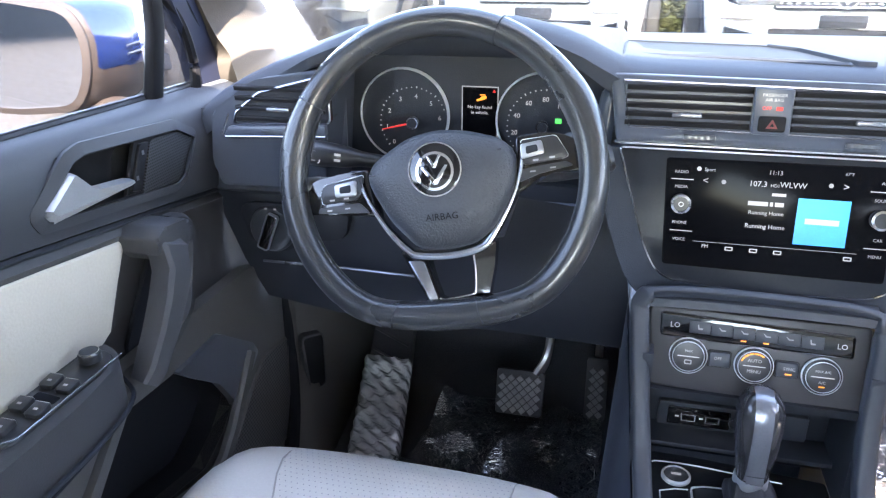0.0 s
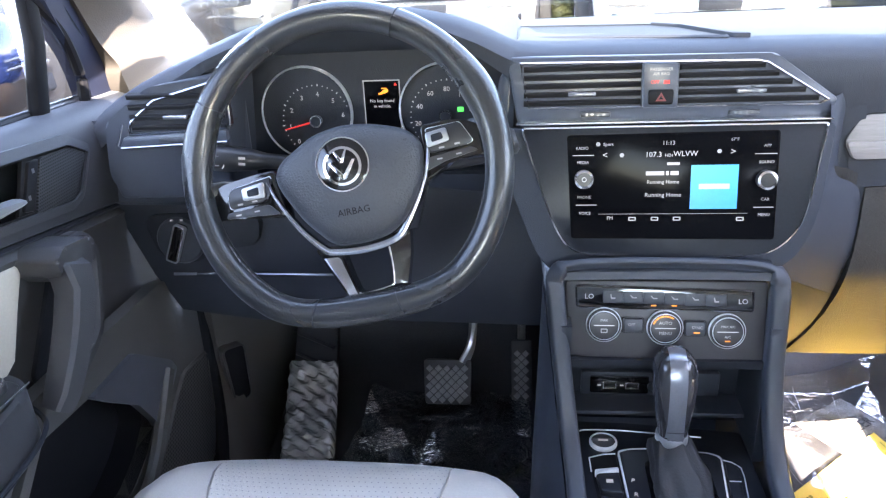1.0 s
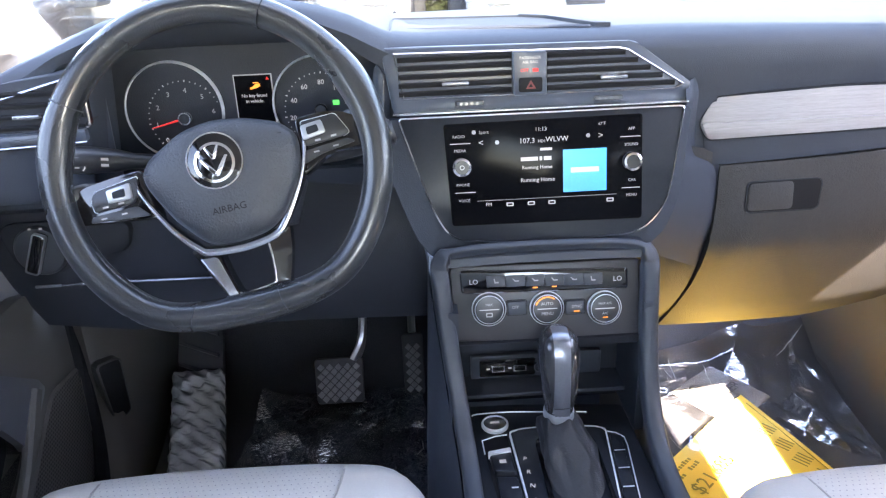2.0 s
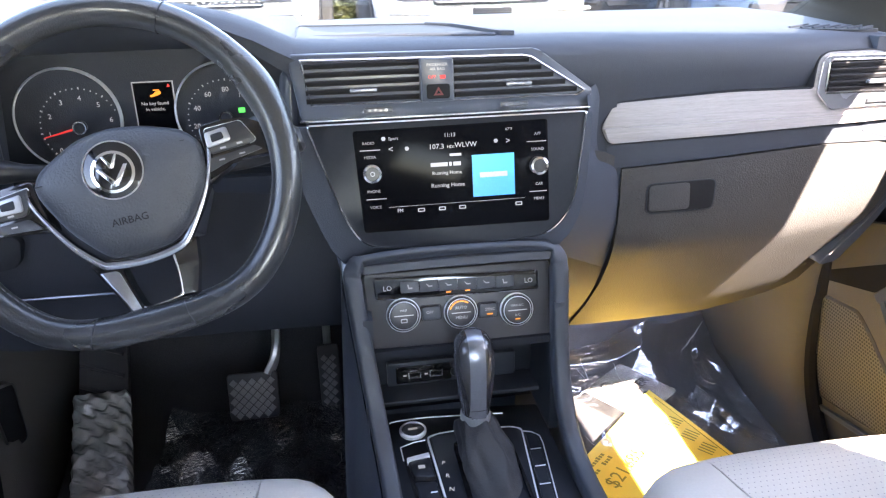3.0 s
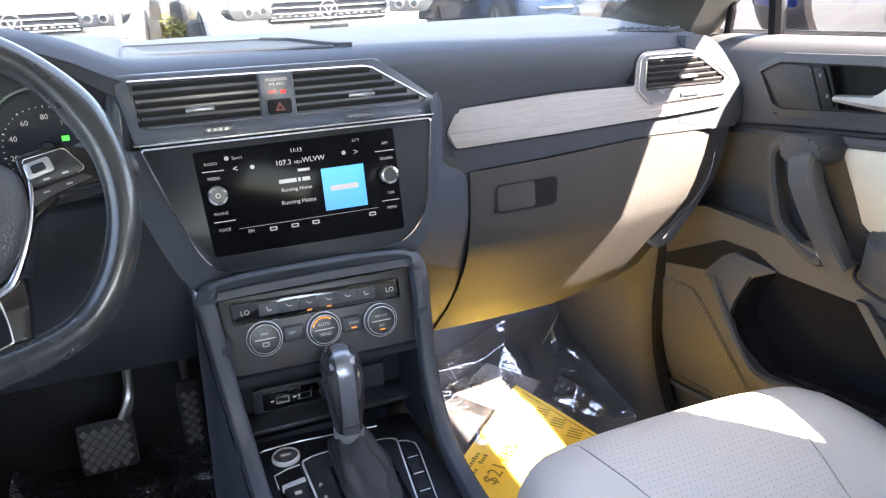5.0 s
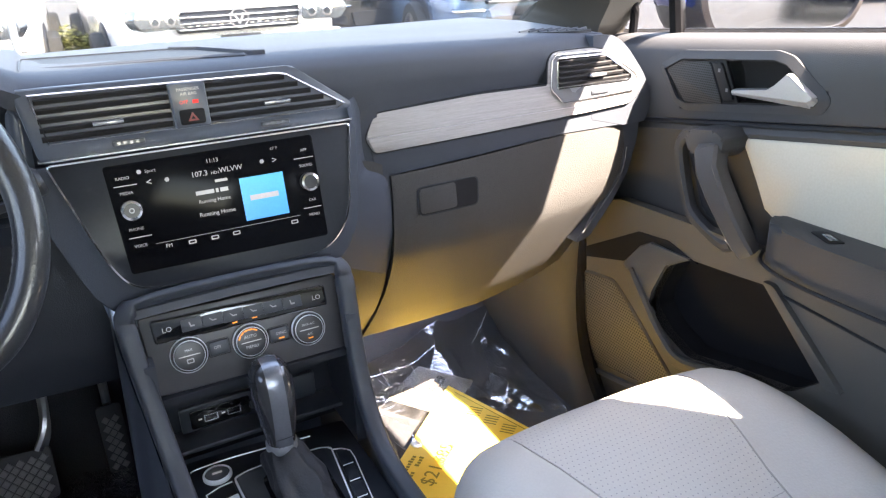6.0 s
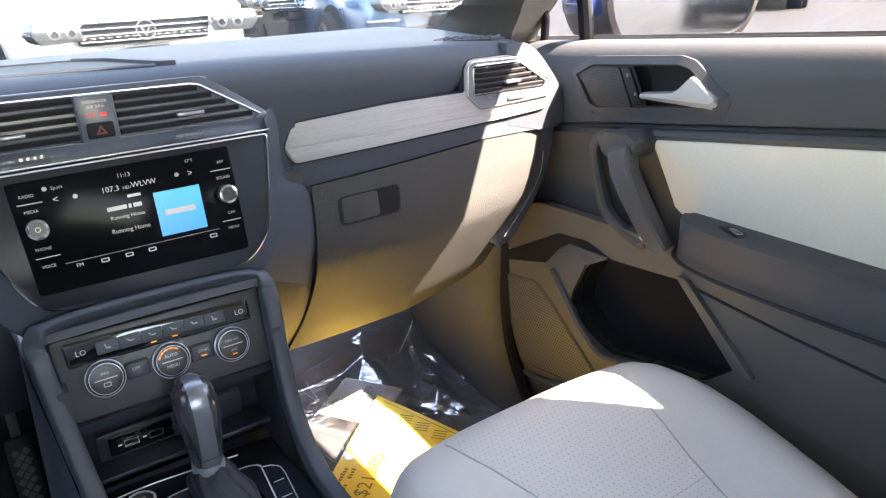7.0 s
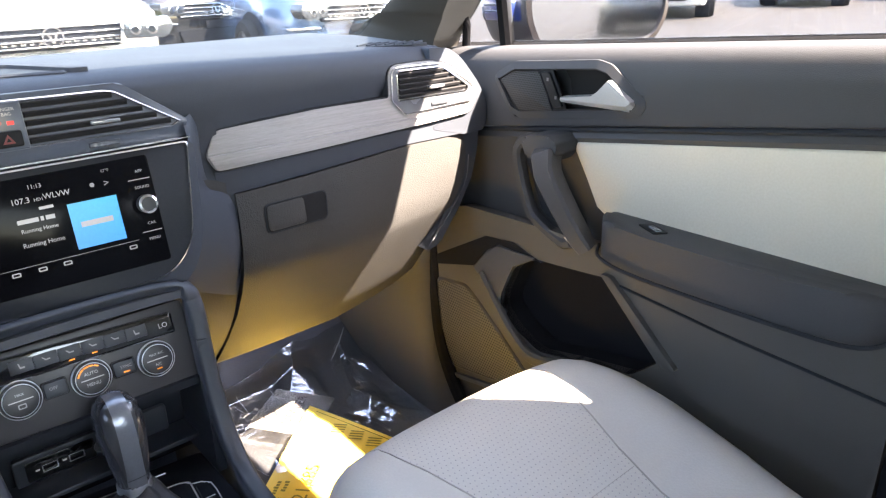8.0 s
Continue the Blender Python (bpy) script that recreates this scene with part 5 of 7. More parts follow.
for k, s in enumerate("PRND"):
    words(s, GP @ Matrix.Translation((-0.037 + 0.001 * k, -0.108 - 0.0235 * k, 0.0038)) @ Matrix.Rotation(radians(-12), 4, "Z"), 0.0088, LIT, con)
well = fillet([(-0.085, -0.066), (-0.068, -0.060), (-0.0525, -0.058), (-0.049, -0.16), (-0.046, -0.22), (-0.074, -0.22), (-0.083, -0.105)], 0.003)
part("brake_recess", slab(GP, well, -0.002, 0.0008), VOID, con, "black well of the parking brake switch")
part("well_edge", tube([(-0.0845, -0.092, 0.6812), (-0.0855, -0.0665, 0.6812), (-0.068, -0.0595, 0.6812), (-0.0525, -0.0575, 0.6812)], 0.0009, 6), DIALRING, con)
BS = GP @ Matrix.Translation((0, 0, -0.003)) @ Matrix.Rotation(radians(-3), 4, "X")
part("brake_switch", slab(BS, fillet([(-0.0805, -0.098), (-0.0525, -0.092), (-0.0505, -0.134), (-0.0765, -0.131)], 0.003), -0.006, 0.004, 0.002), BEZEL, con, "parking brake switch")
part("switch_lip", slab(BS, fillet([(-0.0815, -0.1055), (-0.081, -0.096), (-0.0525, -0.090), (-0.0520, -0.0975), (-0.077, -0.1010)], 0.002), 0.001, 0.0062, 0.001), DIALRING, con, "silver lip of the brake switch")
part("hold_switch", slab(GP, fillet([(-0.0765, -0.135), (-0.0505, -0.138), (-0.0480, -0.178), (-0.0735, -0.176)], 0.003), -0.002, 0.004, 0.002), BEZEL, con, "auto hold switch")
bar(BS, -0.069, -0.061, -0.118, -0.112, DIMLIT, con, "brake_mark", 0.0046)
bar(GP, -0.060, -0.052, -0.1575, -0.1555, DIALRING, con, "switch_line", 0.0042)
part("switch_border", tube([(0.077, -0.0625, 0.6808), (0.087, -0.066, 0.6808), (0.0955, -0.0755, 0.6808), (0.0955, -0.091, 0.6808), (0.0825, -0.193, 0.6808), (0.072, -0.30, 0.6808)], 0.0008, 6), DIALRING, con, "fine bright line round the blank switches")
for k in range(4):
    x, y0, y1 = 0.0745 - 0.0035 * k, -0.0705 - 0.0315 * k, -0.1005 - 0.0315 * k
    part("blank_switch", slab(GP, fillet([(x + 0.0035, y0), (x + 0.0175, y0 - 0.003), (x + 0.0145, y1 - 0.003), (x + 0.0005, y1)], 0.0015), -0.002, 0.003, 0.0012), BEZEL, con)
    bar(GP, x + 0.001, x + 0.0145, y1 - 0.0032, y1 - 0.0016, DIALRING, con, "switch_line", 0.0034)

# ---- gear selector ----
gs = root("gear_selector", (0.005, -0.11, 0.68), "silver and black gear selector with black leather gaiter", "gear lever")
axis = Vector((0, 0.05, 1)).normalized()
base = Vector((0.009, -0.080, 0.728))
prof = [(0.0, 0.0165, 0.0170), (0.012, 0.0175, 0.0180), (0.030, 0.0205, 0.0205), (0.055, 0.0240, 0.0235), (0.074, 0.0255, 0.0255), (0.088, 0.0252, 0.0255), (0.097, 0.0232, 0.0240), (0.104, 0.0192, 0.0205), (0.1085, 0.0140, 0.0155), (0.1108, 0.0080, 0.0090), (0.1115, 0.002, 0.002)]
rows = []
for h_, rx, ry in prof:
    c = base + axis * h_ + Vector((0, 0.012 * (h_ / 0.11) ** 2, 0))
    rows.append([c + Vector((rx * math.copysign(abs(math.cos(t)) ** 0.85, math.cos(t)), ry * math.copysign(abs(math.sin(t)) ** 0.85, math.sin(t)), 0)) for t in [2 * math.pi * j / 28 for j in range(28)]])
part("knob", loft(rows, True, True), KNOBG, gs, "gloss black knob")
crown = [(r, k) for k, r, _ in reversed(prof) if k >= 0.074]


def crown_height(r):
    for (r0, k0), (r1, k1) in zip(crown, crown[1:]):
        if r0 <= r <= r1:
            return k0 + (k1 - k0) * (r - r0) / max(r1 - r0, 1e-6)
    return 0.088 if r > 0.02 else 0.1115


face = []
for h_, rx, ry in [p for p in prof if p[0] < 0.09]:
    c = base + axis * h_ + Vector((0, 0.012 * (h_ / 0.11) ** 2, 0))
    hw = 0.0098 if h_ > 0.02 else 0.0098 + 0.006 * (1 - h_ / 0.02) ** 2
    face.append([c + Vector((hw * s, -ry * max(0.05, 1 - abs(hw * s / rx) ** 2.35) ** (1 / 2.35) - 0.0011, 0)) for s in (-1, -0.6, -0.2, 0.2, 0.6, 1)])
for y in (-0.0215, -0.019, -0.016, -0.012, -0.007, -0.001, 0.006, 0.012, 0.016):
    row = []
    for s in (-1, -0.6, -0.2, 0.2, 0.6, 1):
        x = 0.0098 * s
        k = crown_height(math.hypot(x, y) * 0.985)
        row.append(base + axis * (k + 0.0020) + Vector((x, y - 0.0020 + 0.012 * (k / 0.11) ** 2, 0)))
    face.append(row)
part("knob_inlay", loft(face), SATIN, gs, "brushed silver stripe down the knob")
part("inlay_line", tube([base + axis * 0.020 + Vector((x, -0.0205 + 8 * x * x, 0)) for x in (-0.010, -0.005, 0, 0.005, 0.010)], 0.0006, 4), DARK, gs)
part("collar", lathe(plane(base + Vector((0, 0, -0.006)), (0, 1, 0)), [(0.0175, 0), (0.0190, 0.003), (0.0188, 0.012), (0.0182, 0.0140), (0.012, 0.0145)], 28), KNOBS, gs, "silver collar")
gait = []
for k in range(13):
    t = k / 12
    c = Vector((0.009 + 0.010 * t, -0.080 - 0.040 * t, 0.728 - 0.046 * t ** 0.9))
    row = []
    for j in range(40):
        a = 2 * math.pi * j / 40
        fold_ = 1 + 0.15 * math.sin(5 * a + 3 * t) * math.sin(math.pi * min(1, t * 1.1)) + 0.09 * math.sin(9 * a - 7 * t) * t * (1 - t) * 3
        bulge = 0.3 * math.sin(math.pi * t ** 0.7)
        rx, ry = (0.016 + 0.019 * t ** 0.7) * (1 + 0.20 * bulge), (0.016 + 0.055 * t ** 0.9) * (1 + 0.15 * bulge)
        row.append(c + Vector((rx * fold_ * math.copysign(abs(math.cos(a)) ** 0.75, math.cos(a)), ry * fold_ * math.copysign(abs(math.sin(a)) ** 0.75, math.sin(a)), 0.004 * math.sin(4 * a + 9 * t) * (1 - t))))
    gait.append(row)
part("gaiter", loft(gait, True, True), GAITER, gs, "folded black leather gaiter", 80)
part("gaiter_frame", ring(GP @ Matrix.Translation((0.018, -0.12, 0)), fillet(rect(-0.038, 0.038, -0.095, 0.050), 0.016), fillet(rect(-0.033, 0.033, -0.088, 0.044), 0.014), 0.002, 0.0085, 0.003), PIANO, gs)

# ---- pedals, footrest ----
def pedal(at, w, h_, lab, arm):
    r = root("foot_pedal", at, lab, "pedal", "foot pedals")
    M_ = plane(at, (0, 0.55, 1))
    out = fillet([(-w * 0.46, -h_ / 2), (w * 0.5, -h_ / 2), (w / 2, h_ / 2), (-w / 2, h_ / 2)], 0.008)
    p = part("pad", slab(M_, out, -0.012, 0.0, 0.003), RUBBER, r, "ribbed black rubber pad")
    d = 0.0165
    for i in range(-4, 5):
        for j in range(-5, 6):
            cx, cy = (i + 0.5 * (j % 2)) * d, (j * 0.5 - 0.5) * d
            if abs(cx) < w / 2 - 0.008 and -h_ / 2 + 0.008 < cy < h_ / 2 - 0.016:
                part("stud", slab(M_ @ Matrix.Translation((cx, cy, 0)) @ Matrix.Rotation(radians(45), 4, "Z"), rect(-0.0051, 0.0051, -0.0051, 0.0051), -0.001, 0.0028, 0.0008, 1), PEDAL, p)
    part("arm", tube(smooth_path(arm), 0.008, 8, flat=1.4), LEVER, r, "bright steel pedal arm")
    return r


pedal((-0.314, 0.33, 0.517), 0.090, 0.084, "ribbed black brake pedal on steel arm", [(-0.285, 0.352, 0.545), (-0.270, 0.37, 0.575), (-0.265, 0.40, 0.64), (-0.265, 0.47, 0.80)])
pedal((-0.176, 0.41, 0.492), 0.042, 0.12, "narrow ribbed accelerator pedal", [(-0.176, 0.45, 0.54), (-0.176, 0.50, 0.60), (-0.176, 0.56, 0.70)])
fr = root("footrest", (-0.58, 0.25, 0.42), "black footrest half wrapped in crinkled silver foil", "footrest")
rows = []
for k in range(9):
    t = k / 8
    y, z, xc, w = 0.17 + 0.30 * t, 0.428 + 0.16 * t ** 1.3, -0.552 - 0.040 * t, 0.046 - 0.002 * t
    rows.append([Vector((xc - w, y, z - 0.02)), Vector((xc - w * 0.95, y, z)), Vector((xc, y, z + 0.004)), Vector((xc + w * 0.95, y, z)), Vector((xc + w, y, z - 0.02))])
part("tread", thick(loft(rows), 0.01), RUBBER, fr, "black ribbed tread")
for k in range(8):
    t = (k + 0.5) / 8
    y, z, xc, w = 0.17 + 0.30 * t, 0.433 + 0.16 * t ** 1.3, -0.552 - 0.040 * t, 0.040
    part("tread_rib", tube([(xc - w, y + 0.012, z + 0.006), (xc + w, y - 0.022, z - 0.006)], 0.004, 6), RUBBER, fr)
foil_rows = []
for k in range(110):
    t = k / 109 * 0.66
    row = []
    for j in range(30):
        s = -1.05 + 2.1 * j / 29
        y, z, xc, w = 0.163 + 0.30 * t, 0.443 + 0.16 * t ** 1.3, -0.552 - 0.040 * t, 0.047
        q = Vector((s * 1.2 + 2.2 * t, t * 9 + s * 1.4, 0.3))
        u = t * 13 + s * 1.5
        rib = abs(2 * (u - math.floor(u)) - 1)
        v = t * 31 - s * 3.2 + 0.8 * noise.noise(q)
        crinkle = 0.0075 * max(0, rib - 0.25) + 0.0022 * abs(2 * (v - math.floor(v)) - 1) * max(0, 0.5 + noise.noise(Vector((s * 2, t * 9, 4.2)))) + 0.003 * noise.noise(Vector((s * 3, t * 18, 1.7)))
        row.append(Vector((xc + w * s, y - 0.6 * crinkle, z + crinkle - 0.014 * max(0, abs(s) - 0.92) / 0.13)))
    foil_rows.append(row)
part("foil_wrap", loft(foil_rows), FOIL, fr, "crinkled silver foil wrap", 60)

# ---- what lies on the floor ----
def floor_z(y):
    return 0.42 if y < 0.30 else (0.42 + (y - 0.30) * 0.167 if y < 0.42 else 0.44 + (y - 0.42) * 0.9)


def folds(seed, n=9):
    """Random straight folds: a height that is made of tilted flat facets with sharp creases."""
    rnd = random.Random(int(seed * 10))
    lines = [(rnd.uniform(0, math.pi), rnd.uniform(3, 11), rnd.random(), rnd.uniform(0.07, 0.24)) for _ in range(n)]

    def height(x, y):
        q = Vector((x * 4, y * 4, seed))
        x, y = x + 0.03 * noise.noise(q), y + 0.03 * noise.noise(q + Vector((7, 3, 1)))
        h_ = 0.0
        for a, f, ph, sl in lines:
            u = (x * math.cos(a) + y * math.sin(a)) * f + ph
            keep = max(0.0, min(1.0, 0.5 + 1.6 * noise.noise(Vector((x * 3 + ph * 9, y * 3, seed + f)))))
            h_ += keep * sl / (4 * f) * (4 * abs(u - math.floor(u + 0.5)) - 1)
        return h_
    return height


def sheet(left, right, y0, y1, nx, ny, height, seed, slant=0.0, crease=1.3):
    """A crumpled film between two side lines, with long sharp folds."""
    rows, fold_h = [], folds(seed)
    for j in range(ny + 1):
        row = []
        for i in range(nx + 1):
            y = y0 + (y1 - y0 - slant * (1 - i / nx)) * j / ny
            x = left(y) + (right(y) - left(y)) * i / nx
            soft = noise.noise(Vector((x * 5, y * 5, seed))) * 0.5 + 0.5
            wav = 0.004 * noise.noise(Vector((x * 20, seed, y * 6)))
            row.append(Vector((x + 0.004 * noise.noise(Vector((y * 20, seed, x * 6))), y + wav, floor_z(y) + 0.006 + height * 0.6 * soft + max(-0.004, crease * fold_h(x, y)))))
        rows.append(row)
    return loft(rows)


def film(left, right, y0, y1, nx, ny, height, seed, at, lab, glint_count, slant=0.0, crease=1.3, mat=FILM):
    r = root("floor_film", at, lab, "plastic film", "protective films")
    part("film_sheet", sheet(left, right, y0, y1, nx, ny, height, seed, slant, crease), mat, r, "", 70)
    random.seed(int(seed * 10))
    # thin pale bars along random folds, painted in place of reflected glints
    for _ in range(glint_count):
        y, s = random.uniform(y0 + 0.05, y1 - 0.02 - slant), random.uniform(0.06, 0.94)
        a, n = random.choice((random.gauss(2.2, 0.3), random.gauss(0.5, 0.4))), random.randint(4, 10)
        pts = []
        for k in range(n):
            x = left(y) + (right(y) - left(y)) * s
            pts.append(Vector((x, y, floor_z(y) + 0.007 + height * (0.75 + 0.3 * random.random()))))
            a += random.gauss(0, 0.10)
            y, s = min(y1 - 0.005, max(y0, y + 0.013 * math.sin(a))), min(0.97, max(0.02, s + 0.030 * math.cos(a)))
        w = random.choice((0.0005, 0.0007, 0.0010))
        part("crease", tube(smooth_path(pts, 3), [w * (0.25 + 0.75 * math.sin(math.pi * (i + 0.5) / (3 * n - 2))) for i in range(3 * n - 2)], 5, flat=0.5), FOLDGLINT, r)
    return r


film(lerp([0.02, 0.46], [-0.50, -0.47]), lerp([0.02, 0.46], [-0.15, -0.16]), 0.02, 0.40, 110, 120, 0.020, 3.1, (-0.33, 0.2, 0.42), "crinkled clear protective film on the driver's carpet", 4, 0.0, 2.6, CRUMPLED)
film(lerp([-0.1, 0.20, 0.44, 0.49], [0.17, 0.215, 0.320, 0.335]), lerp([-0.1, 0.137, 0.30, 0.49], [0.56, 0.613, 0.642, 0.672]), -0.05, 0.485, 120, 140, 0.014, 7.7, (0.42, 0.25, 0.42), "crinkled clear protective film on the passenger's carpet", 12, 0.042)
DP = plane((0.405, 0.318, 0.4490), (-0.60, 0.80, 0.05), (0.80, 0.60, 0.0))
pr = root("printed_film_patch", (0.425, 0.325, 0.44), "clouded printed patch with lettering on the floor film", "film print")
part("patch", slab(DP, fillet(rect(-0.075, 0.060, -0.075, 0.055), 0.006), 0, 0.0012), PAPERW, pr)
words("DEALER", DP @ Matrix.Translation((0, -0.012, 0.0016)), 0.028, PRINT, pr)
words("PRO", DP @ Matrix.Translation((-0.012, -0.042, 0.0016)), 0.028, PRINT, pr)
part("print_ring", ring(DP @ Matrix.Translation((-0.03, 0.028, 0.0013)), circle(0, 0, 0.014, 20), circle(0, 0, 0.0115, 20), 0, 0.0004), PRINT, pr)
# yellow card: its top edge runs from the near left to the far corner
card = root("price_card", (0.40, 0.12, 0.46), "yellow printed price card lying on the passenger's floor film", "card")
CU, CV = Vector((0.757, 0.653, 0.0)), Vector((-0.653, 0.757, 0.0))
CD = plane(Vector((0.439, 0.297, 0.4525)), CV, CU)
rows = []
for j in range(15):
    rows.append([CD @ Vector((-0.42 * i / 18 - 0.160 * j / 14, -0.36 * j / 14, 0.0015 * math.sin(i * 0.5) + 0.0012 * math.sin(j * 0.5 + i * 0.2))) for i in range(19)])
part("card_sheet", thick(loft(rows), 0.0006), PAPER, card)
CT = CD @ Matrix.Translation((0, 0, 0.0042))
words("$21,685", CT @ Matrix.Translation((-0.236, -0.070, 0)), 0.036, INK, card, "price")
for y, x0, x1 in ((-0.026, -0.292, -0.222), (-0.040, -0.290, -0.262), (-0.040, -0.255, -0.225)):
    for k in range(int((x1 - x0) / 0.007)):
        bar(CT, x0 + 0.007 * k, x0 + 0.007 * k + 0.0045, y, y + 0.006 + 0.002 * (k % 3 == 0), INK, card, "print_bar")
part("print_line", tube([CT @ Vector((-0.010 - 0.450 * d, -d, -0.003)) for d in (0.02, 0.1, 0.2, 0.3)], 0.0008, 4), INK, card)
for k in range(4):
    for j in range(4):
        bar(CT, -0.062 - 0.0075 * j - 0.0171 * k, -0.060 - 0.0075 * j - 0.0171 * k, -0.094 - 0.038 * k, -0.068 - 0.038 * k, INK, card, "print_bar")


# ---- seats ----
seat_w = lerp([0, 0.25, 0.4, 0.59, 0.77, 1], [0.232, 0.230, 0.222, 0.198, 0.170, 0.150])


def seat(xc, y_front, lab):
    r = root("car_seat", (xc, y_front - 0.3, 0.42), lab, "seat", "front seats")

    def surf(s, t):
        """s across from -1 to 1, t from 0 at the front to 1 at the back."""
        w = seat_w(t)
        round_ = 0.045 * max(0, abs(s) - 0.72) ** 2 / 0.08 * (1 - t) ** 2
        x = xc + w * s
        y = y_front - 0.54 * t - round_ - 0.03 * abs(s) ** 3 * (1 - t)
        z = 0.700 + 0.022 * min(1, t * 1.6) * max(0, abs(s) - 0.55) / 0.45 - 0.055 * math.exp(-t * 34) - 0.032 * (max(0, abs(s) - 0.75) / 0.25) ** 2.5 - 0.014 * math.sin(math.pi * min(1, t)) * (1 - s * s) + 0.010 * math.sin(math.pi * min(1, t * 2.4)) - 0.03 * max(0, t - 0.1)
        return Vector((x, y, z))
    ts = [0, 0.01, 0.022, 0.04, 0.065, 0.1, 0.15, 0.2, 0.3, 0.4, 0.55, 0.7, 0.85, 1.0]

    edge = lerp([0, 0.12, 0.21, 0.47, 0.61, 1], [0.605, 0.604, 0.54, 0.39, 0.32, 0.30])

    def panel(s0, s1, n, down=False):
        rr = []
        for t in ts:
            e0, e1 = (max(-1, min(1, v / 0.605 * edge(t))) if abs(v) < 0.9 else v for v in (s0, s1))
            row = [surf(e0 + (e1 - e0) * i / n, t) for i in range(n + 1)]
            if down:
                o = 1 if s1 > 0 else -1
                e = surf(o, t)
                extra = [e + Vector((o * 0.010, 0, -0.018)), e + Vector((o * 0.012, 0, -0.06)), e + Vector((-o * 0.01, 0, -0.16))]
                row = row + extra if o > 0 else extra[::-1] + row
            rr.append(row)
        f = rr[0]
        rr = [[p + Vector((0, -0.06, -0.17)) for p in f], [p + Vector((0, -0.004, -0.08)) for p in f], [p + Vector((0, 0.012, -0.03)) for p in f]] + rr
        return loft(rr)
    part("cushion", thick(panel(-0.60, 0.60, 16), -0.02), SEATC, r, "perforated pale grey leather cushion")
    for a, b in ((-1.0, -0.605), (0.605, 1.0)):
        part("bolster", thick(panel(a, b, 8, True), -0.02), SEATS, r, "smooth pale grey leather bolster")
    for s in (-1, 1):
        part("seam", tube([surf(s * edge(t), t) + Vector((0, 0.004 * (1 - min(1, t * 12)), 0.0206)) for t in ts], 0.0011, 5), SEAM, r)
    for s in (-0.985, 0.985):
        part("piping", tube([surf(s, t) + Vector((0, 0, 0.0212)) for t in ts], 0.0013, 6), SEAM, r)
    part("cross_seam", tube([surf(s, 0.463) + Vector((0, 0, 0.0204)) for s in (-0.39, -0.26, -0.13, 0, 0.13, 0.26, 0.39)], 0.0010, 5), SEAM, r)
    back = []
    for k in range(9):
        t = k / 8
        z, y = 0.69 + 0.60 * t, y_front - 0.515 - 0.30 * t
        w = (0.235 - 0.02 * t) * (1.0 if t < 0.8 else 1.0 - 1.2 * (t - 0.8) ** 1.3)
        back.append([Vector((xc + w * s, y + 0.035 * (abs(s) ** 3) - q * 0.11, z - 0.03 * q + 0.02 * q * t)) for s, q in ((-1, 0), (-0.75, 0), (-0.6, -0.0), (0, 0.0), (0.6, 0.0), (0.75, 0), (1, 0), (0.95, 1), (0.4, 1.15), (-0.4, 1.15), (-0.95, 1))])
    part("backrest", loft(back, True, True), SEATS, r, "pale grey leather backrest")
    part("headrest", slab(plane((xc, y_front - 0.87, 1.33), (0, -0.35, 1)), fillet([(-0.13, 0.0), (0.13, 0.0), (0.115, 0.15), (-0.115, 0.15)], 0.04), -0.09, 0.0, 0.03, 3), SEATS, r, "pale grey headrest")
    part("seat_base", box(xc - 0.20, xc + 0.20, y_front - 0.52, y_front - 0.08, 0.42, 0.62, 0.02), DARK, r, "black seat base")
    return r


seat(-0.392, -0.105, "pale grey perforated leather driver's seat cushion")
seat(0.400, -0.170, "pale grey perforated leather passenger's seat cushion")


# ---- doors ----
LEDGE = material("smooth_grey_plastic", (0.060, 0.063, 0.072), 0.36, grain=0.15, var=0.08)


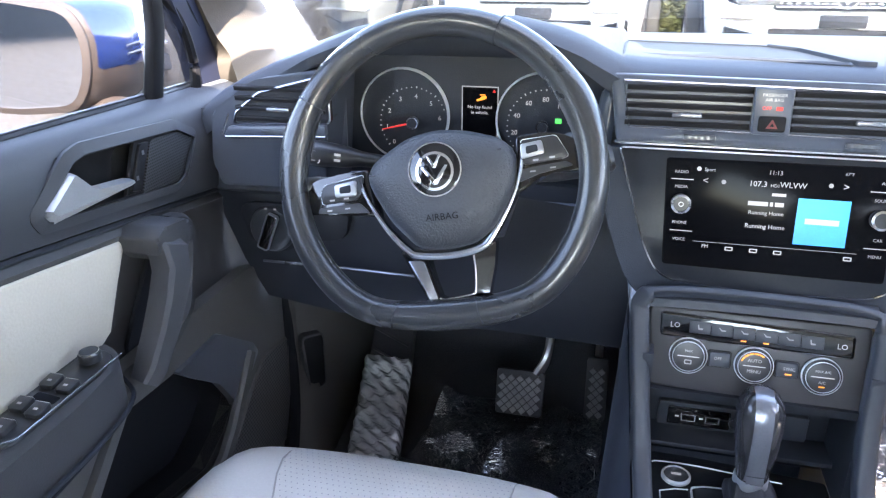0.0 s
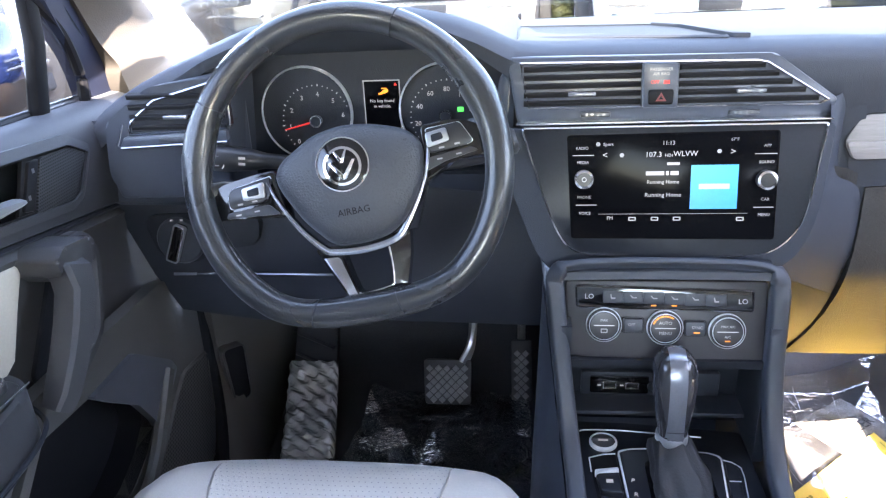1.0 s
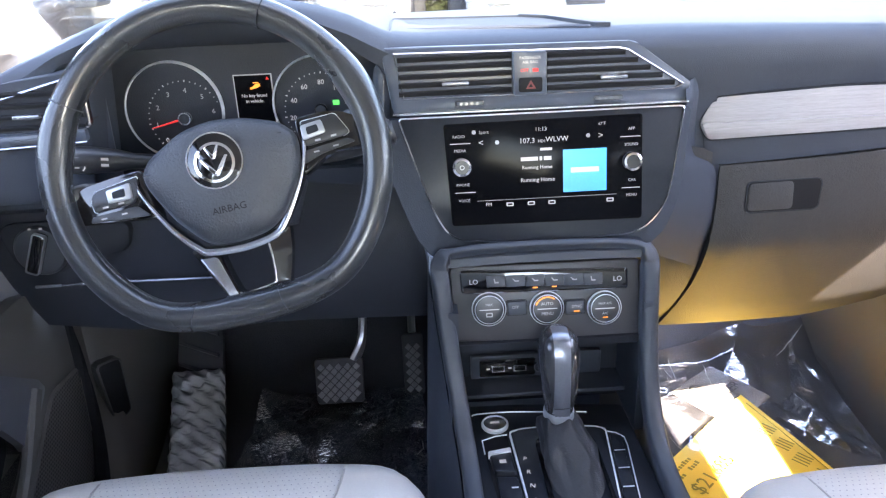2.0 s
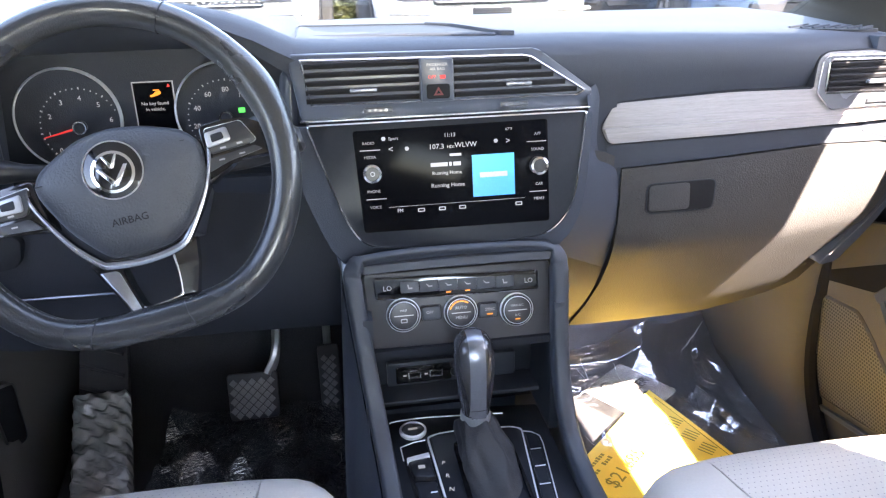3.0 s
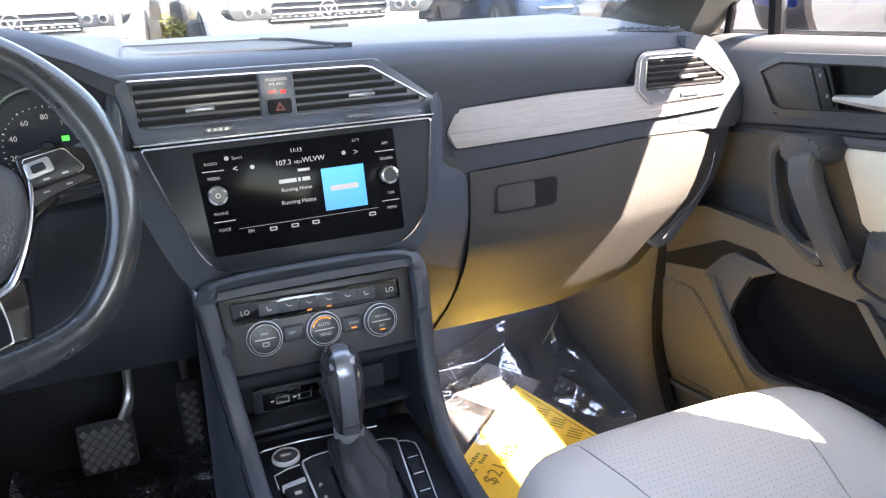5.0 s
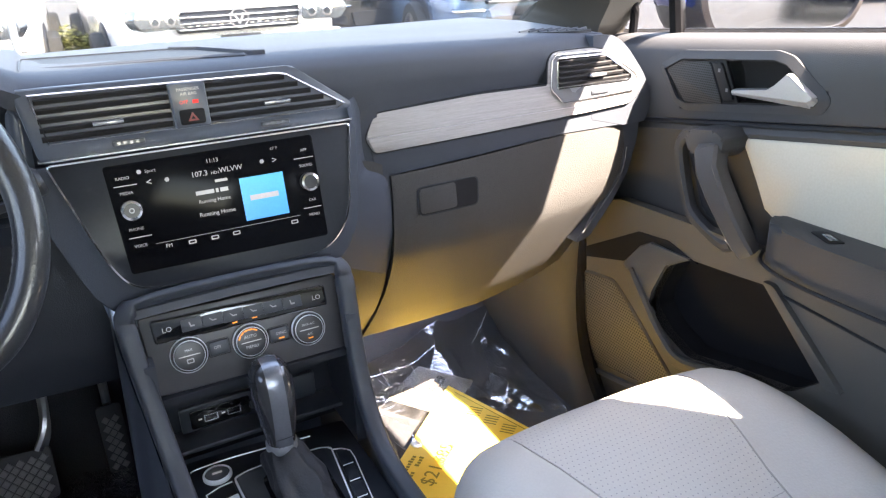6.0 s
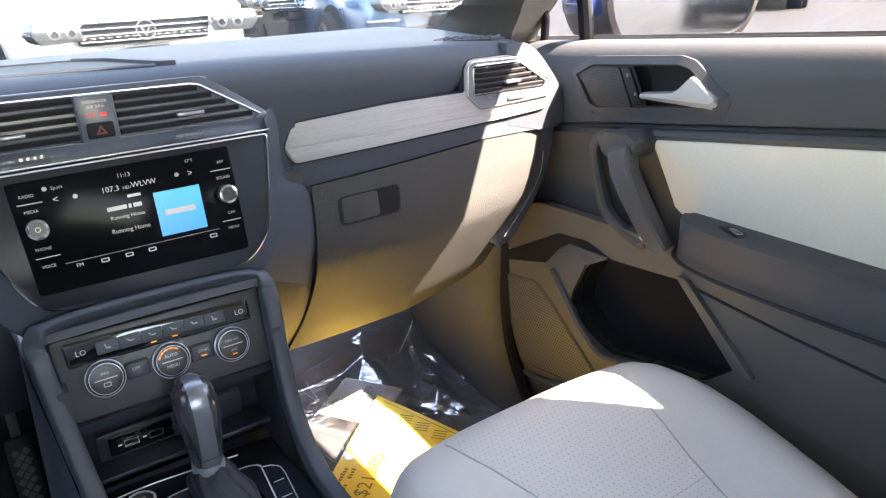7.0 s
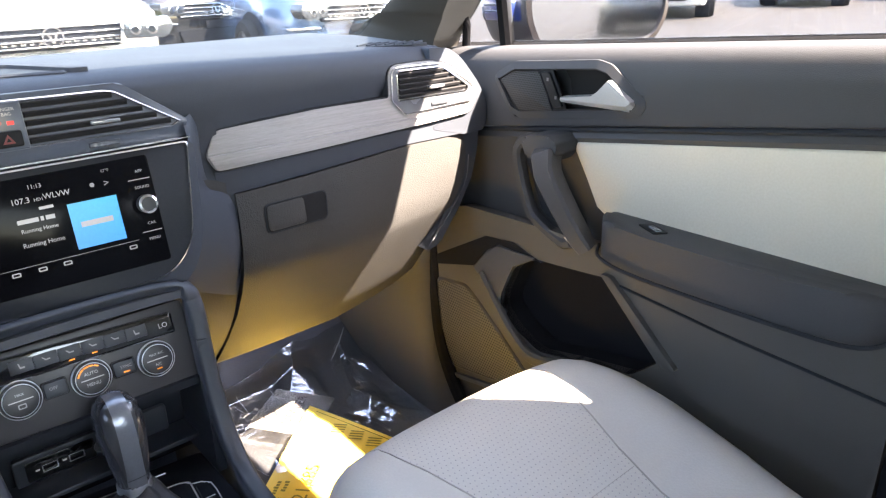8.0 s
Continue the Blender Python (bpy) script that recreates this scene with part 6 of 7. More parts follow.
def door(side, dy, dz, nm, lab):
    r = root("door_" + nm, (side * 0.74, -0.25 + dy, 0.45), lab, "door", kind="structure")

    def W(x, y, z):
        return Vector((side * x, y + dy, z + dz * max(0.4, min(1.0, 0.4 + 2 * (z - 0.70)))))
    sill = (lambda y: 1.141 - 0.075 * y) if side > 0 else (lambda y: 1.137 - 0.035 * y)
    wy = 0.0 if side > 0 else -0.030
    seam = lambda y: 1.013 - 0.139 * y
    ys = [0.30, 0.21, 0.12, 0.05, -0.05, -0.15, -0.25, -0.35, -0.45, -0.55, -0.62]
    bowl_yz = [(0.043, 1.092), (0.004, 1.113), (-0.160, 1.128), (-0.180, 1.124), (-0.237, 1.082), (-0.230, 1.070), (-0.010, 1.040), (0.010, 1.046)]

    def inside(y, z):
        """True in the hollow of the release handle."""
        n = len(bowl_yz)
        return all((bowl_yz[(i + 1) % n][0] - bowl_yz[i][0]) * (z - bowl_yz[i][1]) - (bowl_yz[(i + 1) % n][1] - bowl_yz[i][1]) * (y - bowl_yz[i][0]) > 0 for i in range(n))
    up = []
    fine = [0.30, 0.25] + [0.21 - 0.006 * i for i in range(85)] + [-0.35, -0.40, -0.45, -0.50, -0.55, -0.62]
    for y in fine:
        s, m_ = sill(y), seam(y)
        col = smooth_path([(0.775, y, s - 0.005), (0.765, y, s + 0.002), (0.742, y, s), (0.726, y, s - 0.010), (0.716, y, s - 0.03), (0.712, y, (s + m_) / 2), (0.714, y, m_ + 0.012), (0.720, y, m_ + 0.003), (0.745, y, m_)], 5)
        up.append([W(p.x + (0.032 if inside(p.y, p.z) else 0.0), p.y, p.z) for p in col])
    part("upper_panel", loft(up), DOORU, r, "grained dark upper door panel")
    part("window_seal", tube([W(0.772, y, sill(y) + 0.003) for y in ys], 0.006, 6), RUBBER, r, "black window seal")
    part("panel_seam", tube([W(0.722, y, seam(y) - 0.002) for y in ys], 0.004, 6), DARK, r)
    mid = []
    for y in ys:
        m_ = seam(y)
        mid.append([W(0.740, y, m_ - 0.002), W(0.722, y, m_ - 0.006), W(0.716, y, m_ - 0.014), W(0.720, y, m_ - 0.022), W(0.724, y, 0.95), W(0.724, y, 0.88), W(0.722, y, 0.80)])
    part("middle_panel", loft(mid), DOORP, r, "dark middle door panel")
    # pale leather insert
    IM = plane((side * 0.724, dy, dz), (0, 0, 1), (0, -side, 0))
    k = -side

    def Q(pts):
        return [(k * y, z) for y, z in pts]
    ins = fillet(Q([(-0.112, 1.008), (-0.35, 1.040), (-0.62, 1.078), (-0.62, 0.905), (-0.45, 0.912), (-0.175, 0.905)]), 0.012)
    part("leather_insert", slab(IM, ins, -0.004, 0.007, 0.005, 3), INSERT, r, "pale grey leather door insert")
    # release handle in its bowl, tweeter grille and lock switches
    bowl = fillet(Q(bowl_yz), 0.004)
    HM = plane((side * 0.7115, dy, dz), (0, 0.0, 1), (0, -side, 0))
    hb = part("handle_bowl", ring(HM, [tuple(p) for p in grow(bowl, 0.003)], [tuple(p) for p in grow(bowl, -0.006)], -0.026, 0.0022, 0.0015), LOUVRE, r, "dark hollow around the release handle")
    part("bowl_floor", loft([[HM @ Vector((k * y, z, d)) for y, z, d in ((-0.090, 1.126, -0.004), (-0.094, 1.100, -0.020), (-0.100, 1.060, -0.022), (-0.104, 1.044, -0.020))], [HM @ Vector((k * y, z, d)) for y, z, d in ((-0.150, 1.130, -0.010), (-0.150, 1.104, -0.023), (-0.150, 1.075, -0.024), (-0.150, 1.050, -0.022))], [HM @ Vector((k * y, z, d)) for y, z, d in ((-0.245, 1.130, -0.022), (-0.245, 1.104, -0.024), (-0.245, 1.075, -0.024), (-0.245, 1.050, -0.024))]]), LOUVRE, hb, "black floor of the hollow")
    part("bowl_frame", ring(HM, [tuple(p) for p in grow(bowl, 0.0085)], [tuple(p) for p in grow(bowl, -0.0035)], -0.004, 0.0050, 0.0050), DOORU, hb, "raised dark frame")
    part("tweeter_plate", slab(HM, fillet(Q([(0.040, 1.091), (0.004, 1.110), (-0.075, 1.117), (-0.108, 1.054), (-0.010, 1.043), (0.008, 1.049)]), 0.004), -0.004, 0.0012, 0.001), LOUVRE, hb)
    part("tweeter_grille", slab(HM, fillet(Q([(0.034, 1.090), (0.004, 1.106), (-0.050, 1.110), (-0.080, 1.052), (-0.008, 1.046)]), 0.004), 0.0, 0.004, 0.001), MESHF, hb, "black mesh tweeter grille")
    part("lock_switch", slab(HM, fillet(Q([(-0.055, 1.110), (-0.072, 1.111), (-0.100, 1.062), (-0.083, 1.058)]), 0.003), 0.0, 0.0055, 0.0015), LOUVRE, hb, "lock rocker switch")
    for y, z in ((-0.068, 1.098), (-0.085, 1.072)):
        part("lock_mark", slab(HM, Q([(y, z), (y - 0.004, z), (y - 0.004, z + 0.005), (y, z + 0.005)]), 0.0055, 0.0059), STITCH, hb)
    lev_a = [(-0.096, 1.069), (-0.099, 1.078), (-0.156, 1.086), (-0.168, 1.094), (-0.184, 1.111), (-0.190, 1.111), (-0.229, 1.086), (-0.228, 1.078), (-0.221, 1.069)]
    lev_b = [(-0.100, 1.074), (-0.101, 1.077), (-0.157, 1.085), (-0.169, 1.093), (-0.185, 1.109), (-0.189, 1.109), (-0.226, 1.085), (-0.225, 1.082), (-0.219, 1.078)]
    part("release_lever", loft([[HM @ Vector((k * y, z, d)) for y, z in pts] for pts, d in ((lev_a, -0.006), (lev_a, 0.0035), (lev_b, 0.0115))], True, True), LEVER, hb, "satin silver release lever", 24)
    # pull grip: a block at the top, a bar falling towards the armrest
    # no real hollow: a flat dark plate paints the shade behind the grip
    part("grip_shade", slab(IM, fillet(Q([(-0.016, 0.976), (-0.029, 0.997), (-0.060, 0.998), (-0.150, 0.880), (-0.140, 0.856), (-0.060, 0.880)]), 0.008), 0.002, 0.008, 0.002), DARK, r, "dark plate painting the shade behind the pull grip")
    part("grip_lip", beam(smooth_path([W(0.706, -0.052, 1.006), W(0.706, -0.026, 1.000), W(0.706, -0.012, 0.972), W(0.704, -0.034, 0.905), W(0.700, -0.058, 0.874), W(0.696, -0.120, 0.850), W(0.690, -0.146, 0.858)], 4), 0.0085, 0.010, (side, 0, 0), soft=0.5), DOORP, r, "raised dark rim of the grip hollow")
    part("grip_block", slab(IM, fillet(Q([(-0.052, 1.008), (-0.060, 1.018), (-0.105, 1.024), (-0.124, 1.014), (-0.122, 0.996), (-0.106, 0.980), (-0.062, 0.984)]), 0.004), 0.0, 0.056, 0.005, 2), DOORP, r, "angular head of the pull grip")
    grip = [W(0.690, -0.094, 1.000), W(0.672, -0.100, 0.990), W(0.664, -0.112, 0.968), W(0.660, -0.135, 0.940), W(0.657, -0.162, 0.910), W(0.656, -0.188, 0.882), W(0.660, -0.198, 0.868)]
    part("pull_grip", beam(grip, [0.020, 0.020, 0.018, 0.0165, 0.015, 0.014, 0.012], [0.012, 0.016, 0.0165, 0.0165, 0.016, 0.015, 0.012], (side, 0.25, 0.1), soft=0.28), DOORP, r, "dark angular pull grip", 24)
    part("grip_chrome", tube([W(0.676, -0.142, 0.868), W(0.668, -0.165, 0.862), W(0.660, -0.188, 0.862)], 0.0022, 6), CHROME, r, "short chrome edge at the foot of the grip")
    # armrest
    AM = plane((0, dy, dz), (0, 1, 0))
    arm = fillet([(side * x, y) for x, y in ((0.725, -0.190), (0.688, -0.200), (0.664, -0.222), (0.652, -0.30), (0.652, -0.50), (0.668, -0.575), (0.700, -0.610), (0.725, -0.615))], 0.02)
    ar = part("armrest", slab(AM, arm, 0.856, 0.916, 0.012, 4), DOORP, r, "padded dark armrest")
    part("armrest_trim", tube(smooth_path([W(0.690, -0.196, 0.868), W(0.659, -0.222, 0.862), W(0.646, -0.30, 0.858), W(0.646, -0.50, 0.858), W(0.662, -0.582, 0.858), W(0.70, -0.616, 0.872)]), 0.0028, 6), DARK, r, "thin dark line under the armrest")
    if side > 0:
        part("window_switch", slab(AM, fillet([(0.690, -0.262), (0.704, -0.275), (0.690, -0.312), (0.672, -0.300)], 0.003), 0.912, 0.918, 0.001), LOUVRE, ar, "single black window switch")
        part("switch_key", slab(AM, fillet([(0.690, -0.278), (0.696, -0.284), (0.687, -0.304), (0.679, -0.298)], 0.002), 0.917, 0.9195, 0.001), SATIN, ar)
    else:
        part("switch_panel", slab(AM, fillet([(-0.712, -0.205), (-0.678, -0.214), (-0.668, -0.245), (-0.668, -0.365), (-0.690, -0.388), (-0.712, -0.375)], 0.008), 0.912, 0.9185, 0.002), KNOB, ar, "black window switch panel")
        part("mirror_switch", lathe(plane(W(0.690, -0.235, 0.918), (0, 1, 0)), [(0.0115, 0), (0.0115, 0.008), (0.0095, 0.0105), (0.0, 0.0105)], 28), KNOB, ar, "round mirror switch")
        part("mirror_ring", ring(plane(W(0.690, -0.235, 0.918), (0, 1, 0)), circle(0, 0, 0.0104, 28), circle(0, 0, 0.0096, 28), 0.0095, 0.0112), CHROME, ar)
        for x, y in ((0.702, -0.278), (0.680, -0.282), (0.702, -0.318), (0.680, -0.322), (0.692, -0.352)):
            SP = plane(W(x, y, 0.9185), (0, 1, 0.12))
            part("switch_key", slab(SP, fillet(rect(-0.0085, 0.0085, -0.0095, 0.0095), 0.003), -0.003, 0.0022, 0.0014), KNOB, ar)
            bar(SP, -0.0022, 0.0022, -0.003, -0.0005, DIMLIT, ar, "key_mark", 0.0024)
            bar(SP, -0.0075, 0.0075, 0.0078, 0.0086, CHROME, ar, "key_edge", 0.0020)
        # pocket shade laid on as a thin black plate, not sunk in
        part("key_gap_shade", slab(AM, fillet([(-0.706, -0.292), (-0.676, -0.296), (-0.676, -0.308), (-0.706, -0.304)], 0.003), 0.914, 0.9190, 0.001), VOID, ar, "black plate painting the shade between the window keys")
        part("panel_edge", tube([W(0.667, -0.215, 0.9175), W(0.6665, -0.30, 0.9175), W(0.6665, -0.362, 0.9175), W(0.688, -0.388, 0.9175)], 0.0008, 5), CHROME, ar)
    # lower panel with the open bin and loudspeaker
    LP = plane((side * 0.690, dy, 0.4 * dz), (0, 0, 1), (0, -side, 0))
    outer = fillet(Q([(0.28, 0.45), (0.28, 0.80), (0.10, 0.86), (-0.10, 0.865), (-0.62, 0.865), (-0.62, 0.45)]), 0.01)
    hole = fillet(Q([(0.010, 0.688), (0.004, 0.722), (-0.022, 0.778), (-0.070, 0.806), (-0.15, 0.812), (-0.218, 0.818), (-0.257, 0.776), (-0.320, 0.717), (-0.271, 0.672), (-0.171, 0.654), (-0.082, 0.634), (-0.028, 0.656)]), 0.012)
    part("lower_panel", hollow(LP, [tuple(p) for p in outer], [[tuple(p) for p in hole]], -0.02, 0.0), DOORL, r, "grained dark lower door panel")
    # bin inside and its walls are coloured near-black to carry their shade
    part("bin_shade", slab(LP, [tuple(p) for p in grow(hole, 0.012)], -0.10, -0.055), VOID, r, "inside of the open door bin, coloured black for its shade")
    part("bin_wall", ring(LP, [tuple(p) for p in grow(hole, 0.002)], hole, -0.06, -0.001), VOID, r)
    lip = smooth_path([W(0.684, 0.060, 0.742), W(0.680, 0.008, 0.686), W(0.677, -0.030, 0.652), W(0.675, -0.082, 0.627), W(0.675, -0.171, 0.648), W(0.678, -0.275, 0.667)], 6)
    part("bin_lip", beam(lip, 0.011, 0.007, (side, 0, 0), soft=0.6), DOORL, r, "rounded lip of the door bin")
    ledge_o = [(-0.112, 0.811), (-0.011, 0.811), (0.071, 0.749), (0.083, 0.727), (0.039, 0.694), (0.004, 0.677), (-0.002, 0.696), (-0.030, 0.742), (-0.076, 0.779)] if side < 0 else [(-0.004, 0.680), (0.036, 0.714), (0.077, 0.748), (0.043, 0.788), (0.016, 0.807), (-0.070, 0.8085), (-0.022, 0.780), (0.004, 0.722), (0.010, 0.688)]
    part("bin_ledge", slab(LP, fillet(Q(ledge_o), 0.006 if side < 0 else 0.003), -0.004, 0.008 if side < 0 else 0.006, 0.003), LEDGE, r, "smooth grey ledge at the mouth of the bin")
    if side > 0:
        # shadow gap drawn as a black strip on the panel's face
        part("panel_gap_shade", slab(LP, fillet(Q([(0.186, 0.722), (0.080, 0.750), (0.046, 0.790), (0.014, 0.810), (-0.085, 0.803), (-0.02, 0.822), (0.05, 0.816), (0.186, 0.742)]), 0.004), -0.003, 0.0018), VOID, r, "black strip painting the shade of the gap over the loudspeaker panel")
    part("panel_crease", tube([W(0.689, -0.228, 0.8140), W(0.689, -0.407, 0.7974), W(0.689, -0.62, 0.785)], 0.0022, 6), DARK, r)
    part("bin_back_edge", slab(LP, fillet(Q([(-0.208, 0.826), (-0.226, 0.826), (-0.350, 0.716), (-0.325, 0.712)]), 0.004), -0.002, 0.010, 0.004), DOORL, r)
    spk = fillet(Q([(0.186, 0.690), (0.105, 0.701), (0.067, 0.676), (-0.053, 0.579), (-0.055, 0.556), (0.015, 0.533), (0.142, 0.513), (0.166, 0.528)]), 0.010)
    part("loudspeaker_grille", slab(LP, spk, -0.002, 0.002, 0.001, 1), GRILLE, r, "perforated dark loudspeaker grille")
    part("grille_surround", ring(LP, [tuple(p) for p in grow(spk, 0.004)], spk, -0.005, 0.0035, 0.0025), DOORL, r)
    part("grille_badge", slab(LP, fillet(Q([(0.135, 0.500), (0.02, 0.521), (0.02, 0.511), (0.135, 0.491)]), 0.002), 0.002, 0.009, 0.002), BLUEGREY, r)
    # outer skin, glass run and frame of the window
    part("outer_skin", loft([[W(0.800, y, sill(y) - 0.004), W(0.835, y, 0.98), W(0.84, y, 0.75), W(0.80, y, 0.45)] for y in ys]), CARBLUE, r, "blue painted outer door skin")
    part("sill_top", loft([[W(0.774, y, sill(y) - 0.002), W(0.802, y, sill(y) - 0.004)] for y in ys]), RUBBER, r)
    part("window_divider", beam([W(0.765, 0.074 + wy, sill(0.08) - 0.004), W(0.757, 0.079 + 0.6 * wy, 1.22), W(0.742, 0.072 + 0.6 * wy, 1.34)], 0.0125, 0.010, (1, 0, 0), soft=0.6), BARB, r, "black upright bar between the panes")
    if side > 0:
        frame_p = [W(0.775, 0.262, 1.105), W(0.762, 0.198, 1.19), W(0.724, 0.050, 1.325), W(0.706, -0.15, 1.435), W(0.720, -0.33, 1.505), W(0.726, -0.47, 1.500), W(0.73, -0.76, 1.480)]
        fw, sx = 0.024, 0.768
        seal_p = [W(0.760, 0.174, 1.118), W(0.756, 0.166, 1.165), W(0.744, 0.150, 1.21), W(0.712, 0.026, 1.31), W(0.692, -0.15, 1.410), W(0.708, -0.33, 1.482)]
    else:
        frame_p = [Vector(p) for p in ((-0.762, 0.172, 1.088), (-0.760, 0.162, 1.130), (-0.757, 0.146, 1.175), (-0.750, 0.108, 1.224), (-0.724, 0.020, 1.310), (-0.700, -0.15, 1.415), (-0.715, -0.33, 1.48), (-0.728, -0.76, 1.50))]
        frame_p = [p + Vector((-0.012, 0, 0)) for p in frame_p]
        fw, sx = 0.036, 0.770
        seal_p = [Vector(p) for p in ((-0.757, 0.113, 1.095), (-0.757, 0.1185, 1.1425), (-0.757, 0.104, 1.190), (-0.750, 0.068, 1.2257), (-0.735, -0.02, 1.29))]
    part("window_frame", beam(smooth_path(frame_p), fw, 0.014, (side, 0, 0), soft=0.5), FRAMEB, r, "dark navy door window frame")
    part("frame_seal", tube(smooth_path(seal_p), 0.0075, 8), BARB, r, "black rubber frame seal")
    pane = part("side_glass", thick(loft([[W(0.768, 0.072 + wy, sill(0.078)), W(0.768, -0.75, sill(-0.75))], [W(0.765, 0.03, 1.31), W(0.765, -0.76, 1.33)], [W(0.735, -0.10, 1.475), W(0.735, -0.76, 1.545)]]), 0.004), WINDOW, r, "clear side window")
    quarter = part("quarter_glass", thick(loft([[W(0.770, 0.24, 1.124), W(0.768, 0.080 + wy, sill(0.08))], [W(0.74, 0.095, 1.29), W(0.74, 0.078 + wy, 1.32)]]), 0.004), WINDOW, r)
    pane.visible_shadow = quarter.visible_shadow = False
    part("rear_edge", box(min(side * 0.69, side * 0.80), max(side * 0.69, side * 0.80), -0.668 + dy, -0.622 + dy, 0.45, 1.10, 0.006), VOID, r, "black rear edge and seal of the door")
    # rubber seal along the front edge of the opening
    part("door_seal", tube(smooth_path([W(0.712, 0.17, 0.98), W(0.706, 0.19, 0.85), W(0.696, 0.196, 0.72), W(0.690, 0.186, 0.58), W(0.680, 0.140, 0.49), W(0.665, 0.06, 0.435), W(0.66, -0.05, 0.43)]), 0.014, 8), VOID, r, "black rubber door seal")
    return r


door(1, 0.0, 0.0, "passenger", "closed passenger door with pale leather insert and open bin")
door(-1, -0.020, -0.026, "driver", "closed driver's door with pale leather insert and switches")
for side, nm in ((-1, "left"), (1, "right")):
    rows = []
    for z, line in ((0.84, ((0.745, 0.19), (0.700, 0.205), (0.665, 0.235), (0.635, 0.30), (0.620, 0.40), (0.615, 0.62))), (0.72, ((0.745, 0.19), (0.700, 0.205), (0.666, 0.233), (0.638, 0.30), (0.624, 0.40), (0.62, 0.62))), (0.60, ((0.735, 0.185), (0.696, 0.200), (0.664, 0.228), (0.645, 0.30), (0.636, 0.40), (0.63, 0.62))), (0.50, ((0.72, 0.14), (0.682, 0.158), (0.655, 0.19), (0.646, 0.29), (0.645, 0.40), (0.64, 0.62))), (0.42, ((0.70, 0.06), (0.660, 0.085), (0.636, 0.14), (0.645, 0.29), (0.652, 0.40), (0.65, 0.62)))):
        rows.append([Vector((side * p.x, p.y, z)) for p in smooth_path([(x, y, 0) for x, y in line], 3)])
    solid("kick_trim_" + nm, loft(rows), DOORL, (side * 0.66, 0.2, 0.42), "dark plastic kick panel beside the footwell", "trim", kind="structure")


KR = plane((-0.6655, 0.2130, 0.606), (0, 0, 1), (0.62, 0.78, 0))
hatch = fillet([(-0.019, 0.056), (0.019, 0.052), (0.017, -0.050), (-0.012, -0.058)], 0.009)
hood = root("hood_release", (-0.66, 0.165, 0.6), "bonnet release in the kick panel, its recess shade painted black", "lever")
# slightly raised plate, coloured black for the shade inside the recess
part("recess", slab(KR, hatch, -0.012, 0.0035, 0.001), VOID, hood)
part("recess_rim", ring(KR, [tuple(p) for p in grow(hatch, 0.003)], hatch, -0.012, 0.0055, 0.002), DOORP, hood)

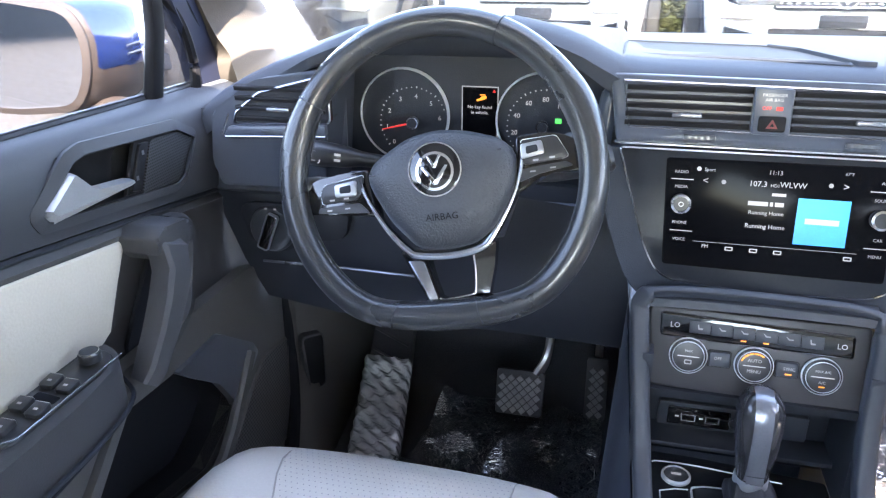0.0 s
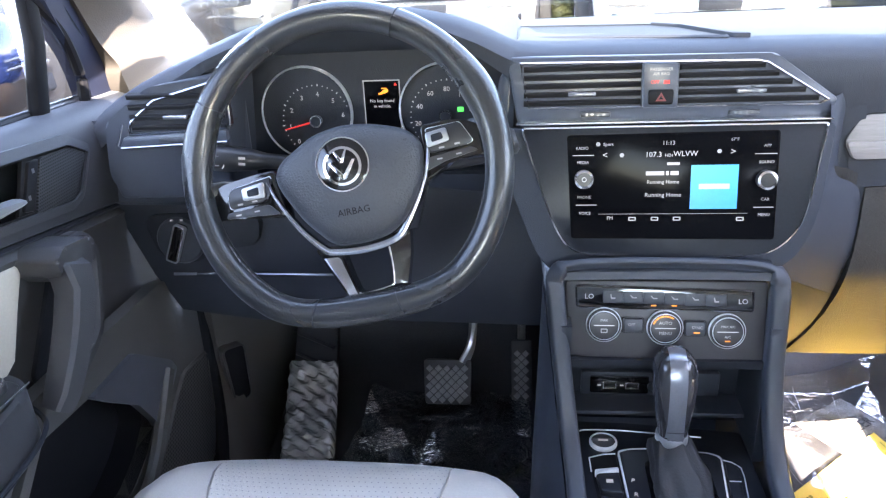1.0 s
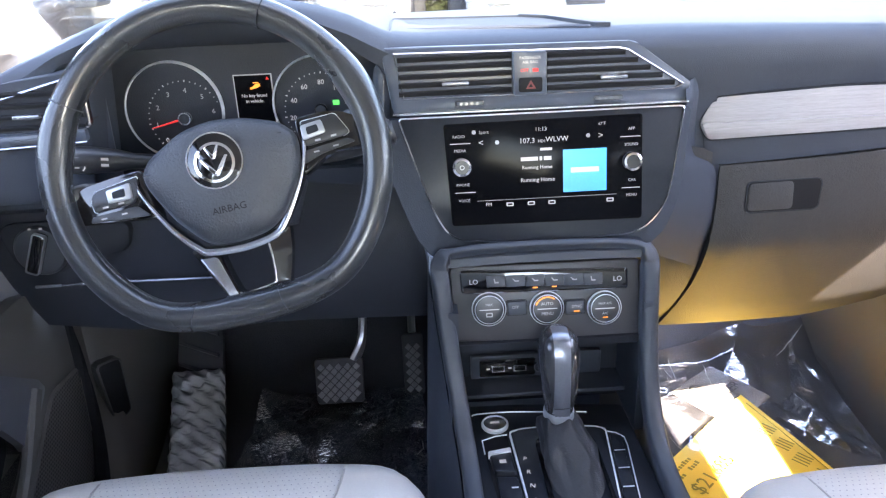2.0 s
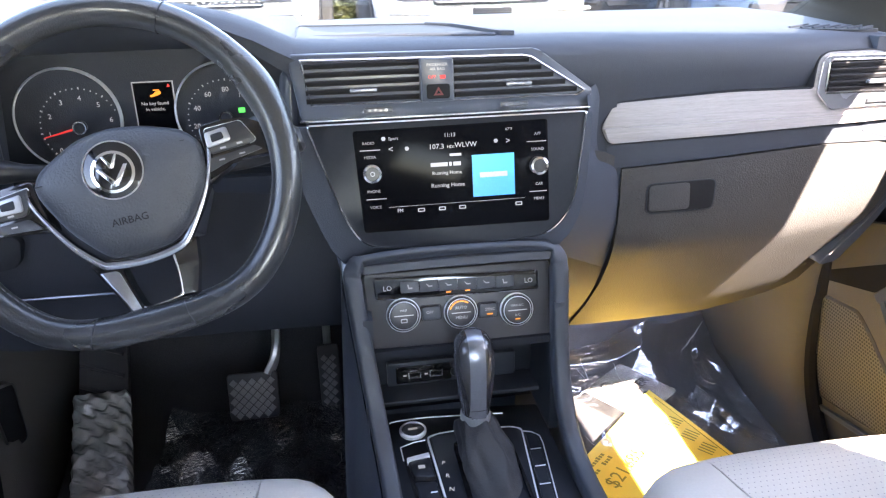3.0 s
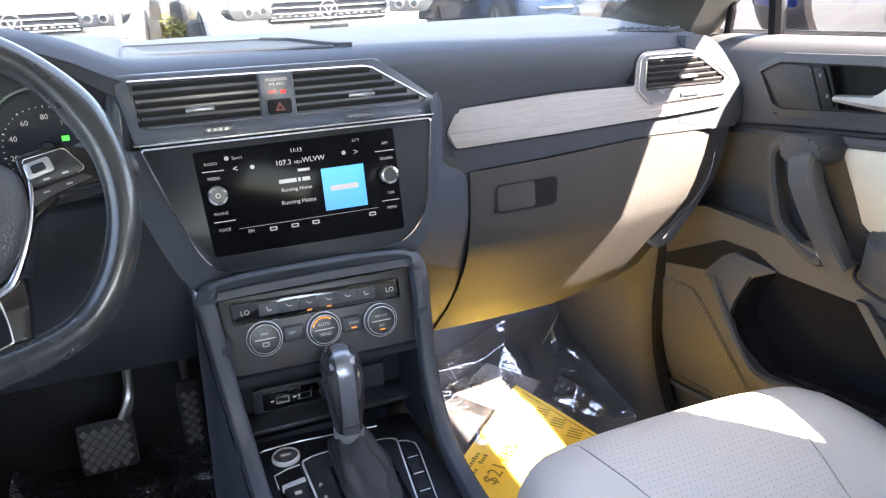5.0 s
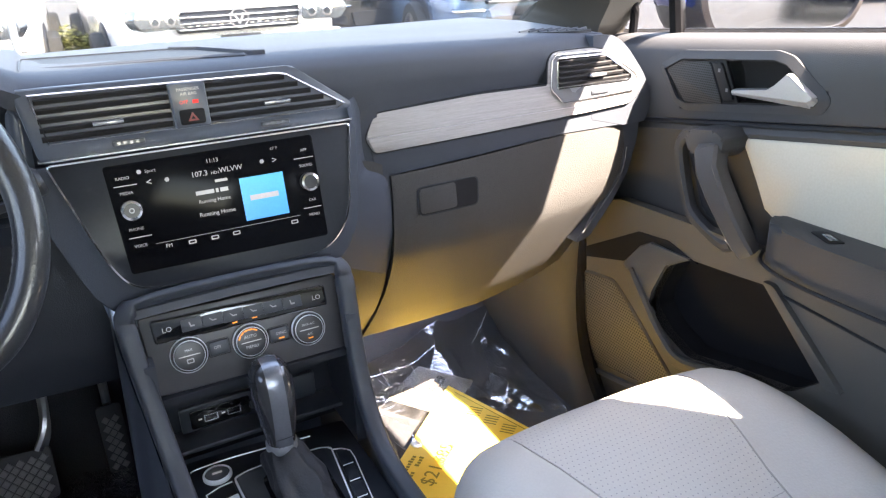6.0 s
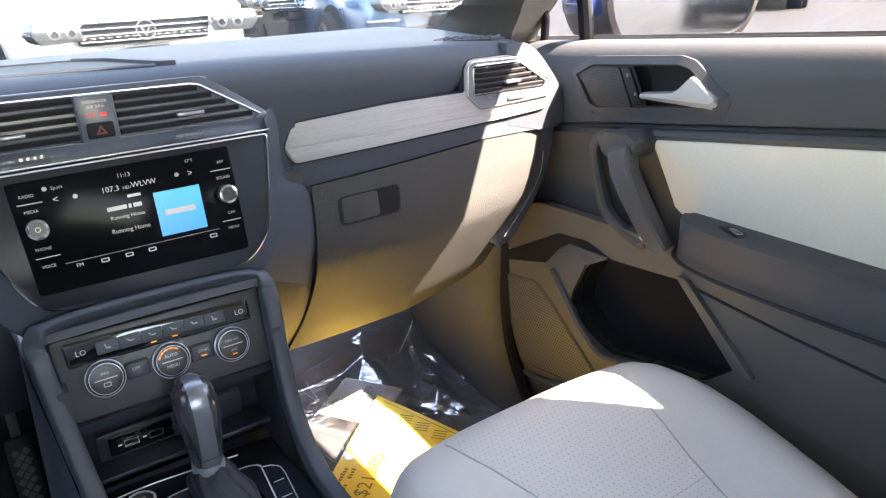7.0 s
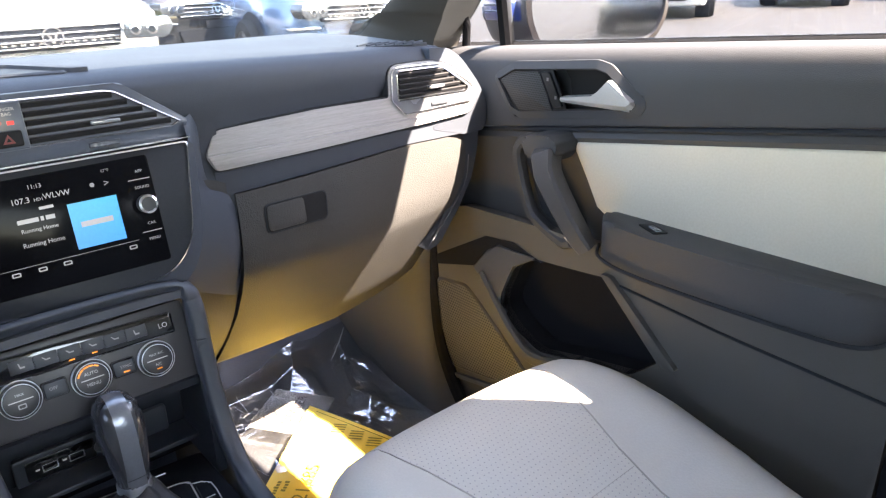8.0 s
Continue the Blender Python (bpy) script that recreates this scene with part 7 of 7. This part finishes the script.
# ---- door mirrors ----
def mirror(side, dz, dx, turn):
    r = root("door_mirror", (side * 0.85, 0.15, 1.05 + dz), "blue-capped door mirror with bronze-grey lower housing", "mirror", "door mirrors")

    def W(x, y, z):
        return Vector((side * x + dx, y, z + dz))
    out = [(0.992, 1.106), (0.962, 1.16), (0.956, 1.222), (0.980, 1.268), (1.10, 1.286), (1.24, 1.272), (1.305, 1.22), (1.300, 1.16), (1.270, 1.114), (1.10, 1.098)]
    MM = plane(W(1.13 - 1.13 * math.cos(turn), 0.154 + 1.13 * math.sin(turn), 0), (0, 0.02, 1), (math.cos(turn), -side * math.sin(turn), 0))
    o2 = fillet([(side * x, z) for x, z in out], 0.03, 4)
    c = Vector((side * 1.13, 1.19))
    lean = lerp([-0.21, -0.155, -0.11, -0.06, -0.02, 0.0], [0.020, 0.030, 0.030, 0.020, 0.004, 0.0])
    rows = []
    for s, d in ((1.0, 0.0), (1.025, -0.004), (1.035, -0.02), (1.04, -0.06), (1.03, -0.11), (0.96, -0.155), (0.78, -0.185), (0.4, -0.20)):
        rows.append([MM @ Vector((c.x + (p.x - c.x) * s - side * lean(d), c.y + (p.y - c.y) * s, d)) for p in o2])
    up_bm, lo_bm = bmesh.new(), bmesh.new()
    cut = 1.168
    part("housing", loft(rows, True, True, lo_bm), MIRLOW, r, "bronze-grey mirror housing")
    cap_rows = []
    for s, d in ((1.028, -0.008), (1.044, -0.018), (1.050, -0.064), (1.04, -0.113), (0.97, -0.160), (0.79, -0.191), (0.4, -0.207)):
        cap_rows.append([MM @ Vector((c.x + (p.x - c.x) * s - side * lean(d), max(cut, c.y + (p.y - c.y) * s), d)) for p in o2])
    part("cap", loft(cap_rows, True, True, up_bm), CARBLUE, r, "blue painted mirror cap")
    g = [tuple(p) for p in grow(o2, -0.010)]
    part("mirror_glass", slab(MM @ Matrix.Translation((0, 0, 0.004)), g, -0.004, 0.0), MIRROR, r, "mirror glass")
    part("mirror_rim", ring(MM, [tuple(p) for p in grow(o2, 0.001)], g, 0.0, 0.010, 0.004), MIRLOW, r)
    foot = []
    for x, y0, y1, z0, z1 in ((0.79, 0.06, 0.19, 1.02, 1.085), (0.86, 0.10, 0.23, 1.02, 1.095), (0.93, 0.16, 0.28, 1.04, 1.11), (1.00, 0.21, 0.30, 1.07, 1.125), (1.06, 0.23, 0.30, 1.10, 1.14)):
        ym, zm, a_, b_ = (y0 + y1) / 2, (z0 + z1) / 2, (y1 - y0) / 2, (z1 - z0) / 2
        foot.append([W(x, ym + a_ * math.cos(t), zm + b_ * math.sin(t)) for t in [2 * math.pi * i / 16 for i in range(16)]])
    part("foot", loft(foot, True, True), MIRLOW, r, "bronze-grey mirror foot")
    for k in range(2):
        part("lamp_line", tube([W(0.938, 0.235 + 0.02, 1.188 + 0.013 * k), W(0.934, 0.275, 1.190 + 0.013 * k), W(0.938, 0.31, 1.189 + 0.012 * k)], 0.0022, 5), BLUEGREY, r)


mirror(-1, -0.060, -0.026, 0.12)
mirror(1, -0.014, 0.002, 0.34)

# ---- outside ----
ASPHALT = material("sunlit_asphalt", (0.050, 0.045, 0.039), 0.9, grain=0.6, scale=60, var=0.15, stain=0.4)
CONCRETE = material("pale_concrete", (0.30, 0.29, 0.27), 0.9, grain=0.4, scale=40, var=0.12, stain=0.8)
GRASS = material("mown_grass", (0.085, 0.095, 0.028), 0.95, grain=0.8, scale=90, var=0.35, stain=2)
LEAF = material("shrub_leaves", (0.07, 0.09, 0.022), 0.7, var=0.35, scale=20)
LEAF2 = material("dry_ground_cover", (0.15, 0.15, 0.04), 0.8, var=0.35, scale=20)
WHITECAR = material("white_car_paint", (0.66, 0.66, 0.66), 0.2, coat=1.0, var=0.02)
SILVERCAR = material("silver_car_paint", (0.16, 0.165, 0.16), 0.25, 0.4, coat=1.0, var=0.04)
GREYCAR = material("dark_grey_car_paint", (0.035, 0.036, 0.04), 0.2, 0.3, coat=1.0, var=0.05)
BLUECAR = material("mid_blue_car_paint", (0.09, 0.15, 0.25), 0.25, 0.4, coat=1.0, var=0.05)
REDCAR = material("dark_red_car_paint", (0.16, 0.015, 0.012), 0.22, 0.2, coat=1.0, var=0.05)
CARGLASS = material("dark_car_glass", (0.03, 0.035, 0.04), 0.05, coat=0.5)
TYRE = material("tyre_rubber", (0.012, 0.012, 0.012), 0.8, grain=0.3)
ALLOY = material("grey_alloy", (0.5, 0.5, 0.52), 0.3, 0.9)
LAMPG = material("headlamp_lens", (0.10, 0.11, 0.12), 0.06, 0.4, coat=1.0)
STEEL = material("galvanised_post", (0.35, 0.36, 0.37), 0.5, 0.7)
WALLG = material("pale_rendered_wall", (0.50, 0.49, 0.47), 0.9, grain=0.3, scale=30, var=0.08, stain=0.5)

WALLD = material("weathered_dark_wall", (0.05, 0.05, 0.052), 0.9, grain=0.3, scale=30, var=0.12, stain=0.5)

gx = [-400, -120, -60, -30, -15, -5, 5, 15, 30, 60, 120, 400]
solid("ground", loft([[Vector((x, y, 0)) for x in gx] for y in gx]), ASPHALT, (0, 0, 0), "wide sunlit grey asphalt car park", "ground", kind="structure")
solid("grass_verge", box(-14, 1.55, 7.2, 9.0, 0.0, 0.10, 0.02), GRASS, (-4, 8, 0), "low strip of mown grass behind a kerb", "grass", kind="structure")
solid("grass_island", box(1.75, 5.2, 7.8, 13.0, 0.0, 0.07, 0.02), GRASS, (3, 10, 0), "planted island of rough grass between parked cars", "grass", kind="structure")
solid("kerb", box(-14, 1.7, 7.0, 7.2, 0.0, 0.14, 0.02), CONCRETE, (-4, 7.1, 0), "pale concrete kerb", "kerb", kind="structure")


def suv(at, yaw, paint, lab, body=(4.7, 1.9, 1.7), group="parked cars", hood=1.03):
    """A parked sport utility car, its nose along +y before it is turned."""
    L, Wd, H = body
    r = root("parked_car", at, lab, "car", group)
    R = Matrix.Translation(at) @ Matrix.Rotation(radians(yaw), 4, "Z")
    hw = Wd / 2

    def P(x, y, z):
        return R @ Vector((x, y, z))
    # sections from tail to nose: y, lower z, belt z, half width at belt
    secs = [(-L / 2, 0.55, 0.95, 0.80), (-L / 2 + 0.06, 0.38, 1.02, 0.90), (-L / 2 + 0.5, 0.30, 1.06, 0.985), (-0.6, 0.26, 1.04, 1.0), (0.7, 0.26, 1.03, 1.0), (L / 2 - 1.15, 0.28, hood, 0.985), (L / 2 - 0.55, 0.27, hood - 0.03, 0.965), (L / 2 - 0.20, 0.27, hood - 0.09, 0.90), (L / 2 - 0.07, 0.30, hood - 0.16, 0.84), (L / 2, 0.40, hood - 0.24, 0.78)]
    rows = []
    for y, z0, z1, w in secs:
        w *= hw
        zm = (z0 + z1) / 2
        nose = 0.05 * max(0, (y - (L / 2 - 0.3)) / 0.3)
        half = [(0, z1 + 0.035), (w * 0.55, z1 + 0.028), (w * 0.88, z1), (w, z1 - 0.07), (w * 1.0, zm + 0.02), (w * 0.99, z0 + 0.12), (w * 0.94, z0), (0, z0 - 0.02)]
        rows.append([P(x, y - nose * (x / w) ** 2 * 1.8, z) for x, z in half] + [P(-x, y - nose * (x / w) ** 2 * 1.8, z) for x, z in half[-2:0:-1]])
    part("body", loft(rows, True, True), paint, r, "", 60)
    cab = []
    for y, z, w in ((-L / 2 + 0.12, 1.0, 0.86), (-L / 2 + 0.42, H - 0.10, 0.70), (-1.0, H, 0.68), (0.0, H - 0.01, 0.68), (0.35, H - 0.07, 0.67), (1.22, hood + 0.01, 0.86)):
        cab.append([P(-w * hw, y, z), P(-w * hw * 0.8, y, z + 0.02), P(w * hw * 0.8, y, z + 0.02), P(w * hw, y, z), P(hw * 0.93, y, 1.0), P(-hw * 0.93, y, 1.0)])
    part("cabin", loft(cab, True, True), CARGLASS, r, "dark tinted windows")
    part("roof", loft([[P(-w * hw, y, z), P(-w * hw * 0.8, y, z + 0.025), P(w * hw * 0.8, y, z + 0.025), P(w * hw, y, z)] for y, z, w in ((-L / 2 + 0.40, H - 0.09, 0.71), (-1.0, H + 0.008, 0.69), (0.0, H, 0.69), (0.36, H - 0.06, 0.68))]), paint, r)
    for s in (-1, 1):
        part("pillar", tube([P(s * 0.68 * hw, 0.34, H - 0.06), P(s * 0.87 * hw, 1.22, hood + 0.01)], 0.035, 6), paint, r)
        part("side_pillar", tube([P(s * 0.70 * hw, -0.35, H - 0.02), P(s * 0.95 * hw, -0.30, 1.0)], 0.04, 6), DARK, r)
        part("side_mirror", box(-0.11, 0.11, -0.06, 0.08, -0.075, 0.075, 0.04), paint, r)
    front = plane(P(0, L / 2 - 0.005, 0), (0, 0, 1), R.to_3x3() @ Vector((-1, 0, 0)))
    gz = hood - 0.30
    gr = part("grille", slab(front, fillet([(-0.50, gz + 0.10), (0.50, gz + 0.10), (0.47, gz - 0.07), (-0.47, gz - 0.07)], 0.02), -0.10, 0.010), DARK, r, "black grille with chrome bars")
    for k in range(4):
        part("grille_bar", slab(front, fillet(rect(-0.49 + 0.008 * k, 0.49 - 0.008 * k, gz + 0.083 - 0.045 * k, gz + 0.097 - 0.045 * k), 0.004), 0.008, 0.022, 0.003), CHROME, gr)
    for k in range(16):
        part("grille_tooth", slab(front, rect(-0.46 + 0.06 * k, -0.425 + 0.06 * k, gz - 0.025, gz - 0.012), 0.008, 0.016), CHROME, gr)
    bg = part("front_badge", lathe(front @ Matrix.Translation((0, gz + 0.02, 0.012)), [(0.075, -0.01), (0.075, 0.008), (0.0, 0.008)], 28), DARK, gr)
    part("badge_ring", ring(front @ Matrix.Translation((0, gz + 0.02, 0.012)), circle(0, 0, 0.076, 28), circle(0, 0, 0.064, 28), 0.004, 0.014), BRIGHT, bg)
    part("badge_chevron", slab(front @ Matrix.Translation((0, gz + 0.02, 0.016)), [(-0.045, 0.035), (-0.028, 0.035), (0, -0.02), (0.028, 0.035), (0.045, 0.035), (0.008, -0.045), (-0.008, -0.045)], 0.002, 0.008), BRIGHT, bg)
    for s in (-1, 1):
        hm = plane(P(s * -0.0, L / 2 - 0.03, 0), (0, 0, 1), R.to_3x3() @ Vector((-1, s * 0.32 * -1, 0)))
        hl = part("headlamp", slab(hm, fillet([(s * -0.50, gz + 0.105), (s * -0.83, gz + 0.13), (s * -0.86, gz + 0.06), (s * -0.80, gz - 0.02), (s * -0.50, gz - 0.02)], 0.02), -0.14, 0.16 - 0.13, 0.012), LAMPG, r, "clear headlamp")
        for q in (0.58, 0.70):
            part("lamp_lens", lathe(hm @ Matrix.Translation((s * -q, gz + 0.045, 0.03)), [(0.040, -0.02), (0.040, 0.001), (0.032, 0.004), (0.0, 0.003)], 20), BRIGHT, hl)
            part("lens_core", lathe(hm @ Matrix.Translation((s * -q, gz + 0.045, 0.034)), [(0.026, -0.01), (0.026, 0.002), (0.0, 0.003)], 16), CARGLASS, hl)
        part("day_lamp", slab(hm, fillet([(s * -0.50, gz + 0.098), (s * -0.82, gz + 0.122), (s * -0.83, gz + 0.106), (s * -0.50, gz + 0.084)], 0.004), 0.028, 0.034, 0.002), WHITECAR, hl, "white daytime lamp strip")
        part("lower_intake", slab(front, fillet([(s * 0.55, gz - 0.25), (s * 0.80, gz - 0.20), (s * 0.80, gz - 0.32), (s * 0.55, gz - 0.34)], 0.02), -0.2, -0.03), DARK, r)
        part("bumper_strip", slab(front, fillet(rect(min(s * 0.50, s * 0.84), max(s * 0.50, s * 0.84), gz - 0.14, gz - 0.115), 0.006), -0.10, -0.005, 0.004), CHROME, r)
    part("bumper_intake", slab(front, fillet([(-0.50, gz - 0.20), (0.50, gz - 0.20), (0.46, gz - 0.36), (-0.46, gz - 0.36)], 0.03), -0.2, 0.004), DARK, r)
    part("plate_holder", slab(front, fillet(rect(-0.16, 0.16, gz - 0.19, gz - 0.10), 0.008), 0, 0.012, 0.003), DARK, r)
    for s in (-1, 1):
        for y in (L / 2 - 0.92, -L / 2 + 0.95):
            wm = plane(P(s * (hw - 0.10), y, 0.36), (0, 0, 1), R.to_3x3() @ Vector((0, s, 0)))
            wm = wm if (wm.to_3x3() @ Vector((0, 0, 1))).dot(R.to_3x3() @ Vector((s, 0, 0))) > 0 else wm @ Matrix.Rotation(math.pi, 4, "Y")
            part("wheel_arch", lathe(wm, [(0.44, -0.2), (0.44, 0.085), (0.40, 0.095), (0.0, 0.09)], 28), DARK, r)
            w_ = part("wheel", lathe(wm, [(0.25, 0.0), (0.35, 0.0), (0.36, 0.04), (0.36, 0.16), (0.34, 0.19), (0.25, 0.20), (0.24, 0.15), (0.0, 0.15)], 32), TYRE, r, "black tyre on alloy wheel")
            part("wheel_rim", ring(wm, circle(0, 0, 0.25, 32), circle(0, 0, 0.22, 32), 0.12, 0.19), ALLOY, w_)
            for k in range(5):
                part("wheel_spoke", slab(wm @ Matrix.Rotation(2 * math.pi * k / 5, 4, "Z"), [(-0.03, 0.0), (0.03, 0.0), (0.045, 0.23), (-0.045, 0.23)], 0.14, 0.185, 0.01), ALLOY, w_)
    return r


def place_mirrors():
    """Sets each parked car's door mirrors at its windscreen foot."""
    for ob in list(scene.objects):
        if ob.name.startswith("side_mirror"):
            r = ob.parent
            kids = [c for c in r.children if c.name.startswith("side_mirror")]
            s = -1 if ob is kids[0] else 1
            yaw = r["yaw"]
            v = Matrix.Rotation(radians(yaw), 4, "Z") @ Vector((s * 1.02, 0.80, 1.08))
            me = ob.data
            me.transform(Matrix.Translation(r.location + v) @ Matrix.Rotation(radians(yaw), 4, "Z") @ Matrix.Translation(r.location))


def car(az, dist, yaw, paint, lab, **kw):
    """A car whose nose stands at that bearing and distance from the driver's eyes."""
    L = kw.get("body", (4.7, 1.9, 1.7))[0]
    nose = Vector((-0.17 + dist * math.sin(radians(az)), -0.82 + dist * math.cos(radians(az)), 0))
    at = nose - Matrix.Rotation(radians(yaw), 3, "Z") @ Vector((0, L / 2, 0))
    r = suv(at, yaw, paint, lab, **kw)
    r["yaw"] = yaw
    return r


car(13.6, 6.2, 180, WHITECAR, "white sport utility car parked facing the windscreen", hood=1.10)
car(-7.5, 6.6, 178, WHITECAR, "white sport utility car parked nose-on beyond a post", hood=1.08)
car(-26, 7.4, 176, SILVERCAR, "silver sport utility car parked beside the verge", hood=1.06)
car(-41, 6.0, 172, GREYCAR, "dark grey car parked past the driver's mirror", hood=1.05)
car(24.5, 9.6, 182, GREYCAR, "dark grey sport utility car parked at an angle", hood=1.08)
car(35.0, 8.2, 172, BLUECAR, "mid-blue sport utility car parked facing the lot", hood=1.08)
car(57.0, 17.0, 120, WHITECAR, "white sport utility car parked across the lot")
car(66.0, 21.0, 110, REDCAR, "dark red pickup-like car far across the lot")
car(73.0, 24.0, 110, GREYCAR, "dark car far across the lot")
car(150.0, 13.0, 20, WHITECAR, "white sport utility car parked behind, seen in the door mirror")
car(158.0, 17.0, 15, GREYCAR, "dark grey car parked behind, seen in the door mirror")
place_mirrors()


def shrub(at, rad, hgt, n, mat, lab):
    random.seed(int(at[0] * 100) + 7)
    bm = bmesh.new()
    for _ in range(n):
        a, q = random.uniform(0, 2 * math.pi), random.random() ** 0.5
        x, y = at[0] + rad * q * math.cos(a) * 1.3, at[1] + rad * q * math.sin(a)
        top = hgt * (1 - q * q) ** 0.5 * (0.8 + 0.35 * noise.noise(Vector((x * 3, y * 3, 0))))
        z = at[2] + random.random() ** 0.5 * max(0.05, top)
        s = random.uniform(0.02, 0.05)
        d = Matrix.Rotation(random.uniform(0, 6.3), 3, "Z") @ Matrix.Rotation(random.uniform(-1.2, 1.2), 3, "X")
        vs = [bm.verts.new(Vector((x, y, z)) + d @ Vector(p)) for p in ((-s, 0, 0), (0, -s * 0.45, s * 0.1), (s, 0, 0), (0, s * 0.45, s * 0.1))]
        bm.faces.new(vs)
    return solid("shrub", bm, mat, at, lab, "shrub", "verge shrubs", "stuff")


shrub((0.25, 8.2, 0.08), 0.55, 0.55, 3200, LEAF2, "low yellow-green shrub on the verge")
shrub((-3.6, 9.2, 0.0), 1.6, 0.9, 5200, LEAF, "loose green shrubs behind the parked cars")
shrub((3.0, 12.0, 0.0), 2.0, 0.8, 4200, LEAF2, "dry yellow-green planting beyond the cars")
for x, y in ((-0.28, 5.3), (-0.62, 6.4), (0.72, 6.6), (-2.1, 6.5)):
    p = solid("post", tube([(x, y, 0), (x, y, 2.4)], 0.028, 8), STEEL, (x, y, 0), "slim grey steel post beside the verge", "post", "posts on the verge")
solid("building_far", box(-60, 40, 48, 50, 0, 5.0), WALLG, (0, 48, 0), "long pale rendered building far behind the lot", "building", kind="structure")
solid("building_rear", box(-34, -7.0, -13.8, -13.2, 0, 3.0), WALLD, (-20, -13.5, 0), "long grey wall behind the car, seen in the mirror", "building", kind="structure")
